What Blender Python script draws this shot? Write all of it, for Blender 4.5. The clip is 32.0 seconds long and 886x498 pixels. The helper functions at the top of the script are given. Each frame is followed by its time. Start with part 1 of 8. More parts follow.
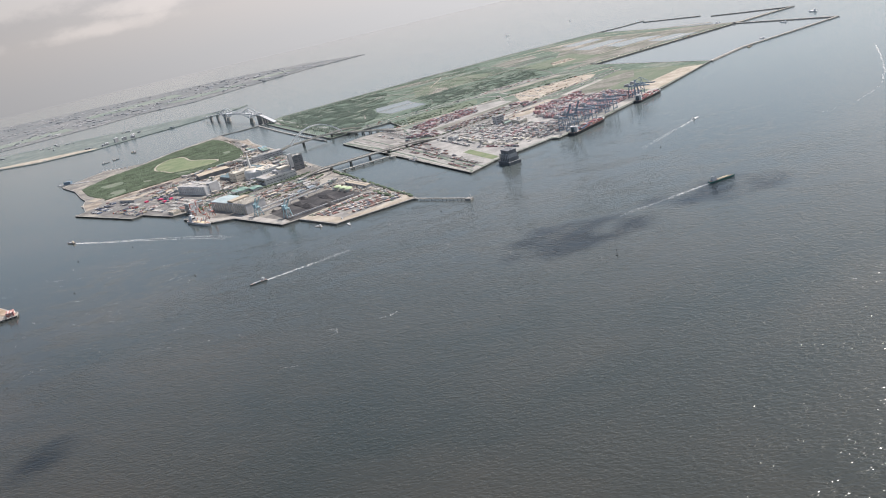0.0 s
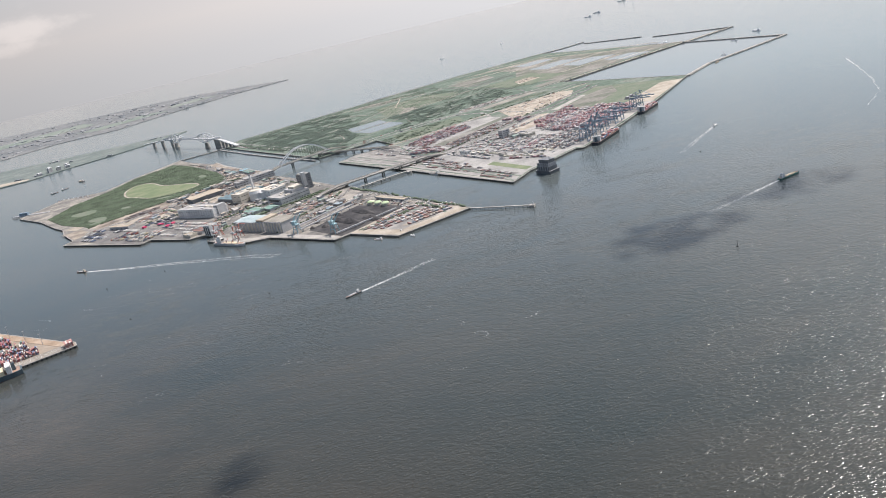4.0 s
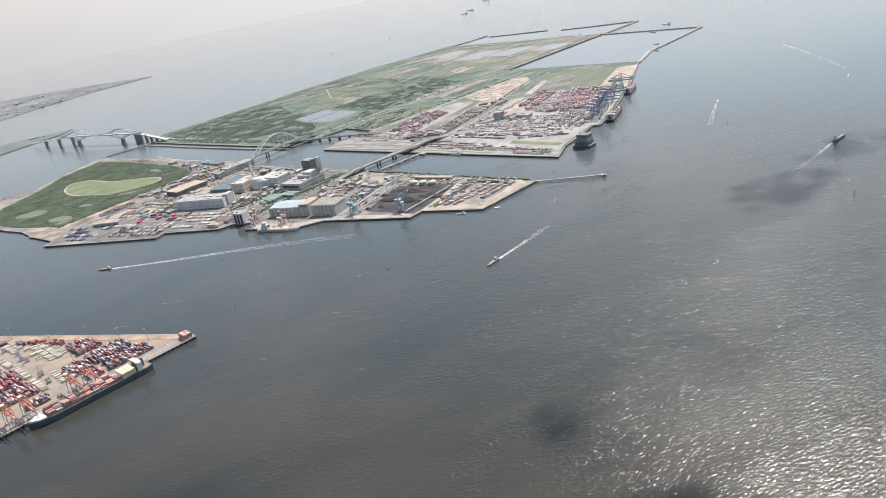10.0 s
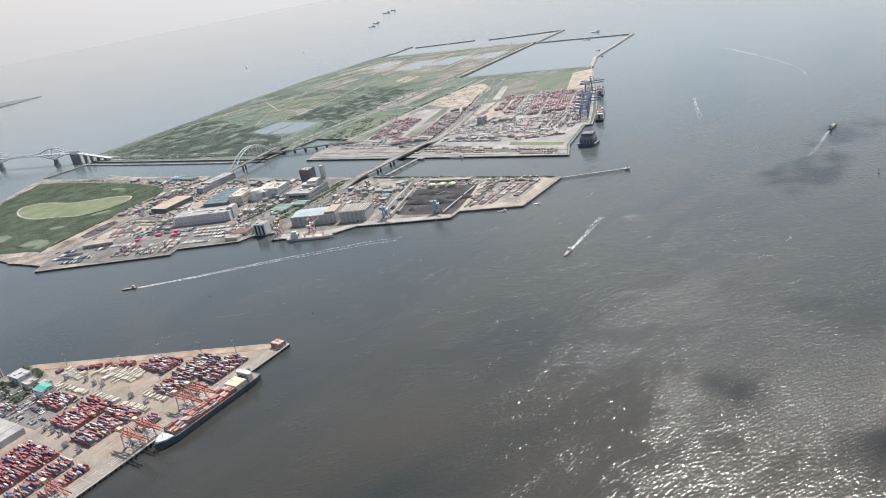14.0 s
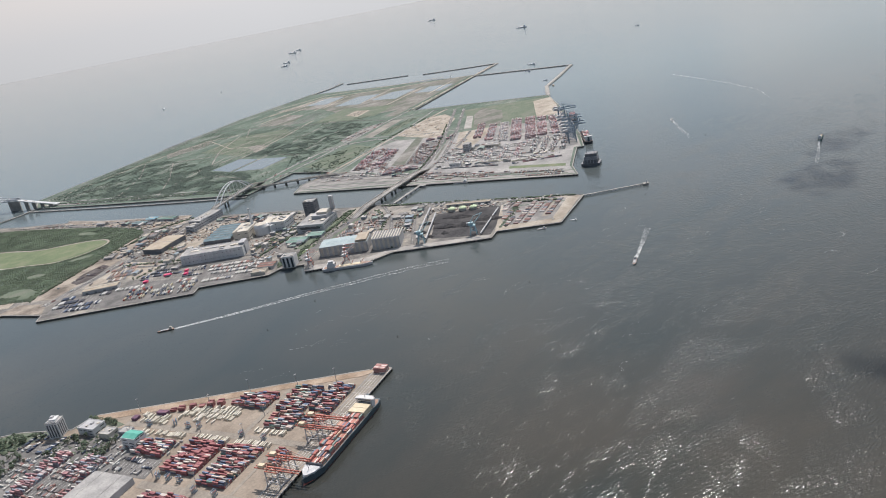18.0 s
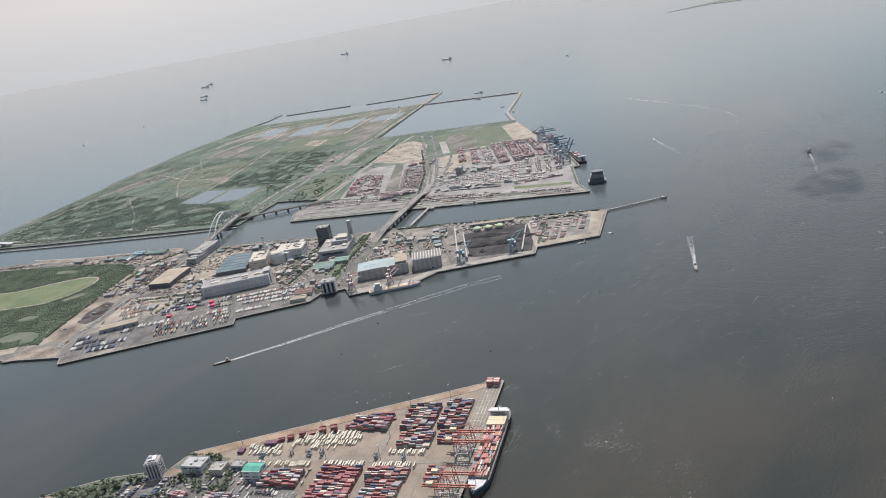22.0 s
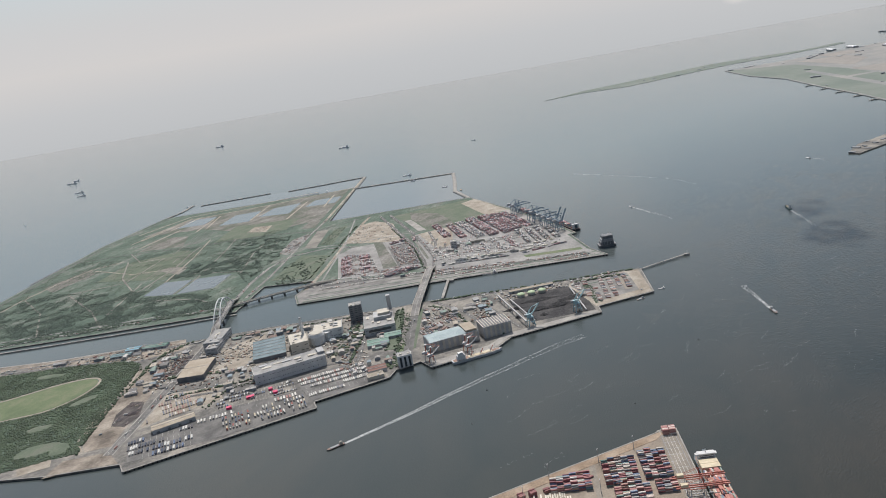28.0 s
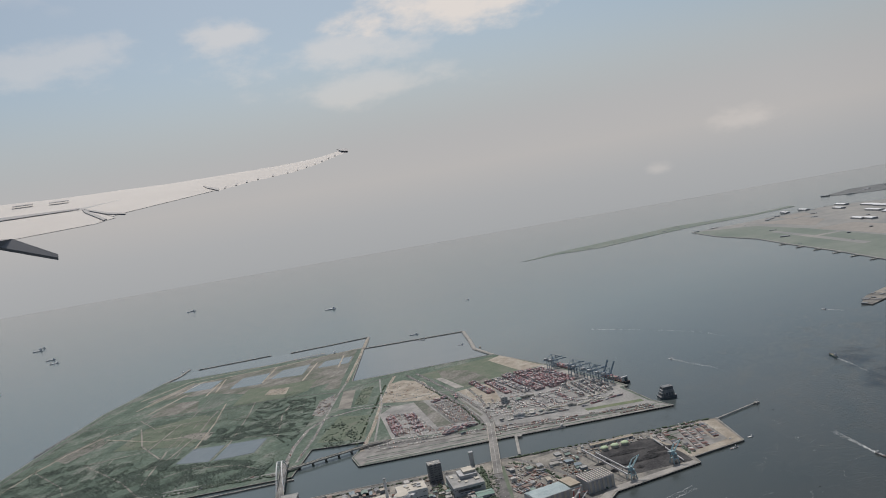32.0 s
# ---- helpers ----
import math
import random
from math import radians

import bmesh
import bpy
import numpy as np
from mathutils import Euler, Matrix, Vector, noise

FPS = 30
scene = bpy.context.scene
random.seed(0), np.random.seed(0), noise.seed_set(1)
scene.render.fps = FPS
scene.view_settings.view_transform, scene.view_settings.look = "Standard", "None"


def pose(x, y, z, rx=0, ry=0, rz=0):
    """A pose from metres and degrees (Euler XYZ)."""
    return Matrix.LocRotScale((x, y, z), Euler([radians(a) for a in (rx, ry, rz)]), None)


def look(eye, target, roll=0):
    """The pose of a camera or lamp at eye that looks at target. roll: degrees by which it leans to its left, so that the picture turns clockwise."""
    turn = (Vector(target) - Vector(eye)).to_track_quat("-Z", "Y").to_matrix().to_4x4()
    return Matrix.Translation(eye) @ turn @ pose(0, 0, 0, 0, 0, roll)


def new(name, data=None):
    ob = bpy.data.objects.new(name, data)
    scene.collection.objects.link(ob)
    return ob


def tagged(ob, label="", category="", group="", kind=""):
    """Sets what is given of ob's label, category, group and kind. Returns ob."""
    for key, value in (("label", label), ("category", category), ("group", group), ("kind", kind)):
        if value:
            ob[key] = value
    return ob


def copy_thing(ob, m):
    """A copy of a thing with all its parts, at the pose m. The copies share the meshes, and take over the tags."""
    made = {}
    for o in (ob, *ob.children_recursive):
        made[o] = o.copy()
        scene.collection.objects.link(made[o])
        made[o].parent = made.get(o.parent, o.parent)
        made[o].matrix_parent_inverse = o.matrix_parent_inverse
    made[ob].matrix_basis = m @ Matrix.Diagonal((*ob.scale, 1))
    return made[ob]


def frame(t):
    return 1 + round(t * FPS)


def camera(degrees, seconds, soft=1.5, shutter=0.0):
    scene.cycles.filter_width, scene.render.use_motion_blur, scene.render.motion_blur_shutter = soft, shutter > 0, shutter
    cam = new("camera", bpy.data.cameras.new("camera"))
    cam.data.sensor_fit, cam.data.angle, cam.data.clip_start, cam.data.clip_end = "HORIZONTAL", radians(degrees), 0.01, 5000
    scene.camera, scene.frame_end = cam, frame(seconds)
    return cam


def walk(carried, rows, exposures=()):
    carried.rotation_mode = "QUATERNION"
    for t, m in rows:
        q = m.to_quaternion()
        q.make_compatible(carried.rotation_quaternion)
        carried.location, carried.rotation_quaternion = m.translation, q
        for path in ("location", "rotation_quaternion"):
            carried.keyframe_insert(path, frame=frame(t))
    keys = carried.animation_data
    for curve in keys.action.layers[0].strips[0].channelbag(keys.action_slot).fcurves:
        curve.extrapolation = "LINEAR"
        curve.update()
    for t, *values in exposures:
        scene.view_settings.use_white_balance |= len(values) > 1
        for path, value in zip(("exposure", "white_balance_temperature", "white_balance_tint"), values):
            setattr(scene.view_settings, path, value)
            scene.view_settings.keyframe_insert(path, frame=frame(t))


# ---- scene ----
S = 0.3      # the place is built at this part of its true size, so that the flight keeps to a lawful speed
cam = camera(59.8, 32.0, soft=1.0)
# seconds, place, yaw to the left, pitch up, roll
PATH = [
    (0, -0.00, -0.00, 164.28, 3.436, -18.281, -13.230),
    (0.5, -17.64, -0.63, 166.89, 2.340, -18.432, -13.215),
    (1, -35.35, -1.25, 169.12, 1.257, -18.596, -13.192),
    (1.5, -52.91, -1.37, 171.69, 0.184, -18.700, -13.171),
    (2, -70.57, -1.42, 173.93, -0.818, -18.734, -13.093),
    (2.5, -87.87, -1.04, 176.46, -1.861, -18.716, -13.102),
    (3, -105.41, -0.33, 178.67, -2.940, -18.573, -13.062),
    (3.5, -122.49, 1.03, 180.66, -4.003, -18.296, -13.110),
    (5.5, -194.77, 12.04, 187.61, -8.405, -18.261, -12.637),
    (6, -212.47, 15.12, 188.63, -9.455, -18.569, -12.494),
    (6.5, -230.00, 18.39, 190.99, -10.490, -19.056, -12.396),
    (7, -247.76, 21.94, 192.94, -11.567, -19.522, -12.237),
    (7.5, -265.38, 25.66, 195.16, -12.682, -19.937, -12.106),
    (8, -283.33, 29.22, 197.82, -13.833, -20.234, -11.936),
    (8.5, -300.40, 33.54, 200.01, -14.991, -20.462, -11.893),
    (9, -317.98, 37.86, 202.48, -16.194, -20.668, -11.769),
    (9.5, -335.09, 42.59, 204.88, -17.376, -20.807, -11.729),
    (10, -352.14, 47.20, 206.97, -18.580, -20.810, -11.662),
    (10.5, -368.79, 52.51, 209.94, -19.818, -20.843, -11.648),
    (11, -385.76, 57.70, 211.94, -21.096, -20.752, -11.578),
    (11.5, -402.08, 63.89, 214.65, -22.322, -20.796, -11.585),
    (12, -418.88, 69.87, 216.88, -23.565, -20.825, -11.527),
    (12.5, -435.38, 76.75, 219.29, -24.775, -21.002, -11.489),
    (13, -451.85, 83.97, 221.29, -25.972, -21.221, -11.467),
    (13.5, -467.92, 91.69, 223.47, -27.153, -21.444, -11.449),
    (14, -484.14, 99.60, 225.43, -28.358, -21.586, -11.419),
    (14.5, -499.75, 108.03, 227.40, -29.574, -21.610, -11.398),
    (16.5, -558.71, 146.36, 233.40, -34.537, -20.960, -11.315),
    (17, -572.84, 156.78, 234.84, -35.740, -20.780, -11.292),
    (17.5, -586.26, 167.58, 236.28, -36.945, -20.633, -11.278),
    (18, -599.40, 178.17, 237.42, -38.074, -20.423, -11.255),
    (18.5, -613.00, 189.04, 238.84, -39.263, -20.252, -11.168),
    (19, -625.83, 200.35, 240.38, -40.401, -20.117, -11.083),
    (19.5, -638.84, 211.82, 242.17, -41.570, -19.984, -10.977),
    (20, -651.28, 223.66, 243.89, -42.687, -19.879, -10.897),
    (20.5, -663.28, 235.84, 245.31, -43.788, -19.781, -10.838),
    (21, -675.53, 248.35, 246.68, -44.928, -19.688, -10.748),
    (21.5, -686.95, 261.48, 248.29, -46.046, -19.603, -10.664),
    (22, -698.75, 274.68, 249.55, -47.206, -19.501, -10.583),
    (22.5, -709.57, 288.33, 251.24, -48.335, -19.469, -10.536),
    (23, -720.20, 302.15, 252.61, -49.454, -19.424, -10.514),
    (23.5, -731.29, 315.74, 253.76, -50.605, -19.340, -10.481),
    (24, -741.24, 329.72, 254.87, -51.708, -19.240, -10.492),
    (24.5, -751.10, 343.53, 255.59, -52.824, -19.058, -10.542),
    (25, -760.24, 357.65, 256.51, -53.927, -18.900, -10.553),
    (25.5, -769.29, 371.88, 256.70, -55.031, -18.622, -10.543),
    (27.5, -803.48, 432.03, 261.48, -59.687, -16.156, -10.200),
    (28, -810.54, 447.99, 261.32, -60.812, -14.930, -10.069),
    (28.5, -818.70, 462.99, 262.07, -61.848, -13.620, -9.939),
    (29, -826.25, 477.79, 263.20, -62.775, -12.246, -9.817),
    (29.5, -834.16, 492.48, 264.00, -63.638, -10.821, -9.774),
    (30, -841.97, 507.20, 265.71, -64.450, -9.367, -9.756),
    (30.5, -848.74, 522.33, 267.35, -65.254, -7.912, -9.787),
    (31, -855.66, 538.49, 269.32, -65.946, -6.477, -9.852),
    (31.5, -863.61, 554.52, 272.15, -66.615, -5.057, -9.898),
    (32, -870.98, 571.19, 274.69, -67.216, -3.720, -9.951),
]
walk(cam, [(t, pose(x, y, z, 90 + pitch, 0, yaw) @ pose(0, 0, 0, 0, 0, roll)) for t, x, y, z, yaw, pitch, roll in PATH],
     exposures=[(0.0, 0.90, 6480, 17), (2.0, 0.88, 6500, 19), (3.0, 0.95, 6480, 18), (6.0, 0.90, 6470, 17), (8.0, 1.02, 6460, 17), (9.0, 1.02, 6460, 17), (14.0, 0.92, 6430, 16), (18.0, 0.60, 6400, 16), (22.0, 0.53, 6400, 16), (25.0, 0.44, 6400, 15), (28.0, 0.31, 6380, 14), (29.0, 0.17, 6380, 14), (30.0, 0.12, 6380, 14), (31.0, 0.04, 6380, 14), (32.0, -0.14, 6400, 14)])

# ---------------------------------------------------------------- light
SUN_AZ, SUN_EL = 29.0, 54.5
sun_way = Vector((math.cos(radians(SUN_AZ)) * math.cos(radians(SUN_EL)), math.sin(radians(SUN_AZ)) * math.cos(radians(SUN_EL)), math.sin(radians(SUN_EL))))
sun = new("sun", bpy.data.lights.new("sun", "SUN"))
sun.data.energy, sun.data.angle, sun.data.color = 3.3, radians(0.6), (1.0, 0.94, 0.85)
sun.matrix_world = look(sun_way * 3000, (0, 0, 0))

world = bpy.data.worlds.new("hazy_sky")
scene.world = world
world.use_nodes = True
wn, wl = world.node_tree.nodes, world.node_tree.links
wn.clear()


def wnode(kind, **sets):
    nd = wn.new(kind)
    for key, val in sets.items():
        nd.inputs[key].default_value = val
    return nd


w_out = wn.new("ShaderNodeOutputWorld")
w_sky = wn.new("ShaderNodeTexSky")
w_sky.sky_type, w_sky.sun_disc = "NISHITA", False
w_sky.sun_elevation, w_sky.sun_rotation = radians(SUN_EL), radians(90 - SUN_AZ)
w_sky.air_density, w_sky.dust_density = 1.0, 2.0
w_bg_sky = wn.new("ShaderNodeBackground")
w_bg_sky.inputs["Strength"].default_value = 0.085
w_cool = wn.new("ShaderNodeMix")          # moist air greens the blue a little
w_cool.data_type, w_cool.blend_type = "RGBA", "MULTIPLY"
w_cool.inputs["Factor"].default_value = 1.0
w_cool.inputs["B"].default_value = (0.90, 1.0, 0.96, 1)
wl.new(w_sky.outputs[0], w_cool.inputs["A"])
wl.new(w_cool.outputs["Result"], w_bg_sky.inputs["Color"])
w_bg_haze = wn.new("ShaderNodeBackground")
w_bg_haze.inputs["Strength"].default_value = 1.0
w_bg_cloud = wn.new("ShaderNodeBackground")
w_bg_cloud.inputs["Color"].default_value = (0.86, 0.79, 0.70, 1)
w_tc = wn.new("ShaderNodeTexCoord")
w_sep = wn.new("ShaderNodeSeparateXYZ")
wl.new(w_tc.outputs["Generated"], w_sep.inputs[0])
w_hz = wn.new("ShaderNodeMapRange")
w_hz.inputs["From Min"].default_value, w_hz.inputs["From Max"].default_value = -0.06, 0.16
wl.new(w_sep.outputs["Z"], w_hz.inputs["Value"])
w_tint = wn.new("ShaderNodeValToRGB")
while len(w_tint.color_ramp.elements) < 4:
    w_tint.color_ramp.elements.new(0.5)
for w_e, (w_p, w_c) in zip(w_tint.color_ramp.elements, ((0.0, (0.402, 0.420, 0.416)), (0.23, (0.446, 0.457, 0.448)), (0.44, (0.515, 0.505, 0.478)), (0.75, (0.482, 0.494, 0.486)))):
    w_e.position, w_e.color = w_p, (*w_c, 1)
wl.new(w_hz.outputs[0], w_tint.inputs[0])
w_side = wn.new("ShaderNodeVectorMath")    # the haze is brighter towards the sun
w_side.operation = "DOT_PRODUCT"
w_side.inputs[1].default_value = (math.cos(radians(SUN_AZ)), math.sin(radians(SUN_AZ)), 0)
wl.new(w_tc.outputs["Generated"], w_side.inputs[0])
w_glow = wn.new("ShaderNodeMapRange")
w_glow.inputs["From Min"].default_value, w_glow.inputs["From Max"].default_value = -0.1, 0.85
w_glow.inputs["To Min"].default_value, w_glow.inputs["To Max"].default_value = 0.44, 1.0
wl.new(w_side.outputs["Value"], w_glow.inputs["Value"])
wl.new(w_glow.outputs[0], w_bg_haze.inputs["Strength"])
wl.new(w_tint.outputs[0], w_bg_haze.inputs["Color"])
w_el = wn.new("ShaderNodeMapRange")        # how far the haze gives way to blue, by elevation
w_el.inputs["From Min"].default_value, w_el.inputs["From Max"].default_value = 0.065, 0.215
w_el.inputs["To Min"].default_value, w_el.inputs["To Max"].default_value = 0.0, 0.78
w_el.interpolation_type = "SMOOTHSTEP"
wl.new(w_sep.outputs["Z"], w_el.inputs["Value"])
w_map = wn.new("ShaderNodeMapping")
w_map.inputs["Scale"].default_value = (3.2, 3.2, 9.0)
wl.new(w_tc.outputs["Generated"], w_map.inputs[0])
w_noise = wnode("ShaderNodeTexNoise", Scale=1.1, Detail=7.0, Roughness=0.55)
wl.new(w_map.outputs[0], w_noise.inputs["Vector"])
w_ramp = wn.new("ShaderNodeMapRange")
w_ramp.inputs["From Min"].default_value, w_ramp.inputs["From Max"].default_value = 0.56, 0.66
w_ramp.inputs["To Max"].default_value = 0.85
wl.new(w_noise.outputs["Fac"], w_ramp.inputs["Value"])
w_low = wn.new("ShaderNodeMapRange")       # no clouds down in the haze
w_low.inputs["From Min"].default_value, w_low.inputs["From Max"].default_value = 0.27, 0.36
wl.new(w_sep.outputs["Z"], w_low.inputs["Value"])
w_mul = wn.new("ShaderNodeMath")
w_mul.operation = "MULTIPLY"
wl.new(w_ramp.outputs[0], w_mul.inputs[0])
wl.new(w_low.outputs[0], w_mul.inputs[1])
w_mix1, w_mix2 = wn.new("ShaderNodeMixShader"), wn.new("ShaderNodeMixShader")
wl.new(w_el.outputs[0], w_mix1.inputs[0])
wl.new(w_bg_haze.outputs[0], w_mix1.inputs[1])
wl.new(w_bg_sky.outputs[0], w_mix1.inputs[2])
w_fine = wnode("ShaderNodeTexNoise", Scale=11.0, Detail=6.0, Roughness=0.6)
w_fmap = wn.new("ShaderNodeMapping")
w_fmap.inputs["Scale"].default_value = (1.0, 1.0, 2.2)
wl.new(w_tc.outputs["Generated"], w_fmap.inputs[0])
wl.new(w_fmap.outputs[0], w_fine.inputs["Vector"])


def wmath(op, a, b=0.0):
    nd = wn.new("ShaderNodeMath")
    nd.operation = op
    for k, val in enumerate((a, b)):
        if isinstance(val, float):
            nd.inputs[k].default_value = val
        else:
            wl.new(val, nd.inputs[k])
    return nd.outputs[0]


def puff(az, el, wide, tall, dense, over):
    """One cloud low in the sky: its bearing and height in degrees, its half size in radians; over: the clouds so far."""
    ca, sa, ce, se = math.cos(radians(az)), math.sin(radians(az)), math.cos(radians(el)), math.sin(radians(el))
    sides = []
    for axis, size in (((-sa, ca, 0.0), wide), ((-se * ca, -se * sa, ce), tall)):
        nd = wn.new("ShaderNodeVectorMath")
        nd.operation = "DOT_PRODUCT"
        wl.new(w_tc.outputs["Generated"], nd.inputs[0])
        nd.inputs[1].default_value = axis
        sides.append(wmath("DIVIDE", nd.outputs["Value"], size))
    r = wmath("SQRT", wmath("ADD", wmath("MULTIPLY", sides[0], sides[0]), wmath("MULTIPLY", sides[1], sides[1])))
    edge = wmath("ADD", wmath("SUBTRACT", 1.0, r), wmath("MULTIPLY", wmath("SUBTRACT", w_fine.outputs["Fac"], 0.5), 2.6))
    soft = wn.new("ShaderNodeMapRange")
    soft.interpolation_type = "SMOOTHSTEP"
    soft.inputs["From Min"].default_value, soft.inputs["From Max"].default_value, soft.inputs["To Max"].default_value = 0.0, 0.9, dense
    wl.new(edge, soft.inputs["Value"])
    return wmath("MAXIMUM", over, soft.outputs[0])


w_clouds = w_mul.outputs[0]
for w_puff in ((20, 13.6, 0.17, 0.044, 0.85), (27, 11.6, 0.15, 0.034, 0.42), (26, 9.0, 0.17, 0.026, 0.34), (36, 13.8, 0.06, 0.022, 0.45), (47, 13.0, 0.13, 0.034, 0.30), (0.3, 1.8, 0.055, 0.019, 0.26),
               (6.5, -0.6, 0.026, 0.010, 0.24), (117, 5.0, 0.15, 0.030, 0.13), (108.5, 3.4, 0.09, 0.016, 0.16), (113, 2.4, 0.12, 0.012, 0.14), (60, 16, 0.2, 0.05, 0.5), (-25, 12, 0.2, 0.04, 0.5), (140, 9, 0.25, 0.05, 0.25)):
    w_clouds = puff(*w_puff, w_clouds)
wl.new(w_clouds, w_mix2.inputs[0])
wl.new(w_mix1.outputs[0], w_mix2.inputs[1])
wl.new(w_bg_cloud.outputs[0], w_mix2.inputs[2])
wl.new(w_mix2.outputs[0], w_out.inputs[0])


# ---------------------------------------------------------------- materials
def mat(name, cols, scale=0.1, rough=0.85, metal=0.0, bump=0.0, vary="", fine=1.3, spread=0.16, streak=None, spec=0.3):
    """cols: colours along a coarse noise (or along each piece's chance, with vary='island' or 'object'); a fine noise mottles them."""
    m = bpy.data.materials.new(name)
    m.use_nodes = True
    n, l = m.node_tree.nodes, m.node_tree.links
    b = n["Principled BSDF"]
    b.inputs["Roughness"].default_value, b.inputs["Metallic"].default_value = rough, metal
    b.inputs["Specular IOR Level"].default_value = spec
    geo = n.new("ShaderNodeNewGeometry")
    at = geo.outputs["Position"]
    if streak:
        mp = n.new("ShaderNodeMapping")
        mp.inputs["Rotation"].default_value = (0, 0, radians(streak[0]))
        mp.inputs["Scale"].default_value = (1, streak[1], 1)
        l.new(at, mp.inputs[0])
        at = mp.outputs[0]
    coarse = n.new("ShaderNodeTexNoise")
    coarse.inputs["Scale"].default_value, coarse.inputs["Detail"].default_value, coarse.inputs["Roughness"].default_value = scale, 6, 0.62
    l.new(at, coarse.inputs["Vector"])
    ramp = n.new("ShaderNodeValToRGB")
    el = ramp.color_ramp.elements
    if vary:
        src = geo.outputs["Random Per Island"]
        if vary == "object":
            src = n.new("ShaderNodeObjectInfo").outputs["Random"]
        ramp.color_ramp.interpolation = "CONSTANT"
        spots = [k / len(cols) for k in range(len(cols))]
    else:
        src = coarse.outputs["Fac"]
        spots = [0.36 + 0.28 * k / max(1, len(cols) - 1) for k in range(len(cols))]
    while len(el) < len(cols):
        el.new(0.5)
    for k, c in enumerate(cols):
        el[k].position, el[k].color = spots[k], (*c, 1)
    l.new(src, ramp.inputs[0])
    grain = n.new("ShaderNodeTexNoise")
    grain.inputs["Scale"].default_value, grain.inputs["Detail"].default_value = fine, 4
    l.new(at, grain.inputs["Vector"])
    amount = n.new("ShaderNodeMapRange")
    amount.inputs["From Min"].default_value, amount.inputs["From Max"].default_value = 0.25, 0.75
    amount.inputs["To Min"].default_value, amount.inputs["To Max"].default_value = 1 - spread, 1 + spread
    l.new(grain.outputs["Fac"], amount.inputs["Value"])
    mul = n.new("ShaderNodeMix")
    mul.data_type, mul.blend_type = "RGBA", "MULTIPLY"
    mul.inputs["Factor"].default_value = 1.0
    l.new(ramp.outputs[0], mul.inputs["A"])
    l.new(amount.outputs[0], mul.inputs["B"])
    l.new(mul.outputs["Result"], b.inputs["Base Color"])
    if bump:
        bp = n.new("ShaderNodeBump")
        bp.inputs["Distance"].default_value = bump
        l.new(grain.outputs["Fac"], bp.inputs["Height"])
        l.new(bp.outputs[0], b.inputs["Normal"])
    return m


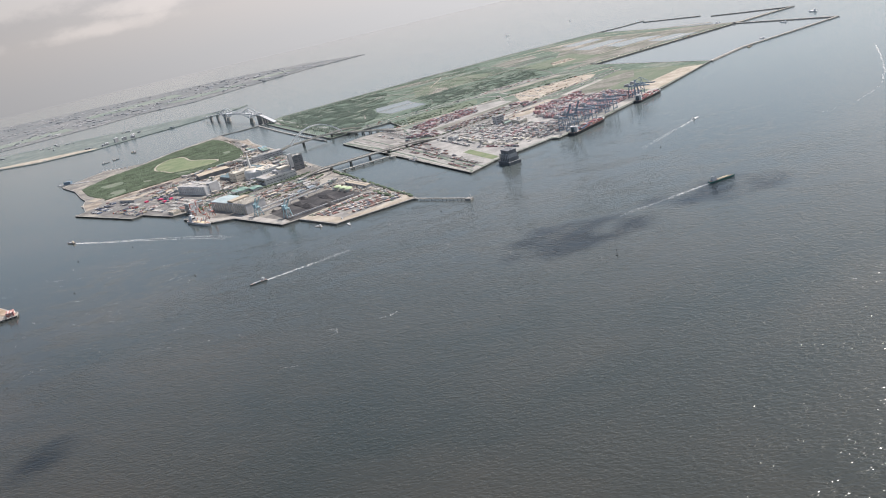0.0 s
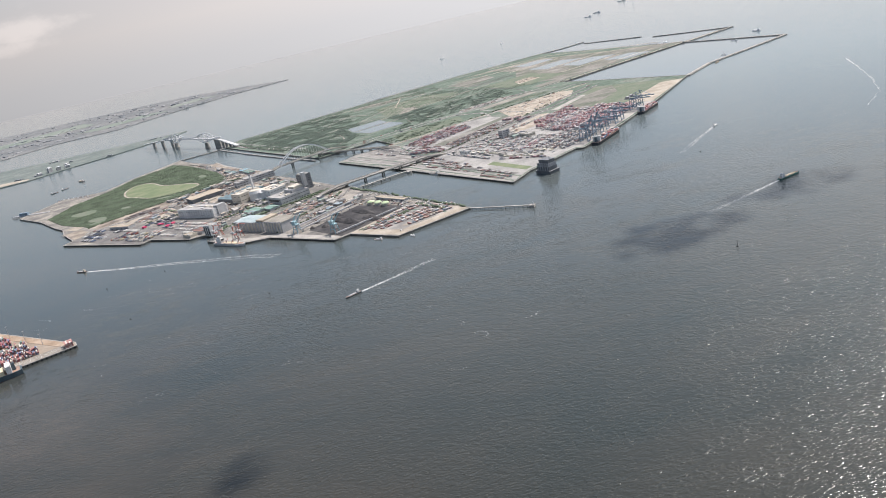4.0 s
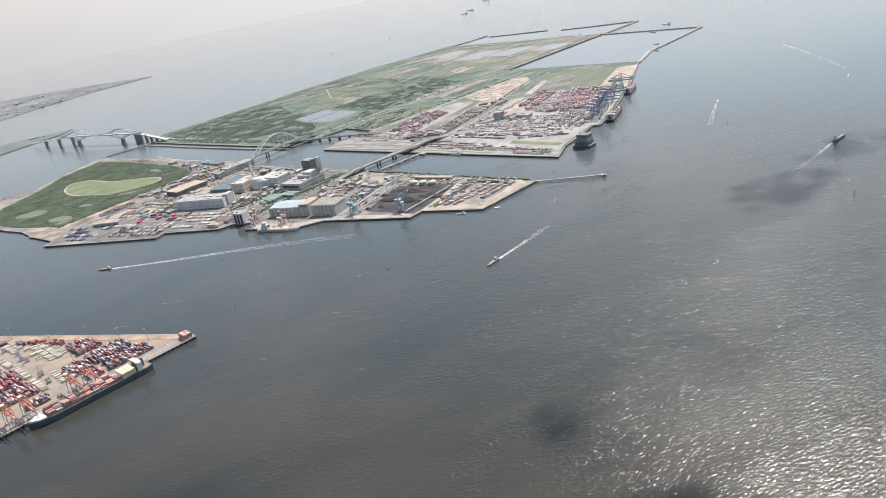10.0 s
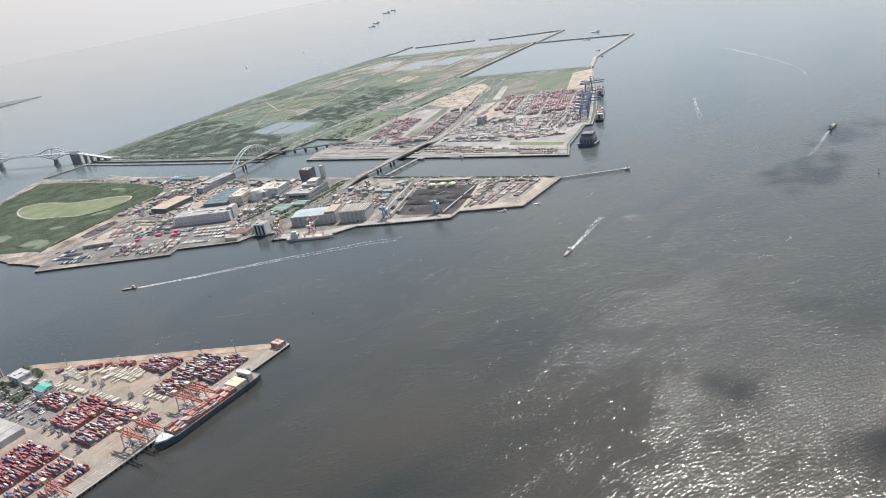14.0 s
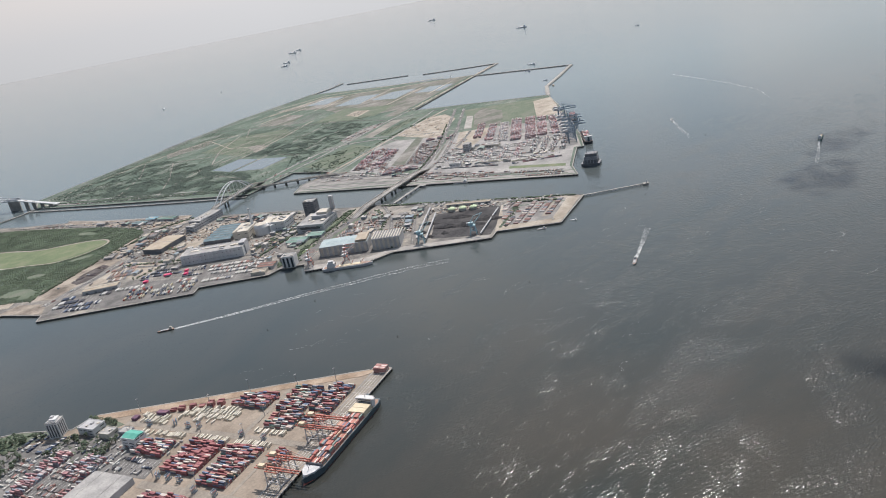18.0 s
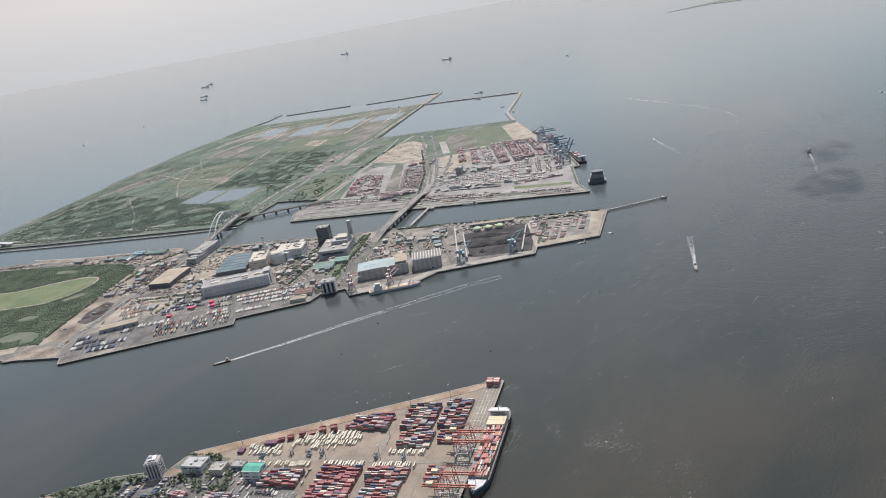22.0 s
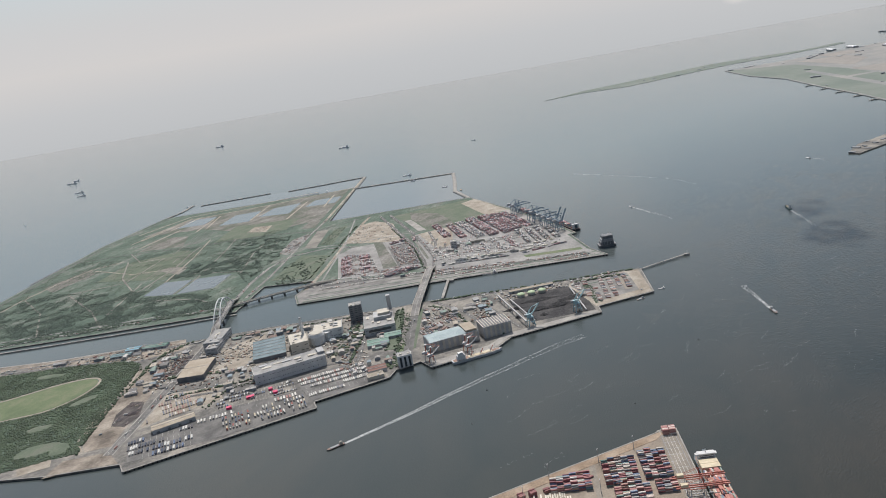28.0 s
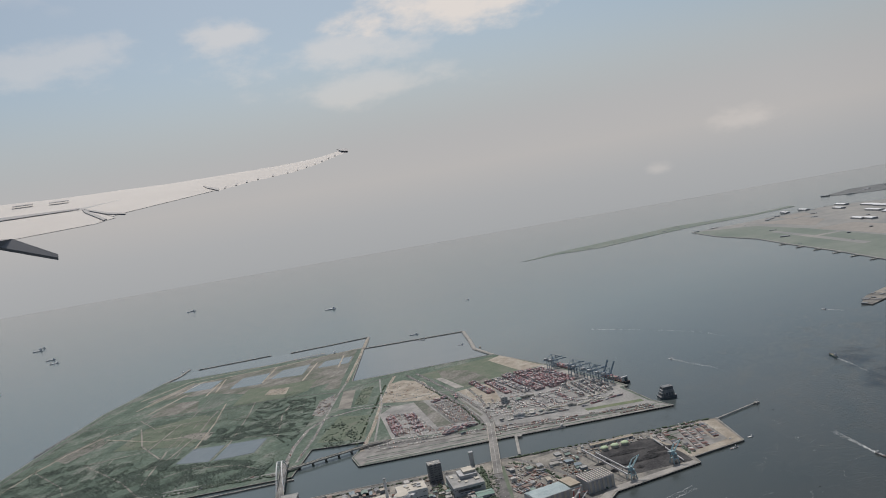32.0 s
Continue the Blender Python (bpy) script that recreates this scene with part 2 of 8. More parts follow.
def water_material():
    m = bpy.data.materials.new("sea_water")
    m.use_nodes = True
    n, l = m.node_tree.nodes, m.node_tree.links
    b = n["Principled BSDF"]
    b.inputs["IOR"].default_value = 1.33
    geo = n.new("ShaderNodeNewGeometry")

    def noise_at(scale, detail, turn=0.0, squeeze=1.0, rough=0.55, warp=0.0):
        mp = n.new("ShaderNodeMapping")
        mp.inputs["Rotation"].default_value = (0, 0, radians(turn))
        mp.inputs["Scale"].default_value = (1, squeeze, 1)
        l.new(geo.outputs["Position"], mp.inputs[0])
        t = n.new("ShaderNodeTexNoise")
        t.inputs["Scale"].default_value, t.inputs["Detail"].default_value = scale, detail
        t.inputs["Roughness"].default_value, t.inputs["Distortion"].default_value = rough, warp
        l.new(mp.outputs[0], t.inputs["Vector"])
        return t.outputs["Fac"]

    def remap(src, a, b_, c, d):
        r = n.new("ShaderNodeMapRange")
        for key, val in zip(("From Min", "From Max", "To Min", "To Max"), (a, b_, c, d)):
            r.inputs[key].default_value = val
        l.new(src, r.inputs["Value"])
        return r.outputs[0]

    silt = noise_at(0.0035, 5, 30, 1.8, 0.6, 0.6)
    ramp = n.new("ShaderNodeValToRGB")
    e = ramp.color_ramp.elements
    e[0].position, e[0].color = 0.34, (0.020, 0.026, 0.025, 1)
    e[1].position, e[1].color = 0.66, (0.044, 0.041, 0.034, 1)
    l.new(silt, ramp.inputs[0])
    away = n.new("ShaderNodeVectorMath")                  # the wind ruffles the open fairway; far out the sea lies calm
    away.operation = "DISTANCE"
    away.inputs[1].default_value = (-20, 230, 0)
    l.new(geo.outputs["Position"], away.inputs[0])
    shelter = remap(away.outputs["Value"], 150, 640, 1.0, 0.0)
    out = n.new("ShaderNodeVectorMath")                   # distance haze put into the water's base colour: paler from the fairway outwards
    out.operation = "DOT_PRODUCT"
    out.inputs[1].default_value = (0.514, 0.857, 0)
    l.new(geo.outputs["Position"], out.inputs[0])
    haze_mix = n.new("ShaderNodeMix")
    haze_mix.data_type = "RGBA"
    l.new(remap(out.outputs["Value"], 140, 1150, 0.0, 1.0), haze_mix.inputs["Factor"])
    l.new(ramp.outputs[0], haze_mix.inputs["A"])
    haze_mix.inputs["B"].default_value = (0.112, 0.141, 0.146, 1)
    l.new(haze_mix.outputs["Result"], b.inputs["Base Color"])
    b.inputs["Specular IOR Level"].default_value = 0.44
    b.inputs["Specular Tint"].default_value = (0.93, 1.0, 1.0, 1)
    broad = noise_at(0.011, 6, -35, 2.6, 0.62, 0.9)       # gusts
    slick = noise_at(0.03, 4, -40, 1.8, 0.6, 1.2)         # winding slicks between ruffled lanes
    swell = noise_at(0.14, 2, 62, 2.2, 0.5, 0.3)
    waves = noise_at(0.36, 1, 58, 2.2, 0.5, 0.2)
    chop = noise_at(0.80, 1, 48, 1.5, 0.5)
    gust = n.new("ShaderNodeMix")
    gust.inputs["Factor"].default_value = 0.58
    l.new(broad, gust.inputs["A"])
    l.new(slick, gust.inputs["B"])
    open_ = n.new("ShaderNodeMath")                       # full wind in the open fairway, patches where it dies away
    open_.operation = "MULTIPLY_ADD"
    l.new(shelter, open_.inputs[0])
    open_.inputs[1].default_value = 0.34
    l.new(gust.outputs["Result"], open_.inputs[2])
    lanes = remap(open_.outputs[0], 0.61, 0.84, 0.22, 1.0)
    l.new(remap(lanes, 0.22, 1.0, 0.07, 0.14), b.inputs["Roughness"])   # ripples too small to see
    last = None
    for src, dist in ((swell, 0.30), (waves, 0.44), (chop, 0.20)):
        bp = n.new("ShaderNodeBump")
        bp.inputs["Distance"].default_value = dist
        l.new(lanes, bp.inputs["Strength"])
        l.new(src, bp.inputs["Height"])
        if last:
            l.new(last, bp.inputs["Normal"])
        last = bp.outputs[0]
    l.new(last, b.inputs["Normal"])
    return m


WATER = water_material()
A_GROUND = mat("worn_works_ground", [(0.11, 0.108, 0.103), (0.155, 0.15, 0.139), (0.22, 0.209, 0.188), (0.29, 0.27, 0.235)], 0.045, 0.9, fine=0.5, spread=0.3)
ASPHALT = mat("asphalt", [(0.095, 0.094, 0.092), (0.14, 0.138, 0.133), (0.19, 0.185, 0.177)], 0.07, 0.9, fine=0.9)
YARD = mat("yard_paving", [(0.15, 0.147, 0.142), (0.215, 0.21, 0.20), (0.29, 0.28, 0.263)], 0.06, 0.9, fine=0.7, spread=0.2)
CONCRETE = mat("concrete", [(0.235, 0.228, 0.213), (0.30, 0.29, 0.27), (0.36, 0.345, 0.316)], 0.08, 0.85, fine=1.1)
APRON = mat("quay_apron", [(0.204, 0.184, 0.157), (0.280, 0.253, 0.214)], 0.05, 0.85, fine=0.8)
QUAY = mat("quay_wall", [(0.120, 0.118, 0.109), (0.228, 0.218, 0.196)], 0.15, 0.9, fine=1.4)
TAN = mat("bare_sandy_soil", [(0.24, 0.21, 0.17), (0.315, 0.283, 0.235), (0.39, 0.357, 0.303)], 0.05, 0.95, fine=0.6, spread=0.2)
BROWN = mat("brown_bank_soil", [(0.225, 0.165, 0.115), (0.29, 0.222, 0.163), (0.36, 0.287, 0.22)], 0.07, 0.95, fine=0.8, spread=0.2)
# grass colour carries a slight blue haze tint
GRASS = mat("grass", [(0.103, 0.131, 0.095), (0.122, 0.150, 0.108), (0.149, 0.162, 0.128)], 0.045, 0.95, fine=0.7, spread=0.25)
LAWN = mat("mown_grass", [(0.112, 0.146, 0.082), (0.135, 0.170, 0.096), (0.17, 0.188, 0.118)], 0.05, 0.95, fine=0.6, spread=0.16)
# scrub and dry ground: haze is worked into both colours, bluer and lifted
SCRUB = mat("scrubland", [(0.072, 0.106, 0.084), (0.090, 0.126, 0.099), (0.113, 0.148, 0.118), (0.164, 0.181, 0.158)], 0.016, 0.95, fine=0.22, spread=0.42, streak=(25, 1.6))
SCRUB_DRY = mat("dry_reclaimed_ground", [(0.098, 0.114, 0.087), (0.135, 0.141, 0.119), (0.186, 0.179, 0.161), (0.242, 0.236, 0.220)], 0.014, 0.95, fine=0.16, spread=0.35, streak=(25, 2.0))
MUD = mat("grey_fill", [(0.15, 0.143, 0.13), (0.215, 0.204, 0.182), (0.28, 0.264, 0.234)], 0.03, 0.95, fine=0.4, spread=0.2)
CRANEWHITE = mat("pale_crane_paint", [(0.46, 0.45, 0.44), (0.55, 0.54, 0.52)], 0.3, 0.55)
LEAF = mat("foliage", [(0.074, 0.104, 0.068), (0.080, 0.110, 0.071), (0.086, 0.115, 0.074), (0.093, 0.120, 0.079), (0.082, 0.106, 0.075)], 0.1, 0.95, vary="island", fine=0.05, spread=0.40)
# outer scrub leaves: lightened towards grey in place of haze
LEAF_SCRUB = mat("hazed_scrub_foliage", [(0.086, 0.114, 0.086), (0.096, 0.126, 0.095), (0.105, 0.134, 0.101), (0.118, 0.142, 0.114), (0.094, 0.118, 0.095)], 0.1, 0.95, vary="island", fine=0.8, spread=0.2)
# wood foliage with some blue of the haze in its colour
LEAF_WOOD = mat("scrub_wood_foliage", [(0.076, 0.106, 0.087), (0.083, 0.113, 0.092), (0.089, 0.119, 0.098), (0.097, 0.124, 0.105)], 0.1, 0.95, vary="island", fine=0.05, spread=0.32)
EARTH = mat("brown_works_soil", [(0.13, 0.112, 0.094), (0.20, 0.174, 0.145), (0.265, 0.233, 0.194), (0.33, 0.293, 0.246)], 0.045, 0.95, fine=0.5, spread=0.22)
RAILBED = mat("oily_rail_ballast", [(0.055, 0.05, 0.05), (0.085, 0.076, 0.074), (0.125, 0.112, 0.105)], 0.09, 0.95, fine=0.7, spread=0.3, streak=(25, 3.0))
# paving colour shifted to blue as a painted-in haze
PORT_YARD = mat("pale_port_paving", [(0.200, 0.199, 0.193), (0.260, 0.257, 0.247), (0.326, 0.320, 0.305)], 0.04, 0.9, fine=0.5, spread=0.2)
ROCK = mat("grey_breakwater_stone", [(0.20, 0.20, 0.19), (0.28, 0.275, 0.26)], 0.1, 0.95, fine=0.8, spread=0.3)
POND = mat("still_silty_water", [(0.108, 0.127, 0.132), (0.124, 0.140, 0.143)], 0.02, 0.12, fine=0.1, spread=0.06, spec=0.5)
BASIN = mat("calm_basin_water", [(0.112, 0.132, 0.138), (0.126, 0.145, 0.149)], 0.02, 0.12, fine=0.1, spread=0.06, spec=0.5)
BARK = mat("bark", [(0.10, 0.075, 0.055), (0.16, 0.12, 0.09)], 0.6, 0.95)
COAL = mat("coal", [(0.028, 0.028, 0.031), (0.045, 0.045, 0.047), (0.071, 0.069, 0.069)], 0.06, 0.9, fine=0.5, spread=0.4, bump=0.3)
WHITE = mat("white_paint", [(0.52, 0.525, 0.52), (0.63, 0.63, 0.62)], 0.12, 0.6, fine=1.0, spread=0.08)
CREAM = mat("cream_panels", [(0.43, 0.40, 0.34), (0.53, 0.495, 0.43)], 0.1, 0.7, fine=1.0, spread=0.1)
GREYWALL = mat("grey_cladding", [(0.33, 0.335, 0.34), (0.43, 0.435, 0.44)], 0.1, 0.7, fine=0.9, spread=0.1)
DARKWALL = mat("dark_grey_cladding", [(0.12, 0.13, 0.14), (0.18, 0.185, 0.195)], 0.15, 0.6, fine=1.0, spread=0.12)
ROOFGREY = mat("grey_roofing", [(0.24, 0.24, 0.235), (0.36, 0.355, 0.34)], 0.12, 0.85, fine=0.9, spread=0.18)
ROOFTAN = mat("tan_roofing", [(0.312, 0.267, 0.208), (0.410, 0.360, 0.288)], 0.09, 0.85, fine=0.7, spread=0.12)
ROOFBLUE = mat("pale_blue_roofing", [(0.26, 0.33, 0.345), (0.35, 0.42, 0.43)], 0.08, 0.7, fine=0.9, spread=0.14)
ROOFSTEEL = mat("blue_grey_roofing", [(0.12, 0.19, 0.215), (0.20, 0.275, 0.30)], 0.1, 0.6, fine=0.9, spread=0.2)
ROOFGREEN = mat("green_roofing", [(0.120, 0.230, 0.190), (0.220, 0.306, 0.266)], 0.12, 0.7, fine=1.0, spread=0.14)
ROOFTEAL = mat("teal_roofing", [(0.07, 0.30, 0.24), (0.11, 0.37, 0.30)], 0.2, 0.6, fine=1.0, spread=0.1)
ROOFTEALGREY = mat("teal_grey_roofing", [(0.17, 0.26, 0.27), (0.24, 0.33, 0.34)], 0.12, 0.7, fine=0.9, spread=0.2)
ROOFSKY = mat("bright_blue_roofing", [(0.20, 0.36, 0.44), (0.27, 0.43, 0.50)], 0.12, 0.7, fine=0.9, spread=0.15)
TANKGREEN = mat("lime_green_tank_paint", [(0.34, 0.44, 0.26), (0.42, 0.51, 0.33)], 0.2, 0.6)
GLASS = mat("dark_window_glass", [(0.035, 0.042, 0.05), (0.06, 0.07, 0.08)], 0.2, 0.15, spec=0.5)
STEELBLUE = mat("blue_crane_paint", [(0.15, 0.21, 0.27), (0.21, 0.28, 0.34)], 0.3, 0.55)
STEELPALE = mat("pale_blue_crane_paint", [(0.28, 0.42, 0.46), (0.38, 0.52, 0.55)], 0.3, 0.55)
STEELRED = mat("red_crane_paint", [(0.36, 0.115, 0.085), (0.43, 0.165, 0.125)], 0.3, 0.55)
STEELWHITE = mat("white_bridge_steel", [(0.58, 0.60, 0.60), (0.68, 0.69, 0.68)], 0.2, 0.55)
STEELGREY = mat("grey_steel", [(0.24, 0.25, 0.26), (0.34, 0.35, 0.36)], 0.2, 0.6)
# grey truss steel, its colour lifted to show haze before it
HAZED_TRUSS = mat("hazed_truss_steel", [(0.40, 0.42, 0.44), (0.48, 0.50, 0.52)], 0.2, 0.6)
HULLDARK = mat("dark_hull_paint", [(0.055, 0.085, 0.10), (0.085, 0.115, 0.13)], 0.2, 0.5)
HULLRED = mat("red_boot_paint", [(0.21, 0.06, 0.045), (0.28, 0.09, 0.065)], 0.2, 0.6)
HULLPALE = mat("pale_grey_hull_paint", [(0.42, 0.44, 0.45), (0.55, 0.56, 0.56)], 0.2, 0.5)
HULLBLACK = mat("black_hull_paint", [(0.03, 0.033, 0.038), (0.055, 0.058, 0.062)], 0.2, 0.5)
DECK = mat("ship_deck", [(0.24, 0.15, 0.11), (0.30, 0.22, 0.18)], 0.3, 0.8)
HATCH = mat("buff_hatch_cover", [(0.52, 0.45, 0.31), (0.60, 0.53, 0.39)], 0.2, 0.7, fine=0.8, spread=0.08)
RUBBER = mat("black_rubber", [(0.02, 0.02, 0.02), (0.035, 0.035, 0.035)], 0.5, 0.9)
FOAM = mat("sea_foam", [(0.425, 0.442, 0.442), (0.578, 0.586, 0.578)], 0.6, 0.9, fine=2.0, spread=0.2)
LINE = mat("worn_road_paint", [(0.42, 0.42, 0.40), (0.60, 0.60, 0.57)], 0.4, 0.8)
# container paints, greyed a little in the colour for haze
BOXES = [(0.26, 0.095, 0.10), (0.29, 0.12, 0.115), (0.21, 0.085, 0.095), (0.34, 0.17, 0.15), (0.25, 0.10, 0.10), (0.58, 0.56, 0.52), (0.30, 0.12, 0.13),
         (0.11, 0.15, 0.23), (0.14, 0.20, 0.30), (0.10, 0.12, 0.17), (0.54, 0.50, 0.44), (0.19, 0.19, 0.20), (0.34, 0.33, 0.32), (0.15, 0.24, 0.21), (0.36, 0.25, 0.19), (0.28, 0.115, 0.115), (0.52, 0.43, 0.39)]
CONT = mat("painted_container_steel", BOXES, 0.3, 0.6, vary="island", fine=1.0, spread=0.14)
CONT_REDS = mat("dull_red_container_steel", [(0.27, 0.11, 0.115), (0.23, 0.09, 0.10), (0.31, 0.13, 0.13), (0.25, 0.10, 0.11), (0.36, 0.18, 0.165), (0.21, 0.085, 0.095), (0.29, 0.12, 0.12), (0.52, 0.48, 0.43), (0.12, 0.15, 0.22)], 0.3, 0.6, vary="island", fine=1.0, spread=0.14)
CONT_OB = mat("container_paint", BOXES, 0.3, 0.6, vary="object", fine=1.0, spread=0.14)
CONT_RED = mat("red_container_steel", [(0.34, 0.14, 0.14), (0.40, 0.20, 0.19), (0.46, 0.27, 0.25), (0.58, 0.55, 0.52), (0.28, 0.12, 0.12), (0.40, 0.17, 0.19), (0.50, 0.47, 0.44), (0.20, 0.22, 0.27), (0.36, 0.15, 0.14), (0.30, 0.28, 0.27)], 0.3, 0.6, vary="island", spread=0.12)
# port box colours are paled and greyed here to imitate haze
CONT_PORT = mat("hazed_container_paint", [(0.33, 0.18, 0.185), (0.28, 0.15, 0.16), (0.46, 0.43, 0.41), (0.32, 0.17, 0.18), (0.52, 0.50, 0.48), (0.26, 0.17, 0.18), (0.24, 0.27, 0.32), (0.44, 0.36, 0.35), (0.36, 0.21, 0.21), (0.22, 0.23, 0.26), (0.38, 0.37, 0.37)], 0.3, 0.7, vary="island", spread=0.12)
CONT_MIX = mat("dark_and_pale_container_paint", [(0.20, 0.21, 0.23), (0.52, 0.51, 0.49), (0.26, 0.27, 0.28), (0.60, 0.58, 0.55), (0.18, 0.20, 0.24), (0.36, 0.24, 0.22), (0.30, 0.31, 0.30), (0.44, 0.42, 0.38)], 0.3, 0.7, vary="island", spread=0.12)
CONT_PINK = mat("magenta_container_paint", [(0.55, 0.05, 0.13), (0.62, 0.09, 0.18)], 0.3, 0.6, spread=0.1)
CONT_PALE = mat("cream_container_paint", [(0.558, 0.522, 0.435), (0.648, 0.609, 0.525), (0.495, 0.461, 0.385), (0.594, 0.557, 0.459)], 0.3, 0.6, vary="island", spread=0.1)
CONT_SHIP = mat("deck_container_steel", [(0.40, 0.17, 0.14), (0.36, 0.14, 0.12), (0.44, 0.22, 0.18), (0.34, 0.13, 0.12), (0.44, 0.19, 0.15), (0.56, 0.53, 0.49), (0.15, 0.18, 0.25), (0.40, 0.16, 0.14), (0.24, 0.30, 0.27), (0.48, 0.36, 0.27)], 0.3, 0.6, vary="island", spread=0.12)
CARS = mat("vehicle_paint", [(0.504, 0.498, 0.464), (0.571, 0.556, 0.520), (0.437, 0.432, 0.400), (0.252, 0.249, 0.248), (0.538, 0.523, 0.480), (0.143, 0.158, 0.184), (0.462, 0.457, 0.424), (0.302, 0.166, 0.144)], 0.3, 0.5, vary="island", spread=0.1)
TRUCKS_DARK = mat("dark_trailer_paint", [(0.04, 0.055, 0.09), (0.06, 0.07, 0.09), (0.09, 0.09, 0.10), (0.10, 0.14, 0.22), (0.50, 0.50, 0.48)], 0.3, 0.6, vary="island", spread=0.12)
TRUCKS_RUST = mat("rust_and_grey_trailer_paint", [(0.24, 0.15, 0.13), (0.30, 0.20, 0.17), (0.18, 0.165, 0.16), (0.40, 0.38, 0.35), (0.22, 0.12, 0.11), (0.50, 0.49, 0.47), (0.16, 0.18, 0.21)], 0.3, 0.7, vary="island", spread=0.14)
RAILSTOCK = mat("dark_steel_stock", [(0.06, 0.05, 0.055), (0.11, 0.085, 0.085), (0.16, 0.13, 0.125), (0.08, 0.075, 0.085)], 0.3, 0.7, vary="island", spread=0.2)
CAB = mat("truck_cab_paint", [(0.533, 0.533, 0.504), (0.447, 0.456, 0.454), (0.103, 0.155, 0.252), (0.568, 0.559, 0.521), (0.344, 0.077, 0.059)], 0.3, 0.4, vary="object", spread=0.06)
TRAIL = mat("truck_trailer_paint", [(0.499, 0.493, 0.451), (0.568, 0.552, 0.508), (0.258, 0.255, 0.246), (0.086, 0.102, 0.139), (0.430, 0.374, 0.271), (0.241, 0.068, 0.057)], 0.3, 0.6, vary="object", spread=0.1)
SHEDROOF = mat("mixed_shed_roofs", [(0.28, 0.27, 0.255), (0.37, 0.355, 0.33), (0.20, 0.205, 0.21), (0.22, 0.27, 0.30), (0.40, 0.36, 0.30), (0.20, 0.26, 0.23), (0.44, 0.43, 0.41), (0.23, 0.17, 0.145), (0.31, 0.31, 0.305), (0.17, 0.165, 0.16)], 0.2, 0.8, vary="object", fine=0.9, spread=0.18)
SHEDWALL = mat("mixed_shed_walls", [(0.42, 0.41, 0.38), (0.30, 0.30, 0.30), (0.52, 0.50, 0.46), (0.24, 0.26, 0.28)], 0.2, 0.85, vary="object", fine=0.9, spread=0.14)
LITTER = mat("stored_goods", [(0.10, 0.095, 0.09), (0.22, 0.20, 0.17), (0.38, 0.33, 0.27), (0.16, 0.085, 0.065), (0.50, 0.48, 0.44), (0.14, 0.17, 0.19)], 0.2, 0.85, vary="island", spread=0.2)
# the six far-land colours below have the distance haze mixed into them
HAZED_LAND = mat("far_shore", [(0.122, 0.135, 0.140), (0.146, 0.155, 0.158), (0.178, 0.182, 0.182)], 0.006, 0.95, fine=0.05, spread=0.4)
HAZED_TOWN = mat("hazed_far_town", [(0.215, 0.233, 0.246), (0.269, 0.282, 0.292), (0.314, 0.318, 0.323), (0.179, 0.197, 0.211)], 0.01, 0.9, vary="island", fine=0.1, spread=0.1)
HAZED_GRASS = mat("hazed_airfield_grass", [(0.150, 0.184, 0.160), (0.170, 0.200, 0.174), (0.192, 0.216, 0.192)], 0.006, 0.95, fine=0.05, spread=0.06)
HAZED_WOODS = mat("hazed_green_land", [(0.104, 0.132, 0.126), (0.128, 0.154, 0.145), (0.172, 0.190, 0.180)], 0.02, 0.95, fine=0.2, spread=0.3)
HAZED_TAN = mat("hazed_tan_ground", [(0.255, 0.243, 0.226), (0.295, 0.278, 0.254)], 0.006, 0.95, fine=0.05, spread=0.1)
HAZED_DRY = mat("hazed_airfield_ground", [(0.215, 0.225, 0.222), (0.245, 0.248, 0.240), (0.29, 0.284, 0.268)], 0.005, 0.95, fine=0.05, spread=0.08)
C_YARD = mat("pale_terminal_paving", [(0.199, 0.167, 0.133), (0.256, 0.217, 0.175), (0.304, 0.260, 0.210)], 0.05, 0.9, fine=0.7, spread=0.16)
# far ships and roofs: paled in the colour itself to stand for haze
HAZED_PAINT = mat("hazed_far_paint", [(0.62, 0.635, 0.65), (0.68, 0.69, 0.70)], 0.3, 0.7)
CLOUD = mat("cloud_vapour", [(0.78, 0.78, 0.78), (0.84, 0.84, 0.84)], 0.01, 1.0, spread=0.02)
WING_PAINT = mat("white_wing_paint", [(0.58, 0.552, 0.515), (0.63, 0.60, 0.56)], 0.4, 0.75, fine=3.0, spread=0.03, spec=0.15)
WING_GREY = mat("grey_flap_seal", [(0.20, 0.20, 0.205), (0.27, 0.27, 0.275)], 0.6, 0.6)


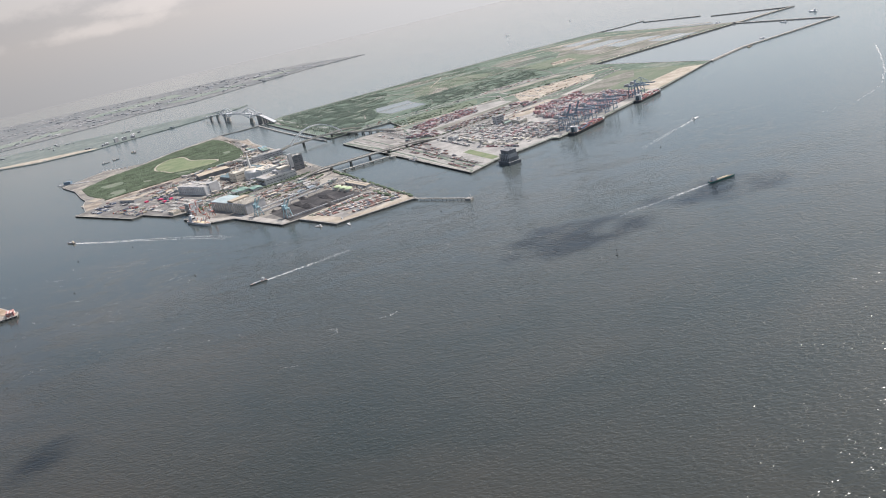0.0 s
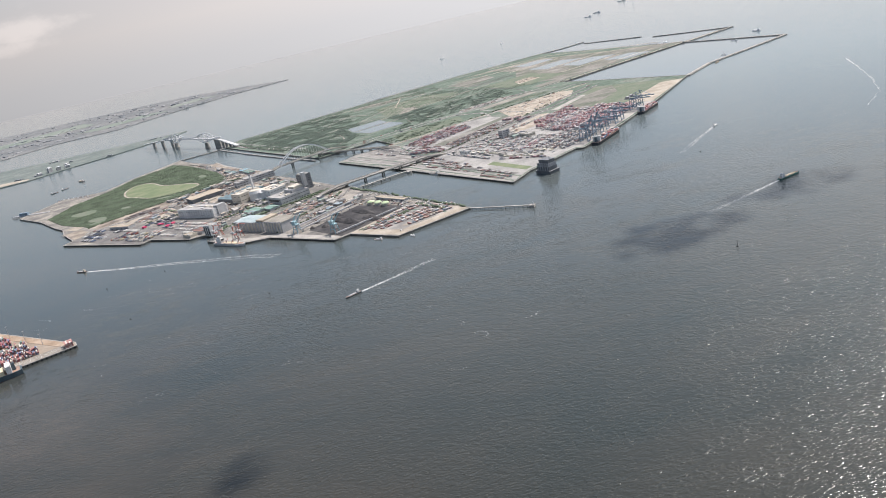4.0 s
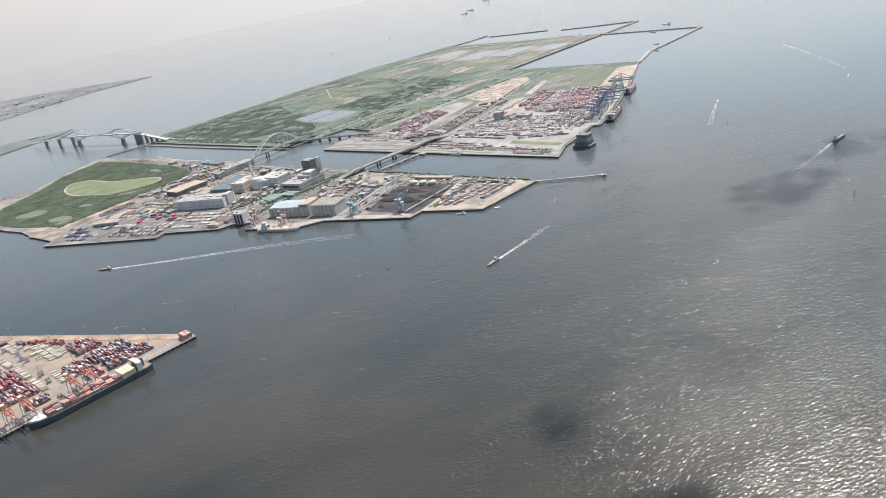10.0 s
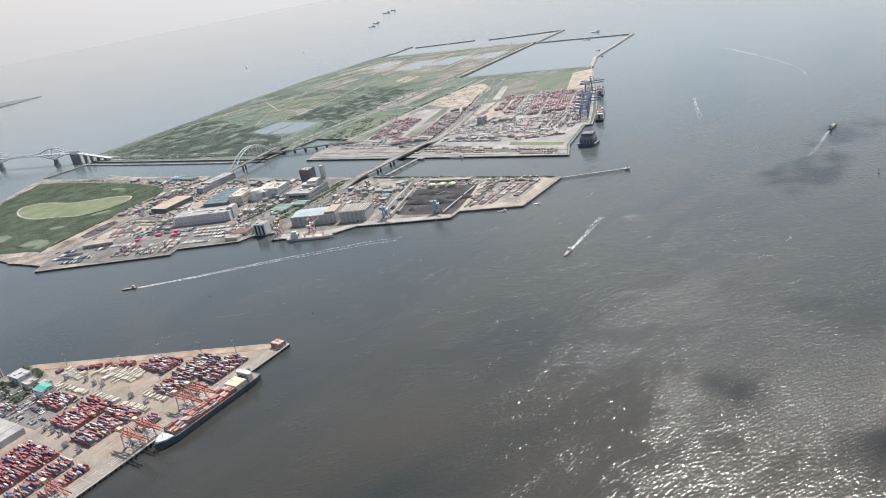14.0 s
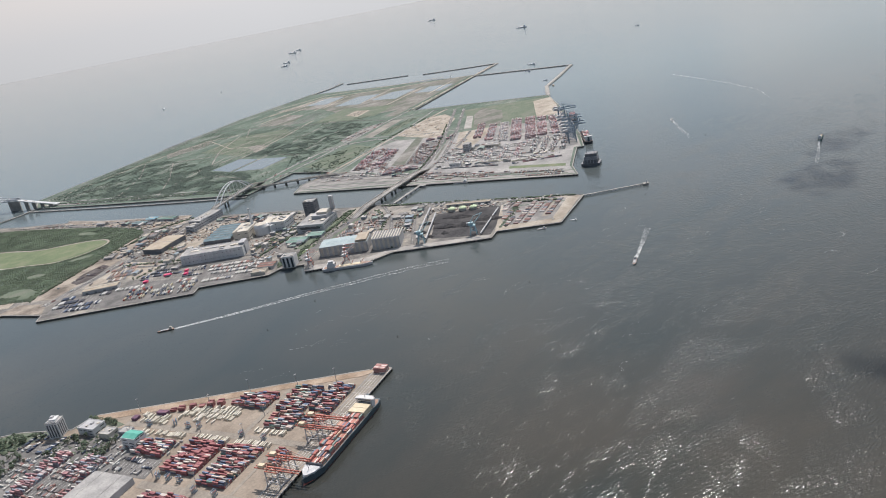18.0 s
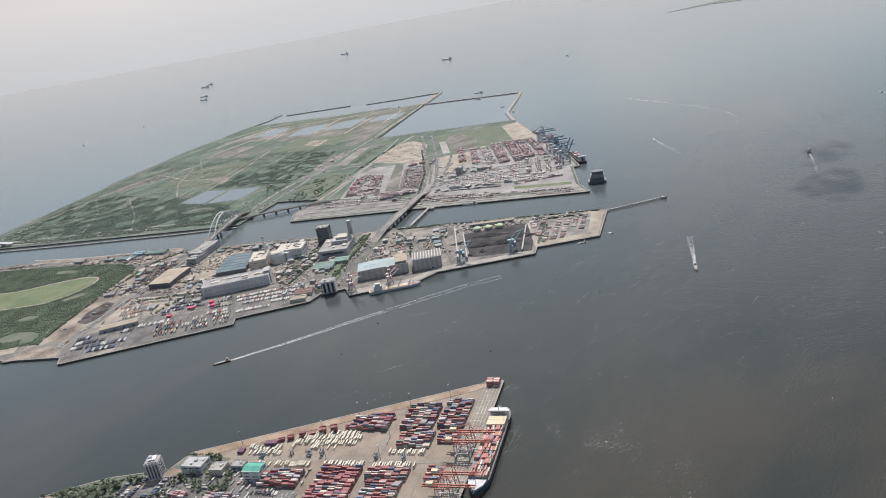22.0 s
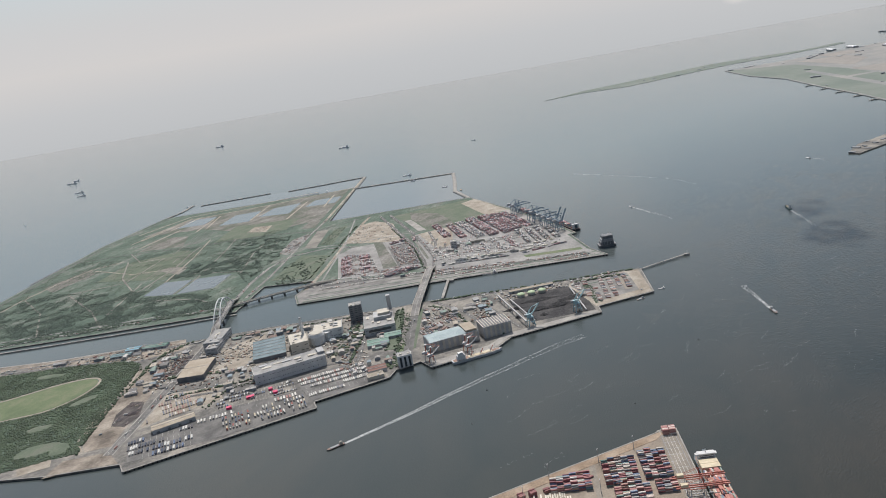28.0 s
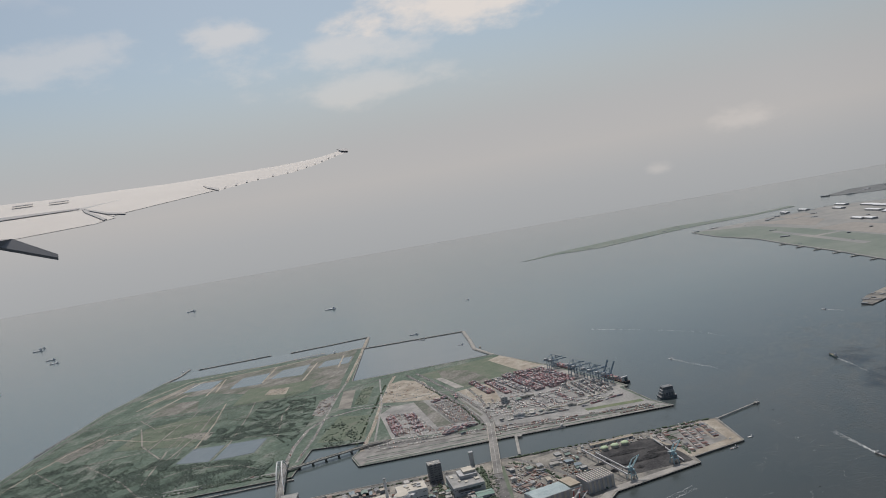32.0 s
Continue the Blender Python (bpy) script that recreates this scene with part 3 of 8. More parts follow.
# ---------------------------------------------------------------- mesh tools
class Shape:
    """Vertices and faces, put together from boxes, beams, prisms and turned pieces."""

    def __init__(self):
        self.v, self.f = [], []

    def add(self, verts, faces):
        k = len(self.v)
        self.v += [tuple(p) for p in verts]
        self.f += [tuple(i + k for i in q) for q in faces]
        return self

    def box(self, x, y, z, sx, sy, sz, turn=0.0, taper=1.0):
        """Base centre, size, turn in degrees; taper: the top's size against the base's."""
        c, s = math.cos(radians(turn)), math.sin(radians(turn))
        out = []
        for dz, k in ((0, 1.0), (sz, taper)):
            for a, b in ((-1, -1), (1, -1), (1, 1), (-1, 1)):
                u, w = a * sx / 2 * k, b * sy / 2 * k
                out.append((x + u * c - w * s, y + u * s + w * c, z + dz))
        return self.add(out, [(3, 2, 1, 0), (4, 5, 6, 7), (0, 1, 5, 4), (1, 2, 6, 5), (2, 3, 7, 6), (3, 0, 4, 7)])

    def gable(self, x, y, z, sx, sy, rise, turn=0.0):
        c, s = math.cos(radians(turn)), math.sin(radians(turn))
        pts = [(-sx / 2, -sy / 2, 0), (sx / 2, -sy / 2, 0), (sx / 2, sy / 2, 0), (-sx / 2, sy / 2, 0), (-sx / 2, 0, rise), (sx / 2, 0, rise)]
        return self.add([(x + u * c - w * s, y + u * s + w * c, z + h) for u, w, h in pts], [(3, 2, 1, 0), (0, 1, 5, 4), (2, 3, 4, 5), (0, 4, 3), (1, 2, 5)])

    def prism(self, poly, z0, z1):
        area = sum(a[0] * b[1] - b[0] * a[1] for a, b in zip(poly, poly[1:] + poly[:1]))
        if area < 0:
            poly = poly[::-1]
        n = len(poly)
        return self.add([(x, y, z0) for x, y in poly] + [(x, y, z1) for x, y in poly],
                        [tuple(range(n))[::-1], tuple(range(n, 2 * n))] + [(i, (i + 1) % n, n + (i + 1) % n, n + i) for i in range(n)])

    def beam(self, p, q, w, h=None):
        p, q = Vector(p), Vector(q)
        way = (q - p).normalized()
        side = way.cross((0, 0, 1)) if abs(way.z) < 0.99 else Vector((1, 0, 0))
        side = side.normalized() * w / 2
        up = side.cross(way).normalized() * (h or w) / 2
        out = [e + a * side + b * up for e in (p, q) for a, b in ((-1, -1), (1, -1), (1, 1), (-1, 1))]
        return self.add(out, [(3, 2, 1, 0), (4, 5, 6, 7), (0, 1, 5, 4), (1, 2, 6, 5), (2, 3, 7, 6), (3, 0, 4, 7)])

    def turned(self, x, y, rings, n=12):
        """Rings of (z, radius) from the base up."""
        out, faces = [], []
        for z, r in rings:
            out += [(x + r * math.cos(2 * math.pi * k / n), y + r * math.sin(2 * math.pi * k / n), z) for k in range(n)]
        for a in range(len(rings) - 1):
            faces += [(a * n + k, a * n + (k + 1) % n, (a + 1) * n + (k + 1) % n, (a + 1) * n + k) for k in range(n)]
        m = len(rings) - 1
        return self.add(out, faces + [tuple(range(n))[::-1], tuple(range(m * n, m * n + n))])

    def strip(self, line, width, z0, z1):
        left, right = offset(line, width / 2), offset(line, -width / 2)
        for a in range(len(line) - 1):
            self.prism([right[a], right[a + 1], left[a + 1], left[a]], z0, z1)
        return self


def offset(line, d):
    """The line moved d to its left."""
    out = []
    for i, (x, y) in enumerate(line):
        ways = []
        for a, b in ((i - 1, i), (i, i + 1)):
            if 0 <= a and b < len(line):
                w = Vector((line[b][0] - line[a][0], line[b][1] - line[a][1])).normalized()
                ways.append(Vector((-w.y, w.x)))
        m = sum(ways, Vector((0, 0))).normalized()
        k = d / max(0.4, m.dot(ways[0]))
        out.append((x + m.x * k, y + m.y * k))
    return out


def mesh_of(name, verts, faces, material):
    me = bpy.data.meshes.new(name)
    me.from_pydata(verts, [], faces)
    me.materials.append(material)
    me.update()
    return me


def part(name, shape, material, parent, label=""):
    ob = new(name, mesh_of(name, shape.v, shape.f, material))
    ob.parent = parent
    return tagged(ob, label)


def thing(name, label, category, group="", at=None, kind=""):
    ob = new(name)
    if at is not None:
        ob.matrix_basis = at
    return tagged(ob, label, category, group, kind)


def single(name, shape, material, label, category, group="", kind=""):
    return tagged(new(name, mesh_of(name, shape.v, shape.f, material)), label, category, group, kind)


def many(name, base, places, material, label, category):
    """One object of stuff: the base piece (verts, faces) set at rows of x, y, z, turn, sx, sy, sz."""
    bv, bf = np.array(base[0], float), base[1]
    rows = np.array(places, float)
    c, s = np.cos(rows[:, 3]), np.sin(rows[:, 3])
    u, w, h = bv[None, :, 0] * rows[:, 4:5], bv[None, :, 1] * rows[:, 5:6], bv[None, :, 2] * rows[:, 6:7]
    out = np.stack([rows[:, 0:1] + u * c[:, None] - w * s[:, None], rows[:, 1:2] + u * s[:, None] + w * c[:, None], rows[:, 2:3] + h], -1).reshape(-1, 3)
    k = len(bv)
    faces = [tuple(i + a * k for i in q) for a in range(len(rows)) for q in bf]
    return tagged(new(name, mesh_of(name, out.tolist(), faces, material)), label, category, kind="stuff")


CUBE = Shape().box(0, 0, 0, 1, 1, 1)
CUBE = (CUBE.v, CUBE.f)


def inside(x, y, poly):
    hit, j = False, len(poly) - 1
    for i in range(len(poly)):
        (xi, yi), (xj, yj) = poly[i], poly[j]
        if (yi > y) != (yj > y) and x < (xj - xi) * (y - yi) / (yj - yi) + xi:
            hit = not hit
        j = i
    return hit


def scattered(poly, count, seed, holes=()):
    rng = random.Random(seed)
    xs, ys = [p[0] for p in poly], [p[1] for p in poly]
    out, tries = [], 0
    while len(out) < count and tries < count * 12:
        tries += 1
        x, y = rng.uniform(min(xs), max(xs)), rng.uniform(min(ys), max(ys))
        if inside(x, y, poly) and not any(inside(x, y, h) for h in holes):
            out.append((x, y))
    return out


def local(ox, oy, deg, flip=1):
    """Plan coordinates u, v, turned by deg, as world x, y."""
    c, s = math.cos(radians(deg)), math.sin(radians(deg))
    return lambda u, v: (ox + u * c - flip * v * s, oy + u * s + flip * v * c)


def box_poly(at, u0, u1, v0, v1):
    return [at(u0, v0), at(u1, v0), at(u1, v1), at(u0, v1)]


def lump(seed, flat=0.7):
    """A ragged clump of leaves: a many-cornered lump with an uneven skin."""
    rng = random.Random(seed)
    bm = bmesh.new()
    bmesh.ops.create_icosphere(bm, subdivisions=1, radius=1.0)
    for v in bm.verts:
        v.co *= rng.uniform(0.74, 1.14)
        v.co.z *= flat
    out = ([tuple(v.co) for v in bm.verts], [tuple(v.index for v in f.verts) for f in bm.faces])
    bm.free()
    return out


LUMPS = [lump(k) for k in range(5)]


# ---------------------------------------------------------------- sea and land
G0 = 1.5     # height of the quays over the water
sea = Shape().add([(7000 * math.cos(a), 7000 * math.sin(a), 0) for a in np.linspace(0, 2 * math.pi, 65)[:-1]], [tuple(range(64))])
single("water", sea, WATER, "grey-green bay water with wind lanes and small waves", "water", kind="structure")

ISLE_A = [(-51, 645), (-87, 715), (-128, 798), (-146, 845), (-166, 877), (-225, 998), (-270, 1077), (-308, 1167), (-358, 1272), (-402, 1345), (-436, 1415),
          (-500, 1330), (-530, 1265), (-602, 1285), (-640, 1200), (-583, 1124), (-540, 1050), (-521, 1022), (-508, 985), (-482, 935), (-490, 923), (-379, 827), (-370, 836),
          (-335, 805), (-321, 793), (-307, 795), (-289, 780), (-299, 764), (-255, 722), (-233, 718), (-172, 653), (-158, 660), (-119, 617)]
ISLE_B = [(0, 693), (24, 720), (85, 763), (92, 758), (135, 797), (236, 904), (333, 1020), (222, 1233), (491, 1353), (449, 1442), (324, 1730), (120, 1684),
          (-161, 1567), (-338, 1495), (-355, 1440), (-310, 1342), (-231, 1180), (-184, 1085), (-99, 1112), (-78, 1046), (-132, 1037), (-158, 1014)]
cq = local(-366, 552, 203.6, -1)      # the near terminal: u along its quay from the tip, v inland
ISLE_C = [cq(u, v) for u, v in ((0, 0), (0, 9), (4, 14), (81, 181), (98, 186), (107, 222), (122, 250), (185, 330), (330, 330), (330, 0))]


def island(name, poly, top, label, edge=0.9):
    """A made island: a quay wall, its ground, and a pale coping along the edge."""
    isle = thing(name, label, "island", kind="structure")
    part("quay_wall", Shape().prism(poly, -3, G0 - 0.06), QUAY, isle, "dark stained concrete quay wall")
    part("ground", Shape().prism(offset_loop(poly, edge), G0 - 0.5, G0), top, isle)
    cop = Shape()
    ring = poly + poly[:1]
    for a, b in zip(ring[:-1], ring[1:]):
        m = Vector((b[0] - a[0], b[1] - a[1], 0)).normalized() * 0.3
        cop.beam((a[0] + m.x, a[1] + m.y, G0 + 0.02), (b[0] - m.x, b[1] - m.y, G0 + 0.02), 0.8, 0.5)
    part("coping", cop, CONCRETE, isle, "pale concrete coping")
    return isle


def offset_loop(poly, d):
    area = sum(a[0] * b[1] - b[0] * a[1] for a, b in zip(poly, poly[1:] + poly[:1]))
    side = d if area > 0 else -d
    ring = poly[-1:] + poly + poly[:1]
    return offset(ring, side)[1:-1]


isle_a = island("island_inner", ISLE_A, A_GROUND, "industrial island with quays on all sides")
isle_b = island("island_outer", ISLE_B, SCRUB, "large reclaimed island with scrub and a container port")
isle_c = island("island_terminal", ISLE_C, C_YARD, "pointed container terminal with concrete quays")

LAYER = [0]


def patch(name, poly, material, label, category="ground", owner=None, up=0.05):
    LAYER[0] += 1
    z = G0 + up + 0.004 * (LAYER[0] % 9)
    return single(name, Shape().prism(list(poly), G0 - 0.2, z), material, label, category, kind="structure")


ROADS = []


def clear_of_roads(x, y, gap):
    """Whether a place lies off all the roads of the plan."""
    p = Vector((x, y))
    for line, w in ROADS:
        for a, b in zip(line[:-1], line[1:]):
            a, d = Vector(a), Vector(b) - Vector(a)
            f = max(0.0, min(1.0, (p - a).dot(d) / d.length_squared))
            if (a + d * f - p).length < w / 2 + gap:
                return False
    return True


def road(line, width, label="grey asphalt road", material=None, up=0.16, marks=True):
    LAYER[0] += 1
    if width > 2.5:
        ROADS.append((line, width))
    z = G0 + up + 0.005 * (LAYER[0] % 7)
    r = single("road", Shape().strip(line, width, G0 - 0.2, z), material or ASPHALT, label, "road", kind="structure")
    if marks and width > 3:
        dash = Shape()
        for a, b in zip(line[:-1], line[1:]):
            a, b = Vector(a), Vector(b)
            n = max(1, int((b - a).length / 5))
            for k in range(n):
                p, q = a.lerp(b, (k + 0.2) / n), a.lerp(b, (k + 0.7) / n)
                dash.beam((p.x, p.y, z), (q.x, q.y, z), 0.16, 0.05)
        part("lane_line", dash, LINE, r, "worn white lane line")
    return r


# inner island: yards, soil, woodland floor, lawn
WOOD_A = [(-515, 1035), (-478, 992), (-324, 1087), (-318, 1110), (-340, 1180), (-372, 1250), (-405, 1320), (-440, 1375), (-495, 1320), (-520, 1255), (-560, 1200), (-575, 1130), (-535, 1060)]
LAWN_A = [(-470, 1156), (-444, 1130), (-425, 1100), (-395, 1092), (-366, 1098), (-358, 1115), (-374, 1140), (-398, 1159), (-425, 1180), (-450, 1235), (-476, 1250), (-484, 1210)]
for _ in range(2):          # rounded corners
    LAWN_A = [tuple(Vector(a).lerp(Vector(b), f)) for a, b in zip(LAWN_A, LAWN_A[1:] + LAWN_A[:1]) for f in (0.25, 0.75)]
GLADES = ([(-545, 1120), (-520, 1085), (-495, 1090), (-505, 1125)], [(-500, 1046), (-480, 1018), (-462, 1022), (-476, 1052)], [(-420, 1084), (-400, 1070), (-384, 1072), (-396, 1086)],
          [(-462, 1078), (-450, 1062), (-440, 1066), (-452, 1084)], [(-488, 1014), (-476, 1002), (-462, 1016), (-470, 1028)], [(-372, 1190), (-360, 1160), (-352, 1164), (-362, 1196)])
patch("woodland_floor", WOOD_A, SCRUB, "scrubby woodland floor", up=0.04)
patch("lawn", LAWN_A, LAWN, "open green lawn inside a wood", up=0.1)
path_ring = offset_loop(LAWN_A, -2.0)
road(path_ring + path_ring[:1], 2.4, "pale gravel path round the lawn", TAN, up=0.14, marks=False)
patch("bare_ground", [(-474, 985), (-464, 1000), (-452, 1014), (-430, 1027), (-392, 1040), (-340, 1074), (-330, 1068), (-372, 1016), (-432, 984), (-462, 968)], EARTH, "brown bare ground beside the wood", up=0.08)
road([(-474, 988), (-464, 1006), (-452, 1017), (-412, 1036), (-359, 1060), (-336, 1077)], 1.7, "pale path along the wood's edge", TAN, up=0.15, marks=False)
patch("rail_yard", [(-436, 999), (-418, 1014), (-395, 1020), (-393, 1006), (-417, 987), (-434, 985)], RAILBED, "dark oily yard with rail tracks", up=0.13)
patch("rail_yard", [(-349, 1034), (-322, 1051), (-301, 1047), (-298, 1036), (-316, 1028), (-343, 1020)], RAILBED, "dark oily yard beside the bridge road", up=0.13)
patch("bank_ground", [(-262, 1086), (-300, 1157), (-328, 1214), (-352, 1280), (-366, 1268), (-334, 1168), (-320, 1098), (-288, 1062)], EARTH, "tan ground between the wood and the channel", up=0.075)
road([(-372, 1275), (-334, 1168), (-319, 1096), (-290, 1062), (-262, 1056)], 5, "asphalt road round the wood")
road([(-354, 1284), (-330, 1218), (-301, 1160), (-264, 1090)], 2.0, "pale path along the channel's sea wall", CONCRETE, up=0.14, marks=False)
patch("tarmac_yard", [(-479, 931), (-444, 892), (-381, 829), (-352, 862), (-395, 915), (-418, 925), (-440, 952), (-452, 962)], ASPHALT, "dark tarmac quay yard")
patch("sandy_lot", [(-432, 968), (-376, 929), (-357, 952), (-381, 1003)], TAN, "sandy lorry park")
patch("tarmac_yard", [(-369, 838), (-322, 796), (-294, 838), (-333, 885), (-352, 862)], ASPHALT, "dark tarmac lorry yard")
patch("demolition_site", [(-336, 986), (-308, 990), (-288, 1012), (-262, 1004), (-240, 993), (-262, 976), (-287, 962), (-318, 957)], TAN, "pale sandy works site with heaps")
patch("works_ground", [(-340, 1060), (-300, 1075), (-285, 1050), (-320, 1022), (-352, 1030)], MUD, "grey works ground")
patch("north_bank", [(-300, 1160), (-312, 1160), (-408, 1340), (-432, 1402), (-440, 1390), (-380, 1275), (-322, 1170)], MUD, "grey strip of ground by the channel")
patch("works_yard", [(-231, 798), (-172, 834), (-132, 796), (-150, 772), (-188, 764)], MUD, "tan works yard behind the silos", up=0.09)
patch("coal_yard", [(-196, 708), (-166, 660), (-112, 692), (-105, 712), (-146, 756)], COAL, "black coal yard")
patch("tip_ground", [(-158, 662), (-118, 619), (-54, 647), (-60, 670), (-92, 708), (-104, 706)], TAN, "tan ground at the island's tip")
patch("car_park", [(-146, 664), (-114, 632), (-64, 656), (-64, 668), (-90, 706), (-104, 704)], YARD, "paved trailer park", up=0.1)
patch("grass_verge", [(-286, 808), (-276, 797), (-254, 804), (-250, 817), (-268, 816)], LAWN, "bright green grass verge by the quay", up=0.12)
patch("grass_verge", [(-266, 818), (-170, 864), (-172, 870), (-270, 826)], GRASS, "grass verge along the bridge road", up=0.12)
patch("grass_verge", [(-262, 800), (-168, 842), (-170, 846), (-264, 806)], GRASS, "grass verge along the bridge road", up=0.12)
patch("quay_apron", [(-298, 765), (-255, 724), (-233, 720), (-172, 655), (-167, 660), (-226, 726), (-252, 732), (-290, 772)], CONCRETE, "pale concrete quay apron", up=0.12)
patch("sandy_lot", [(-514, 1012), (-497, 996), (-488, 1006), (-506, 1024)], TAN, "small pale levelled lot beside the quay", up=0.12)
patch("bare_ground", [(-481, 938), (-500, 972), (-512, 986), (-488, 992), (-470, 962)], EARTH, "bare tan strip behind the quay corner", up=0.06)
for _ in range(2):
    GLADES = [[tuple(Vector(a).lerp(Vector(b), f)) for a, b in zip(g, g[1:] + g[:1]) for f in (0.25, 0.75)] for g in GLADES]
for glade in GLADES:
    patch("glade", glade, GRASS, "grassy glade in the wood", up=0.08)
patch("tarmac_lane", [(-110, 640), (-64, 662), (-66, 668), (-114, 645)], APRON, "pale lane through the trailer park", up=0.14)
road([(-150, 663), (-100, 690), (-72, 652)], 2.2, "rough grass strip round the trailer park", SCRUB, up=0.15, marks=False)
road([(-168, 851), (-230, 823), (-287, 795)], 9, "wide asphalt road to the girder bridge")
road([(-474, 958), (-427, 977), (-380, 998), (-312, 1027), (-246, 1057)], 6, "asphalt road to the arch bridge")
for side in (3.9, -3.9):
    road(offset([(-474, 958), (-427, 977), (-380, 998), (-312, 1027), (-258, 1051)], side), 1.1, "pale concrete kerb strip of the bridge road", CONCRETE, up=0.2, marks=False)
road([(-205, 881), (-250, 863), (-295, 842)], 4.5)
road([(-361, 939), (-310, 879), (-293, 846)], 4)
road([(-388, 985), (-366, 944), (-306, 882)], 4)
road([(-178, 884), (-235, 1000), (-280, 1080), (-322, 1180), (-372, 1275)], 5, "asphalt road along the channel")
road([(-90, 716), (-131, 800), (-148, 842)], 4)
road([(-228, 728), (-170, 800), (-150, 838)], 4)
road([(-212, 716), (-158, 776)], 3.5)

# outer island: port, plots, tracks, ponds
port_poly = [(2, 698), (24, 724), (86, 768), (134, 802), (232, 906), (188, 900), (150, 968), (116, 1004), (45, 962), (-20, 918), (-62, 892)]
patch("port_yard", port_poly, PORT_YARD, "worn paved container yard")
patch("quay_apron", [(86, 768), (92, 762), (134, 802), (235, 907), (226, 914), (126, 812)], CONCRETE, "pale concrete container quay", up=0.12)
patch("sandy_plot", [(117, 1002), (154, 965), (60, 918), (38, 930)], TAN, "sandy bare plot", up=0.1)
patch("grass_plot", [(134, 997), (165, 964), (214, 940), (290, 1000), (318, 1016), (232, 1112)], GRASS, "rough grass plot")
patch("bare_plot", [(250, 1090), (236, 1031), (190, 985), (165, 968), (143, 999), (205, 1062)], SCRUB_DRY, "dry bare ground in the grass", up=0.09)
patch("bare_plot", [(292, 1016), (320, 1004), (232, 906), (207, 934)], TAN, "pale bare plot behind the quay", up=0.07)
patch("paved_slab", [(197, 1070), (202, 1061), (140, 1001), (133, 1010)], CONCRETE, "pale concrete slab in the grass", up=0.12)
patch("sandy_plot", [(81, 1111), (85, 1012), (186, 1085), (205, 1130), (187, 1145)], TAN, "sandy storage plot with tracks")
patch("depot_yard", [(-74, 1014), (-60, 950), (-26, 921), (98, 1012), (60, 1080), (27, 1082)], PORT_YARD, "paved container depot")
patch("grey_fill", [(-36, 970), (-27, 954), (84, 1044), (79, 1055)], SCRUB_DRY, "fenced strip of levelled fill", up=0.1)
patch("grass_strip", [(-4, 790), (22, 728), (30, 734), (4, 796)], LAWN, "bright grass strip in the port", up=0.1)
patch("quay_road_ground", [(-130, 1036), (-155, 1014), (-2, 698), (12, 714), (-58, 892), (-80, 1040)], YARD, "pale quay strip with parked trailers", up=0.07)
patch("dry_ground", [(79, 1540), (166, 1573), (170, 1511), (106, 1460)], SCRUB_DRY, "dry brown bare ground")
patch("dry_ground", [(-100, 1550), (-8, 1552), (-36, 1512), (-118, 1505)], SCRUB_DRY, "dry sandy ground by the sea wall", up=0.06)
patch("dry_ground", [(180, 1640), (300, 1630), (392, 1487), (486, 1366), (240, 1262), (200, 1300), (190, 1420), (215, 1520)], SCRUB_DRY, "levelled ground between filled cells", up=0.045)
patch("grass_plot", [(119, 1401), (222, 1443), (257, 1324), (184, 1295), (150, 1320)], GRASS, "green plain on the filled ground", up=0.08)
patch("grass_plot", [(-74, 1460), (23, 1490), (81, 1427), (61, 1383), (-66, 1325)], GRASS, "light green plain with faint tracks", up=0.06)
patch("grass_plot", [(-76, 1119), (30, 1147), (29, 1100), (-69, 1054)], GRASS, "green rough meadow beside the inlet", up=0.1)
patch("grass_plot", [(81, 1152), (166, 1184), (188, 1173), (82, 1130)], GRASS, "narrow green plot", up=0.09)
patch("sandy_yard", [(175, 1376), (210, 1389), (216, 1353), (173, 1332)], TAN, "pale sandy heaps ground", up=0.12)
patch("vehicle_park", [(43, 1200), (111, 1228), (150, 1223), (87, 1190), (34, 1178)], YARD, "grey vehicle park in the scrub", up=0.12)
patch("sandy_plot", [(68, 1171), (160, 1214), (168, 1196), (64, 1148)], MUD, "sandy works yard", up=0.12)
patch("sandy_plot", [(183, 1262), (263, 1293), (273, 1278), (183, 1235)], SCRUB_DRY, "dry plot beside the causeway", up=0.12)
patch("bare_ground", [(-26, 1381), (-11, 1371), (-9, 1332), (-45, 1318)], MUD, "grey bare slab in the scrub", up=0.12)
for pts in ([(-134, 1294), (-128, 1246), (-68, 1267), (-79, 1310)], [(-126, 1240), (-102, 1196), (-46, 1214), (-65, 1262)], [(344, 1375), (398, 1391), (422, 1342), (365, 1320)], [(286, 1442), (352, 1459), (384, 1415), (300, 1381)],
            [(234, 1496), (313, 1524), (340, 1475), (256, 1441)], [(230, 1604), (293, 1622), (312, 1570), (250, 1550)]):
    patch("pond", pts, POND if pts[0][0] < 0 else BASIN, "still settling pond in the filled ground", "pond", up=0.14)
road([(-127, 1244), (-65, 1265)], 1.6, "earth bank between ponds", MUD, up=0.22, marks=False)
road([(-62, 893), (-10, 925), (72, 988), (120, 1033), (235, 1138)], 5, "asphalt carriageway of the port road", ASPHALT)
road([(-52, 889), (7, 919), (67, 967), (130, 1021), (240, 1122)], 5, "asphalt carriageway of the port road", ASPHALT)
road([(0, 924), (70, 978), (112, 1012)], 3.5, "rough grass median", SCRUB_DRY, up=0.12, marks=False)
road([(-66, 884), (-30, 794), (2, 708)], 2.2, "rough grass strip behind the quay", SCRUB, up=0.19, marks=False)
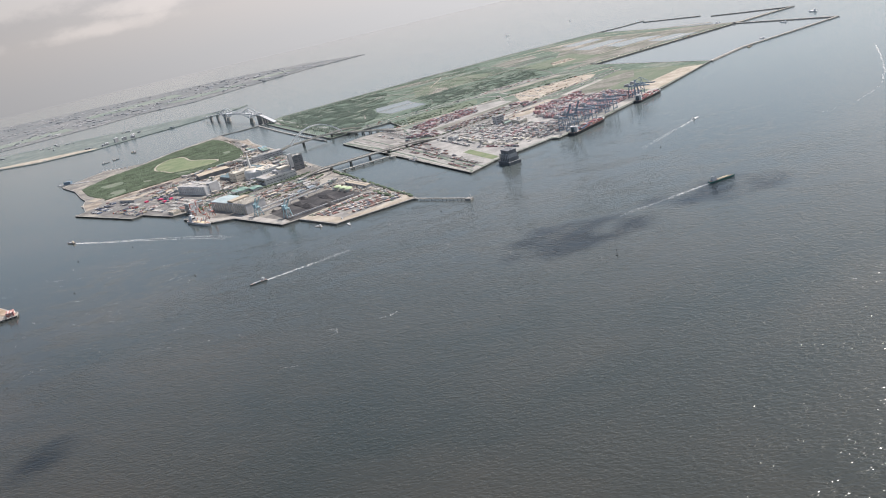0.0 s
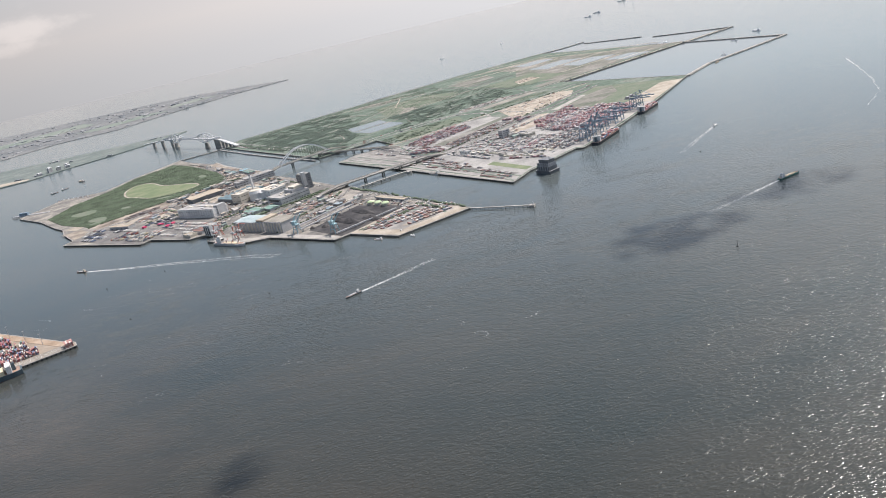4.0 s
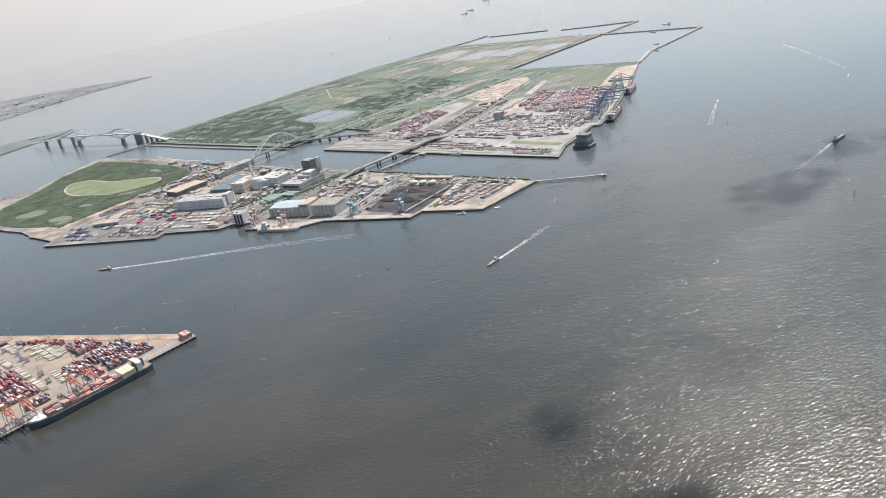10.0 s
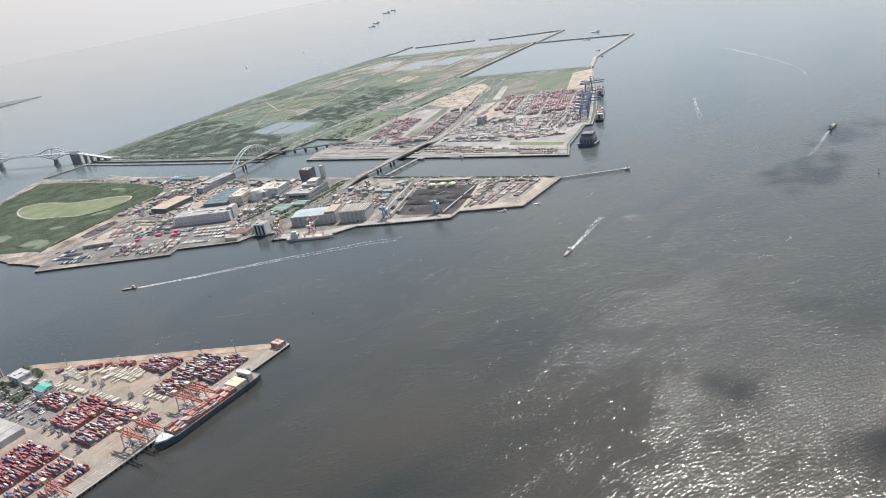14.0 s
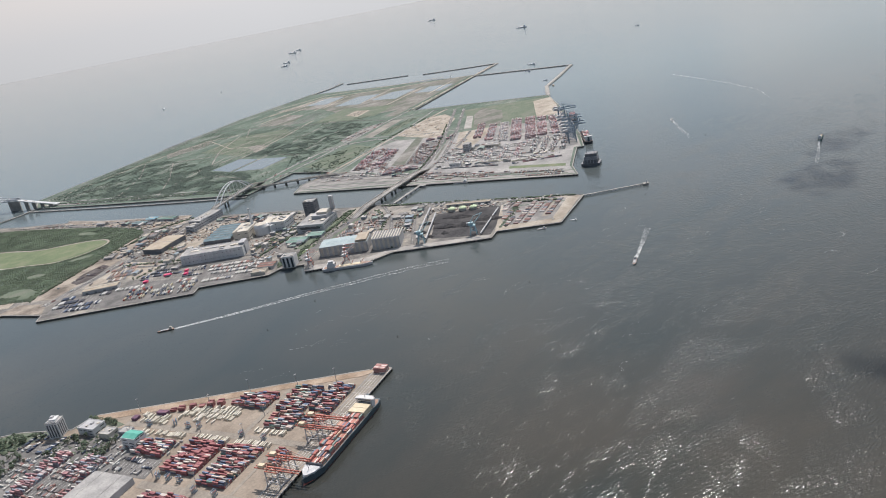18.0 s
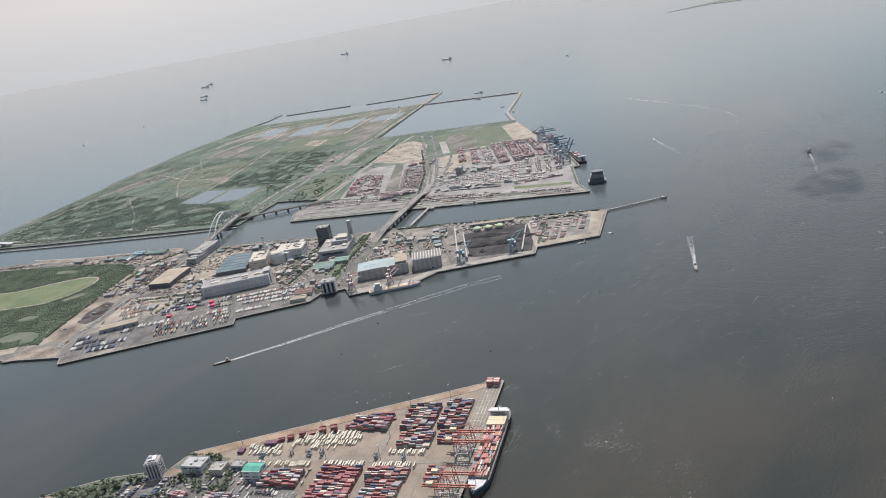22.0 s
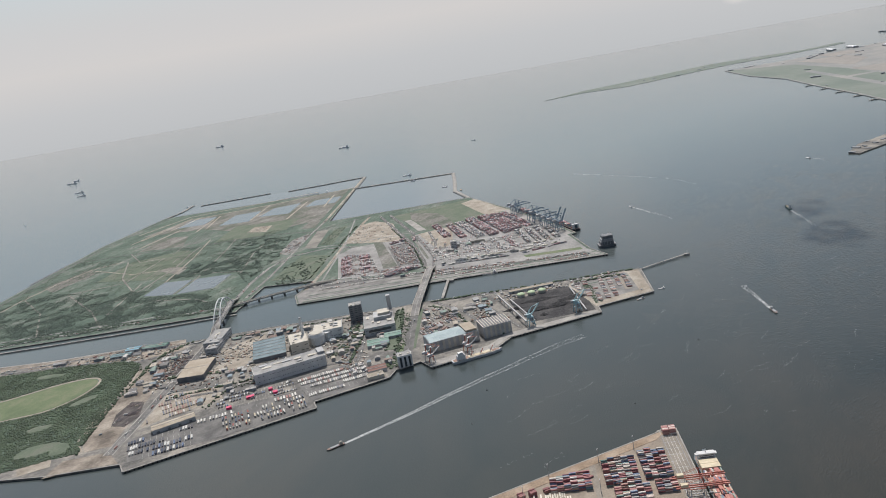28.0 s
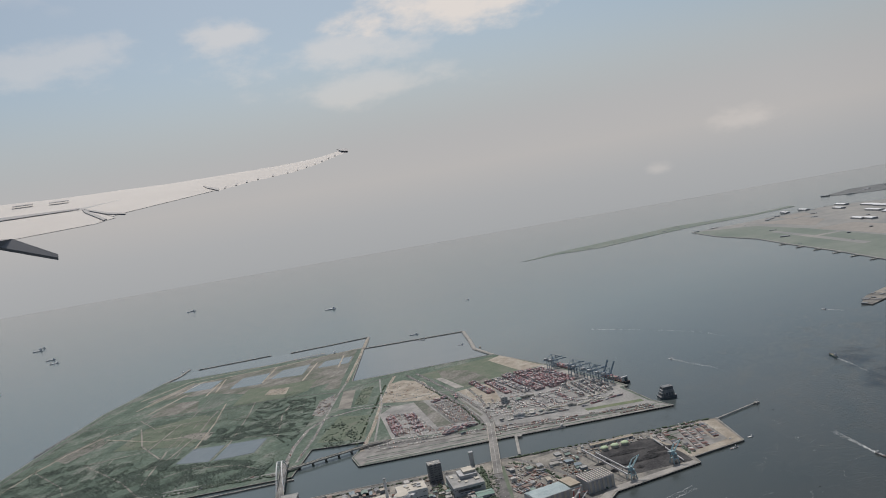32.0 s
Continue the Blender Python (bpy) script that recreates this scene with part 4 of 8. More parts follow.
road([(-152, 1010), (-76, 868)], 2.6, "rough grass strip behind the quay", SCRUB, up=0.19, marks=False)
road([(-116, 1016), (-84, 950), (-66, 900)], 2.0, "grey gravel strip behind the quay", SCRUB_DRY, up=0.2, marks=False)
road([(-80, 1034), (75, 1103), (225, 1182)], 2.4, "pale drain along the depot", PORT_YARD, up=0.2, marks=False)
road([(61, 1170), (84, 1096), (130, 1010)], 2.4, "pale track behind the depot", PORT_YARD, up=0.2, marks=False)
road([(-155, 1115), (-87, 1145), (-23, 1165), (27, 1164), (61, 1128), (64, 1076)], 5, "asphalt road through the scrub", YARD)
road([(-140, 1107), (-48, 1138), (27, 1168), (142, 1214), (226, 1244)], 4, "asphalt road to the causeway", YARD)
road([(216, 1240), (400, 1316), (590, 1398)], 5, "sandy causeway road", TAN, marks=False)
road([(-84, 1607), (22, 1645), (68, 1545), (98, 1430), (146, 1320), (158, 1263), (155, 1219), (194, 1199), (243, 1162)], 2.6, "grey asphalt road across the fill", ASPHALT, marks=False)
road([(-112, 1035), (-32, 1062), (80, 1106), (187, 1145), (236, 1160)], 5, "sandy track beside the depot", TAN, marks=False)
road([(-345, 1448), (-300, 1345), (-217, 1200), (-170, 1112), (-150, 1100)], 5, "pale asphalt road along the channel", PORT_YARD)
road([(-338, 1462), (-290, 1365), (-200, 1190)], 3, "pale asphalt service road along the channel", PORT_YARD)
road([(-104, 1030), (-63, 930), (-45, 880), (-26, 800), (10, 722)], 6, "asphalt road behind the quay")
road([(60, 918), (70, 860), (118, 812)], 4)
road([(128, 990), (70, 950), (34, 930)], 4)
for line, w, m in (([(-191, 1327), (-111, 1324), (-18, 1355), (57, 1394), (98, 1412)], 2.2, MUD), ([(-127, 1458), (-81, 1391), (37, 1434)], 2.0, MUD), ([(-78, 1310), (32, 1365), (139, 1428)], 1.8, TAN), ([(-199, 1288), (-116, 1334), (-84, 1353)], 2.0, MUD),
                   ([(-83, 1254), (65, 1327), (137, 1367)], 1.8, MUD), ([(-47, 1198), (54, 1258), (127, 1286)], 1.8, MUD), ([(-148, 1529), (-81, 1542), (-15, 1544), (27, 1516)], 2.4, TAN), ([(-330, 1468), (-148, 1529)], 2.0, TAN), ([(-270, 1330), (-200, 1420), (-148, 1529)], 1.8, MUD),
                   ([(-116, 1334), (-60, 1420), (22, 1500)], 1.8, MUD), ([(-18, 1355), (-40, 1420), (-20, 1530)], 1.8, TAN), ([(-240, 1250), (-191, 1327), (-127, 1458)], 1.8, MUD), ([(-160, 1140), (-142, 1190), (-150, 1260), (-199, 1288)], 2.0, MUD),
                   ([(-36, 1205), (-42, 1300), (-78, 1312)], 1.6, MUD), ([(57, 1394), (20, 1470), (68, 1545)], 1.6, MUD)):
    road(line, w * 1.25, "pale dirt track in the scrub", m, up=0.13, marks=False)
for line in ([(126, 1612), (220, 1628), (310, 1638)], [(103, 1562), (217, 1578)], [(220, 1514), (316, 1567)], [(264, 1444), (387, 1496)], [(256, 1352), (394, 1406)], [(215, 1603), (313, 1616)], [(150, 1610), (300, 1630), (392, 1487), (496, 1362)],
             [(192, 1664), (322, 1655), (425, 1508), (480, 1440)], [(200, 1520), (290, 1560)], [(335, 1325), (440, 1372)]):
    road(line, 3.4, "pale causeway between filled cells", TAN, up=0.16, marks=False)
for k in range(7):
    f = k / 6
    road([(109 + 9 * f, 1460 - 24 * f), (190 + 9 * f, 1503 - 40 * f)], 1.4, "dark drain ditch in bare ground", ASPHALT, up=0.12, marks=False)
for k in range(30):          # faint ruts and drains
    rr = random.Random(900 + k)
    a = Vector((rr.uniform(-280, 60), rr.uniform(1200, 1560)))
    b = a + Vector((0.9, 0.43)).normalized() * rr.uniform(30, 90) * (1 if k % 3 else 0) + Vector((-0.42, 0.9)) * rr.uniform(25, 70) * (0 if k % 3 else 1)
    if inside(*a, ISLE_B) and inside(*b, ISLE_B):
        road([tuple(a), tuple((a + b) / 2 + Vector((rr.uniform(-4, 4), rr.uniform(-4, 4)))), tuple(b)], rr.uniform(0.8, 1.5), "faint rut in the scrub", SCRUB_DRY if k % 2 else MUD, up=0.1, marks=False)
road([(-332, 1480), (-161, 1555), (120, 1672), (322, 1716)], 3, "service road on the sea wall", ASPHALT, marks=False)

bq = local(0, 693, 115, -1)        # outer island: u west along the channel quay, v out to sea
for v0, v1, m, lab in ((0.8, 3.0, CONCRETE, "pale concrete quay edge"), (3.2, 5.4, SCRUB, "rough hedge strip along the quay"), (5.6, 8.6, PORT_YARD, "pale gravel strip along the quay"), (16.5, 18.5, SCRUB, "rough grass strip along the quay road")):
    patch("quay_strip", [bq(6, v0), bq(350, v0), bq(350, v1), bq(6, v1)], m, lab, up=0.14)
road([(-150, 1018), (-60, 840), (-4, 712)], 1.4, "pale quay edge strip", CONCRETE, up=0.17, marks=False)
road([(-100, 1040), (-70, 960), (-58, 905)], 3.5, "asphalt quay road", up=0.18)
patch("dark_lot", [(-27, 953), (-18, 923), (83, 999), (58, 1019)], ASPHALT, "dark tarmac trailer lot", up=0.12)

# near terminal: apron, lanes, brown bank
patch("quay_apron", [cq(0.5, 0.5), cq(0.5, 12), cq(330, 12), cq(330, 0.5)], APRON, "grey concrete crane apron with rails", up=0.06)
patch("earth_bank", [cq(3, 9.5), cq(4.5, 14), cq(81, 180), cq(88, 178), cq(12, 15), cq(6, 9.5)], BROWN, "brown earth bank along the terminal's back edge", up=0.16)
patch("grass_verge", [cq(80, 177), cq(96, 184), cq(100, 160), cq(86, 150)], GRASS, "rough grass on the terminal's corner", up=0.12)
patch("park_ground", [cq(100, 190), cq(108, 224), cq(186, 328), cq(330, 328), cq(330, 240), cq(150, 236), cq(118, 205)], GRASS, "tree-planted park ground")
patch("tarmac_lot", [cq(112, 118), cq(330, 118), cq(330, 238), cq(150, 234), cq(118, 202), cq(100, 160), cq(94, 140)], ASPHALT, "dark tarmac lots behind the terminal", up=0.07)
patch("tarmac_lot", [cq(112, 92), cq(129, 90), cq(129, 122), cq(112, 124)], ASPHALT, "dark tarmac lot crowded with yard vehicles", up=0.11)
patch("bare_lot", [cq(128, 232), cq(142, 228), cq(160, 262), cq(144, 274)], TAN, "sandy bare lot in the park", up=0.12)
for u0, u1, v0, v1 in ((88, 330, 26.4, 28.4), (26, 330, 55.6, 59), (81.5, 86.5, 12, 150), (130, 136, 12, 90), (176, 180, 12, 140)):
    patch("yard_lane", box_poly(cq, u0, u1, v0, v1), APRON, "lane between container blocks", up=0.09)
road([cq(330, 150), cq(150, 122), cq(112, 122), cq(92, 150)], 6, "asphalt access road")
road([cq(330, 205), cq(160, 196), cq(120, 178)], 4.5, "asphalt access road")
rails = Shape()
for v in (2.2, 10.6):
    rails.beam((*cq(1, v), G0 + 0.13), (*cq(330, v), G0 + 0.13), 0.3, 0.12)
single("crane_rail", rails, STEELGREY, "pair of steel crane rails on the quay", "rail")
marks = Shape()
for k in range(44):
    a = 2 + k * 7.2
    marks.beam((*cq(a, 3), G0 + 0.14), (*cq(a, 11.5), G0 + 0.14), 0.22, 0.05)
for v in (4.4, 6.4, 8.4):
    marks.beam((*cq(1, v), G0 + 0.14), (*cq(330, v), G0 + 0.14), 0.2, 0.05)
single("painted_lane_mark", marks, LINE, "worn white lane marks on the crane apron", "road marking", kind="structure")

# sea walls, moles and dykes
for line, w, label in (([(333, 1020), (394, 1076), (472, 1114), (568, 1164)], 7, "long concrete mole round the basin"), ([(568, 1164), (491, 1353)], 5, "low dyke closing the basin"),
                       ([(491, 1353), (611, 1406)], 6, "dyke with a track on it"), ([(611, 1406), (560, 1480), (517, 1550)], 4, "outer breakwater of stone"),
                       ([(510, 1596), (470, 1665), (432, 1732)], 4, "outer breakwater of stone"), ([(324, 1730), (380, 1737), (440, 1763)], 5, "sea wall running out from the island"),
                       ([(222, 1233), (275, 1130), (331, 1022)], 4, "dyke along the basin"), ([(-355, 1440), (-384, 1428), (-436, 1418)], 3.5, "low breakwater"),
                       ([(-367, 1433), (-300, 1290), (-231, 1152), (-190, 1078)], 3, "low sea wall along the channel")):
    m = single("breakwater", Shape().strip(line, w, -2, 1.1), ROCK, label, "breakwater", kind="structure")
    part("crest", Shape().strip(line, w * 0.55, 1.0, 1.5), CONCRETE, m, "pale concrete crest")
single("basin_water", Shape().prism([(225, 1234), (489, 1351), (566, 1164), (472, 1116), (394, 1078), (333, 1024)], -1, 0.03), BASIN, "calm silty water of an enclosed basin", "water", kind="structure")
single("basin_water", Shape().prism([(492, 1356), (608, 1406), (560, 1480), (517, 1550), (470, 1665), (436, 1730), (327, 1728), (451, 1442)], -1, 0.035), BASIN, "calm silty water of an enclosed basin", "water", kind="structure")
part("dolphin", Shape().box(402, 1068, -1, 6, 3, 2.2, 30), BROWN, m)

# far lands
def far_land(name, poly, label, blocks, seed, top=2.0, size=(12, 40), tall=(1, 6), material=None):
    land = thing(name, label, "land", kind="structure")
    part("ground", Shape().prism(poly, -2, top), material or HAZED_LAND, land)
    rng = random.Random(seed)
    rows = []
    for x, y in scattered(poly, blocks, seed):
        s = rng.uniform(*size)
        rows.append((x, y, top, rng.uniform(0, 3.1), s, s * rng.uniform(0.3, 0.8), rng.uniform(*tall) * rng.random() ** 1.5 + 1))
    ob = many("far_buildings", CUBE, rows, HAZED_TOWN, "pale blocks of a hazy far town", "buildings")
    return land


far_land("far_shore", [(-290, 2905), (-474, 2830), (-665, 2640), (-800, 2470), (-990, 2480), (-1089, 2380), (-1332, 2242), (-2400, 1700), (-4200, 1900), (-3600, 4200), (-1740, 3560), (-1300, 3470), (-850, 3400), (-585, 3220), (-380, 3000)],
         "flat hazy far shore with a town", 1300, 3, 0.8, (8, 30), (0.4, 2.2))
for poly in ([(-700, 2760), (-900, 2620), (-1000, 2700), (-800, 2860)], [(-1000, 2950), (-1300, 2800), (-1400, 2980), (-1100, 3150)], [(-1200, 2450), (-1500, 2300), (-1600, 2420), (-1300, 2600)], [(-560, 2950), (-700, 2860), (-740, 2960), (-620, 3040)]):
    patch("far_woods", poly, HAZED_GRASS, "green parkland on the far shore", up=-0.2)
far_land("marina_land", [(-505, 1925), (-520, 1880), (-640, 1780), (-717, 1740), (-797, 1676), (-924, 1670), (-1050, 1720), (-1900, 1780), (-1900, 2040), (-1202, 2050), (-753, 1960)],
         "green reclaimed land beyond the great bridge", 60, 5, 1.2, (6, 18), (1, 3), HAZED_WOODS)
for k, (x, y) in enumerate(((-735, 1752), (-752, 1745), (-768, 1738), (-786, 1724), (-742, 1772), (-775, 1756))):
    block = thing("apartment_block", "pale apartment block on the far green shore", "building", "far apartment blocks", at=pose(x, y, 1.2, 0, 0, 25 + 12 * k))
    part("wall", Shape().box(0, 0, 0, 9, 5, 5 + k % 3 * 2), HAZED_TOWN, block)
    part("roof", Shape().box(0, 0, 5 + k % 3 * 2, 9.4, 5.4, 0.4), HAZED_PAINT, block)
patch("sand_strip", [(-800, 1684), (-924, 1680), (-1050, 1728), (-1060, 1762), (-860, 1730), (-800, 1706)], TAN, "sandy shore strip", up=0.1)
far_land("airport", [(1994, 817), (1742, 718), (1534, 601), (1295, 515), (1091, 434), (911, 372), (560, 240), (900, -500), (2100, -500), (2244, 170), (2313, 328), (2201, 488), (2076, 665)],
         "flat airfield with grass and runways", 70, 7, 1.3, (8, 30), (0.5, 3), HAZED_DRY)
patch("airfield_grass", [(1990, 810), (1740, 712), (1534, 595), (1295, 509), (1091, 428), (911, 366), (640, 268), (800, 130), (1257, 308), (1627, 457), (1908, 600)], HAZED_GRASS, "airfield grass along the shore", up=-0.15)
far_land("runway_island", [(1769, 1388), (1875, 1281), (1900, 1127), (2061, 987), (2230, 834), (2330, 645), (2500, 455), (2560, 475), (2430, 600), (2410, 745), (2355, 920), (2109, 1142), (1948, 1298)], "long flat runway island with grass", 14, 8, 0.6, (8, 20), (0.3, 1), HAZED_GRASS)
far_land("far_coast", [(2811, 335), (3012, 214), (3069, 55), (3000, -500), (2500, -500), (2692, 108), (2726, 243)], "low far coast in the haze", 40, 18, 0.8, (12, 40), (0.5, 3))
AIR_PLOTS = (([(1999, 600), (2007, 454), (1848, 396), (1693, 435)], HAZED_TAN, "tan bare ground on the airfield"), ([(1610, 446), (1640, 335), (1496, 274), (1288, 303)], HAZED_TAN, "tan apron ground on the airfield"),
             ([(2130, 540), (2170, 440), (2040, 410), (2020, 500)], HAZED_TAN, "tan bare ground on the airfield"), ([(1280, 300), (1490, 270), (1300, 180), (1040, 200)], HAZED_TAN, "tan apron ground on the airfield"),
             ([(1660, 560), (1680, 545), (1170, 350), (1150, 368)], HAZED_DRY, "pale taxiway along the airfield's shore"), ([(1400, 470), (1440, 450), (1480, 380), (1450, 376)], HAZED_DRY, "pale cross taxiway"))
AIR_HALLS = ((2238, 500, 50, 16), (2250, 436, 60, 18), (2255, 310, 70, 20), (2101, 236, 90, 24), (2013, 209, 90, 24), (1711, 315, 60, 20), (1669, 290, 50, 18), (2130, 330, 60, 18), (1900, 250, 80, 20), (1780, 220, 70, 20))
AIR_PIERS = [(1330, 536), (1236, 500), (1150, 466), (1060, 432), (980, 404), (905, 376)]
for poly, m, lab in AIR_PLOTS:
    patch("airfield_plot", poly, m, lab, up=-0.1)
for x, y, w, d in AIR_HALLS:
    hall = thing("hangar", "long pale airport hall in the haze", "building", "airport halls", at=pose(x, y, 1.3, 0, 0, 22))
    part("wall", Shape().box(0, 0, 0, w, d, 5), HAZED_TOWN, hall)
    part("roof", Shape().gable(0, 0, 5, w + 1, d + 1, 1.5), HAZED_PAINT, hall)
for x, y in AIR_PIERS:
    jetty = thing("light_pier", "small approach light pier off the airfield", "pier", "airfield piers", at=pose(x, y, 0, 0, 0, 112))
    part("deck", Shape().box(0, 0, 0.8, 22, 5, 0.8), CONCRETE, jetty)
    part("footing", Shape().box(0, 0, -2, 14, 3, 2.8), ROCK, jetty)
far_land("port_spit", [(450, 438), (462, 452), (520, 440), (700, 330), (660, 260), (520, 395)], "low spit of land with works on it", 24, 9, 1.5, (5, 14), (1, 4), A_GROUND)


# ---------------------------------------------------------------- clouds that shade the water
def cloud(x, y, wide, deep, seed):
    """A small fair-weather cloud, 1000 up, whose shadow falls about (x, y)."""
    rng = random.Random(seed)
    k = 1000 / sun_way.z
    cx, cy = x + sun_way.x * k, y + sun_way.y * k
    rows = []
    for _ in range(44):
        a, r = rng.uniform(0, 6.28), rng.random() ** 0.6
        s = rng.uniform(0.06, 0.18) * wide * (1.1 - 0.5 * r)
        rows.append((cx + math.cos(a) * r * wide / 2, cy + math.sin(a) * r * deep / 2, 1000 + rng.uniform(0, 10), rng.uniform(0, 6), s, s * deep / wide, s * 0.4))
    ob = many("cloud", LUMPS[seed % 5], rows, CLOUD, "small white fair-weather cloud", "cloud")


cloud(58, 466, 100, 56, 1)
cloud(160, 500, 90, 50, 2)
cloud(-224, 316, 22, 38, 3)
cloud(-216, 245, 46, 36, 4)


# ---------------------------------------------------------------- buildings
def building(name, label, x, y, w, d, turn, h, wall, roof, bands=2, units=3, category="building", seed=0, z=G0, ribs=0, rib_paint=None):
    """A block: walls, a roof slab behind a parapet, rows of windows on all sides, plant on the roof."""
    b = thing(name, label, category, at=pose(x, y, z, 0, 0, turn))
    part("wall", Shape().box(0, 0, 0, w, d, h), wall, b)
    part("roof", Shape().box(0, 0, h, w - 0.6, d - 0.6, 0.12), roof, b)
    par = Shape()
    for px_, py_, sx, sy in ((0, d / 2 - 0.12, w, 0.24), (0, -d / 2 + 0.12, w, 0.24), (w / 2 - 0.12, 0, 0.24, d - 0.48), (-w / 2 + 0.12, 0, 0.24, d - 0.48)):
        par.box(px_, py_, h, sx, sy, 0.4)
    part("parapet", par, wall, b)
    rng = random.Random(seed + int(abs(x) * 7 + abs(y)))
    for k in range(bands):
        zz = h * (k + 0.55) / (bands + 0.2)
        hh = min(0.55, h / (bands + 0.2) * 0.42)
        for side, (sx, ox, oy, t) in enumerate(((w, 0, -d / 2, 0), (w, 0, d / 2, 0), (d, w / 2, 0, 90), (d, -w / 2, 0, 90))):
            n = max(2, int(sx / 4.2))
            for i in range(n):
                if rng.random() < 0.12:
                    continue
                q = (i + 0.5) / n * (sx - 1.2) - (sx - 1.2) / 2
                s = Shape().box(0, 0, 0, (sx - 1.2) / n * 0.72, 0.16, hh)
                ob = part("window", s, GLASS, b)
                ob.matrix_basis = pose(ox + (q if t == 0 else 0), oy + (q if t else 0), zz, 0, 0, t)
    for k in range(ribs):
        q = (k + 0.5) / ribs * w - w / 2
        part("pilaster", Shape().box(q, -d / 2 - 0.25, 0, w / ribs * 0.42, 0.5, h * 0.97), rib_paint or wall, b)
    for k in range(units):
        a, c, e = rng.uniform(0.05, 0.14) * w + 0.5, rng.uniform(0.06, 0.16) * d + 0.4, rng.uniform(0.4, 1.1)
        part("roof_unit", Shape().box(rng.uniform(-0.36, 0.36) * w, rng.uniform(-0.34, 0.34) * d, h + 0.12, a, c, e), GREYWALL if k % 2 else CREAM, b)
    return b


def roofed_shed(name, label, x, y, w, d, turn, h, roof, wall, ridges=1, rise=0.8, category="warehouse"):
    """A long shed with one or more pitched bays."""
    b = thing(name, label, category, at=pose(x, y, G0, 0, 0, turn))
    part("wall", Shape().box(0, 0, 0, w, d, h), wall, b)
    for k in range(ridges):
        part("roof", Shape().gable(0, (k + 0.5) / ridges * d - d / 2, h, w + 0.5, d / ridges + (0.3 if ridges == 1 else 0), rise), roof, b)
        part("ridge", Shape().box(0, (k + 0.5) / ridges * d - d / 2, h + rise - 0.1, w, 0.5, 0.25), ROOFGREY, b)
    for k in range(max(2, int(w / 7))):
        q = (k + 0.5) / max(2, int(w / 7)) * w - w / 2
        part("door", Shape().box(q, -d / 2 - 0.03, 0, 2.2, 0.14, min(1.8, h * 0.7)), DARKWALL, b)
    return b


building("long_warehouse", "long white multi-storey warehouse with a flat roof", -321, 898, 64, 21, -43, 9.6, WHITE, ROOFGREY, 2, 9, "warehouse", ribs=15)
part("stair_tower", Shape().box(30, 2, 0, 6, 12, 12.0), GREYWALL, bpy.data.objects["long_warehouse"])
plant = building("incineration_plant", "tall white waste plant with stepped roofs", -219, 864, 30, 38, -56, 8.2, GREYWALL, ROOFGREY, 2, 7, "plant")
part("upper_hall", Shape().box(4, 7, 8.3, 17, 17, 3.6), GREYWALL, plant)
part("upper_hall", Shape().box(6, 8, 11.9, 12, 12, 2.4), CREAM, plant)
part("window_band", Shape().box(0, -19.1, 3.8, 22, 0.3, 2.2), GLASS, plant, "long dark window band")
part("flue", Shape().box(13, 17, 11.5, 4, 4, 15), GREYWALL, plant)
building("office_tower", "dark grey office tower with grid windows", -200, 903, 13, 12, -56, 17.5, DARKWALL, ROOFGREY, 8, 4)
building("factory_hall", "white factory hall with a pale cluttered roof", -240, 911, 28, 22, -56, 9.5, WHITE, CREAM, 2, 10, "factory")
building("factory_hall", "white factory hall beside a chimney", -272, 924, 17, 30, -47, 10.5, CREAM, CREAM, 2, 8, "factory")
rotunda = thing("round_hall", "white round factory hall with a cut top", "factory", at=pose(-259, 912, G0))
part("wall", Shape().turned(0, 0, [(0, 8.2), (8, 8.2), (10.5, 6.8)], 20), WHITE, rotunda)
part("roof", Shape().turned(0, 0, [(10.5, 6.4), (11.1, 6.0)], 20), CREAM, rotunda)
part("annex", Shape().box(10, -5, 0, 9, 9, 8), WHITE, rotunda)
chimney = thing("chimney", "tall tapering pale chimney", "chimney", at=pose(-262, 925, G0))
part("shaft", Shape().turned(0, 0, [(0, 1.9), (14, 1.4), (27, 1.1)], 14), WHITE, chimney)
part("rim", Shape().turned(0, 0, [(26.6, 1.3), (27.6, 1.3)], 14), STEELGREY, chimney)
roofed_shed("steel_works_shed", "blue-grey sawtooth roofed works shed", -281, 954, 31, 50, -50, 4.0, ROOFSTEEL, DARKWALL, 6, 1.6)
roofed_shed("flat_depot", "large flat tan-roofed depot", -333, 1000, 25, 41, -63, 5.0, ROOFTAN, DARKWALL, 1, 0.5)
building("office_block", "white office block by the arch bridge", -266, 1035, 17, 40, -66, 7.5, GREYWALL, ROOFGREY, 3, 6)
building("office_block", "grey office wing by the arch bridge", -285, 1022, 12, 22, -66, 6.0, GREYWALL, ROOFGREY, 2, 4)
roofed_shed("quay_shed", "long tan-roofed quay shed", -424, 938, 34, 10, -37, 3.6, ROOFTAN, GREYWALL, 1, 0.7)
silo = building("silo_house", "tall cement silo house with a pale blue roof", -248, 770, 46, 22, -46, 8.8, GREYWALL, ROOFBLUE, 0, 0, "silo", ribs=9, rib_paint=CREAM)
part("blue_roof", Shape().gable(-5.5, 0, 9.3, 34, 21.5, 0.9), ROOFBLUE, silo, "pale blue sheet roof")
part("tan_block", Shape().box(17, 0.5, 9.3, 10.5, 20, 1.8), ROOFTAN, silo)
for k in range(5):
    part("roof_unit", Shape().box(-17 + 7 * k, 14.5, 0, 5, 3.2, 6 + k % 2), CREAM, silo)
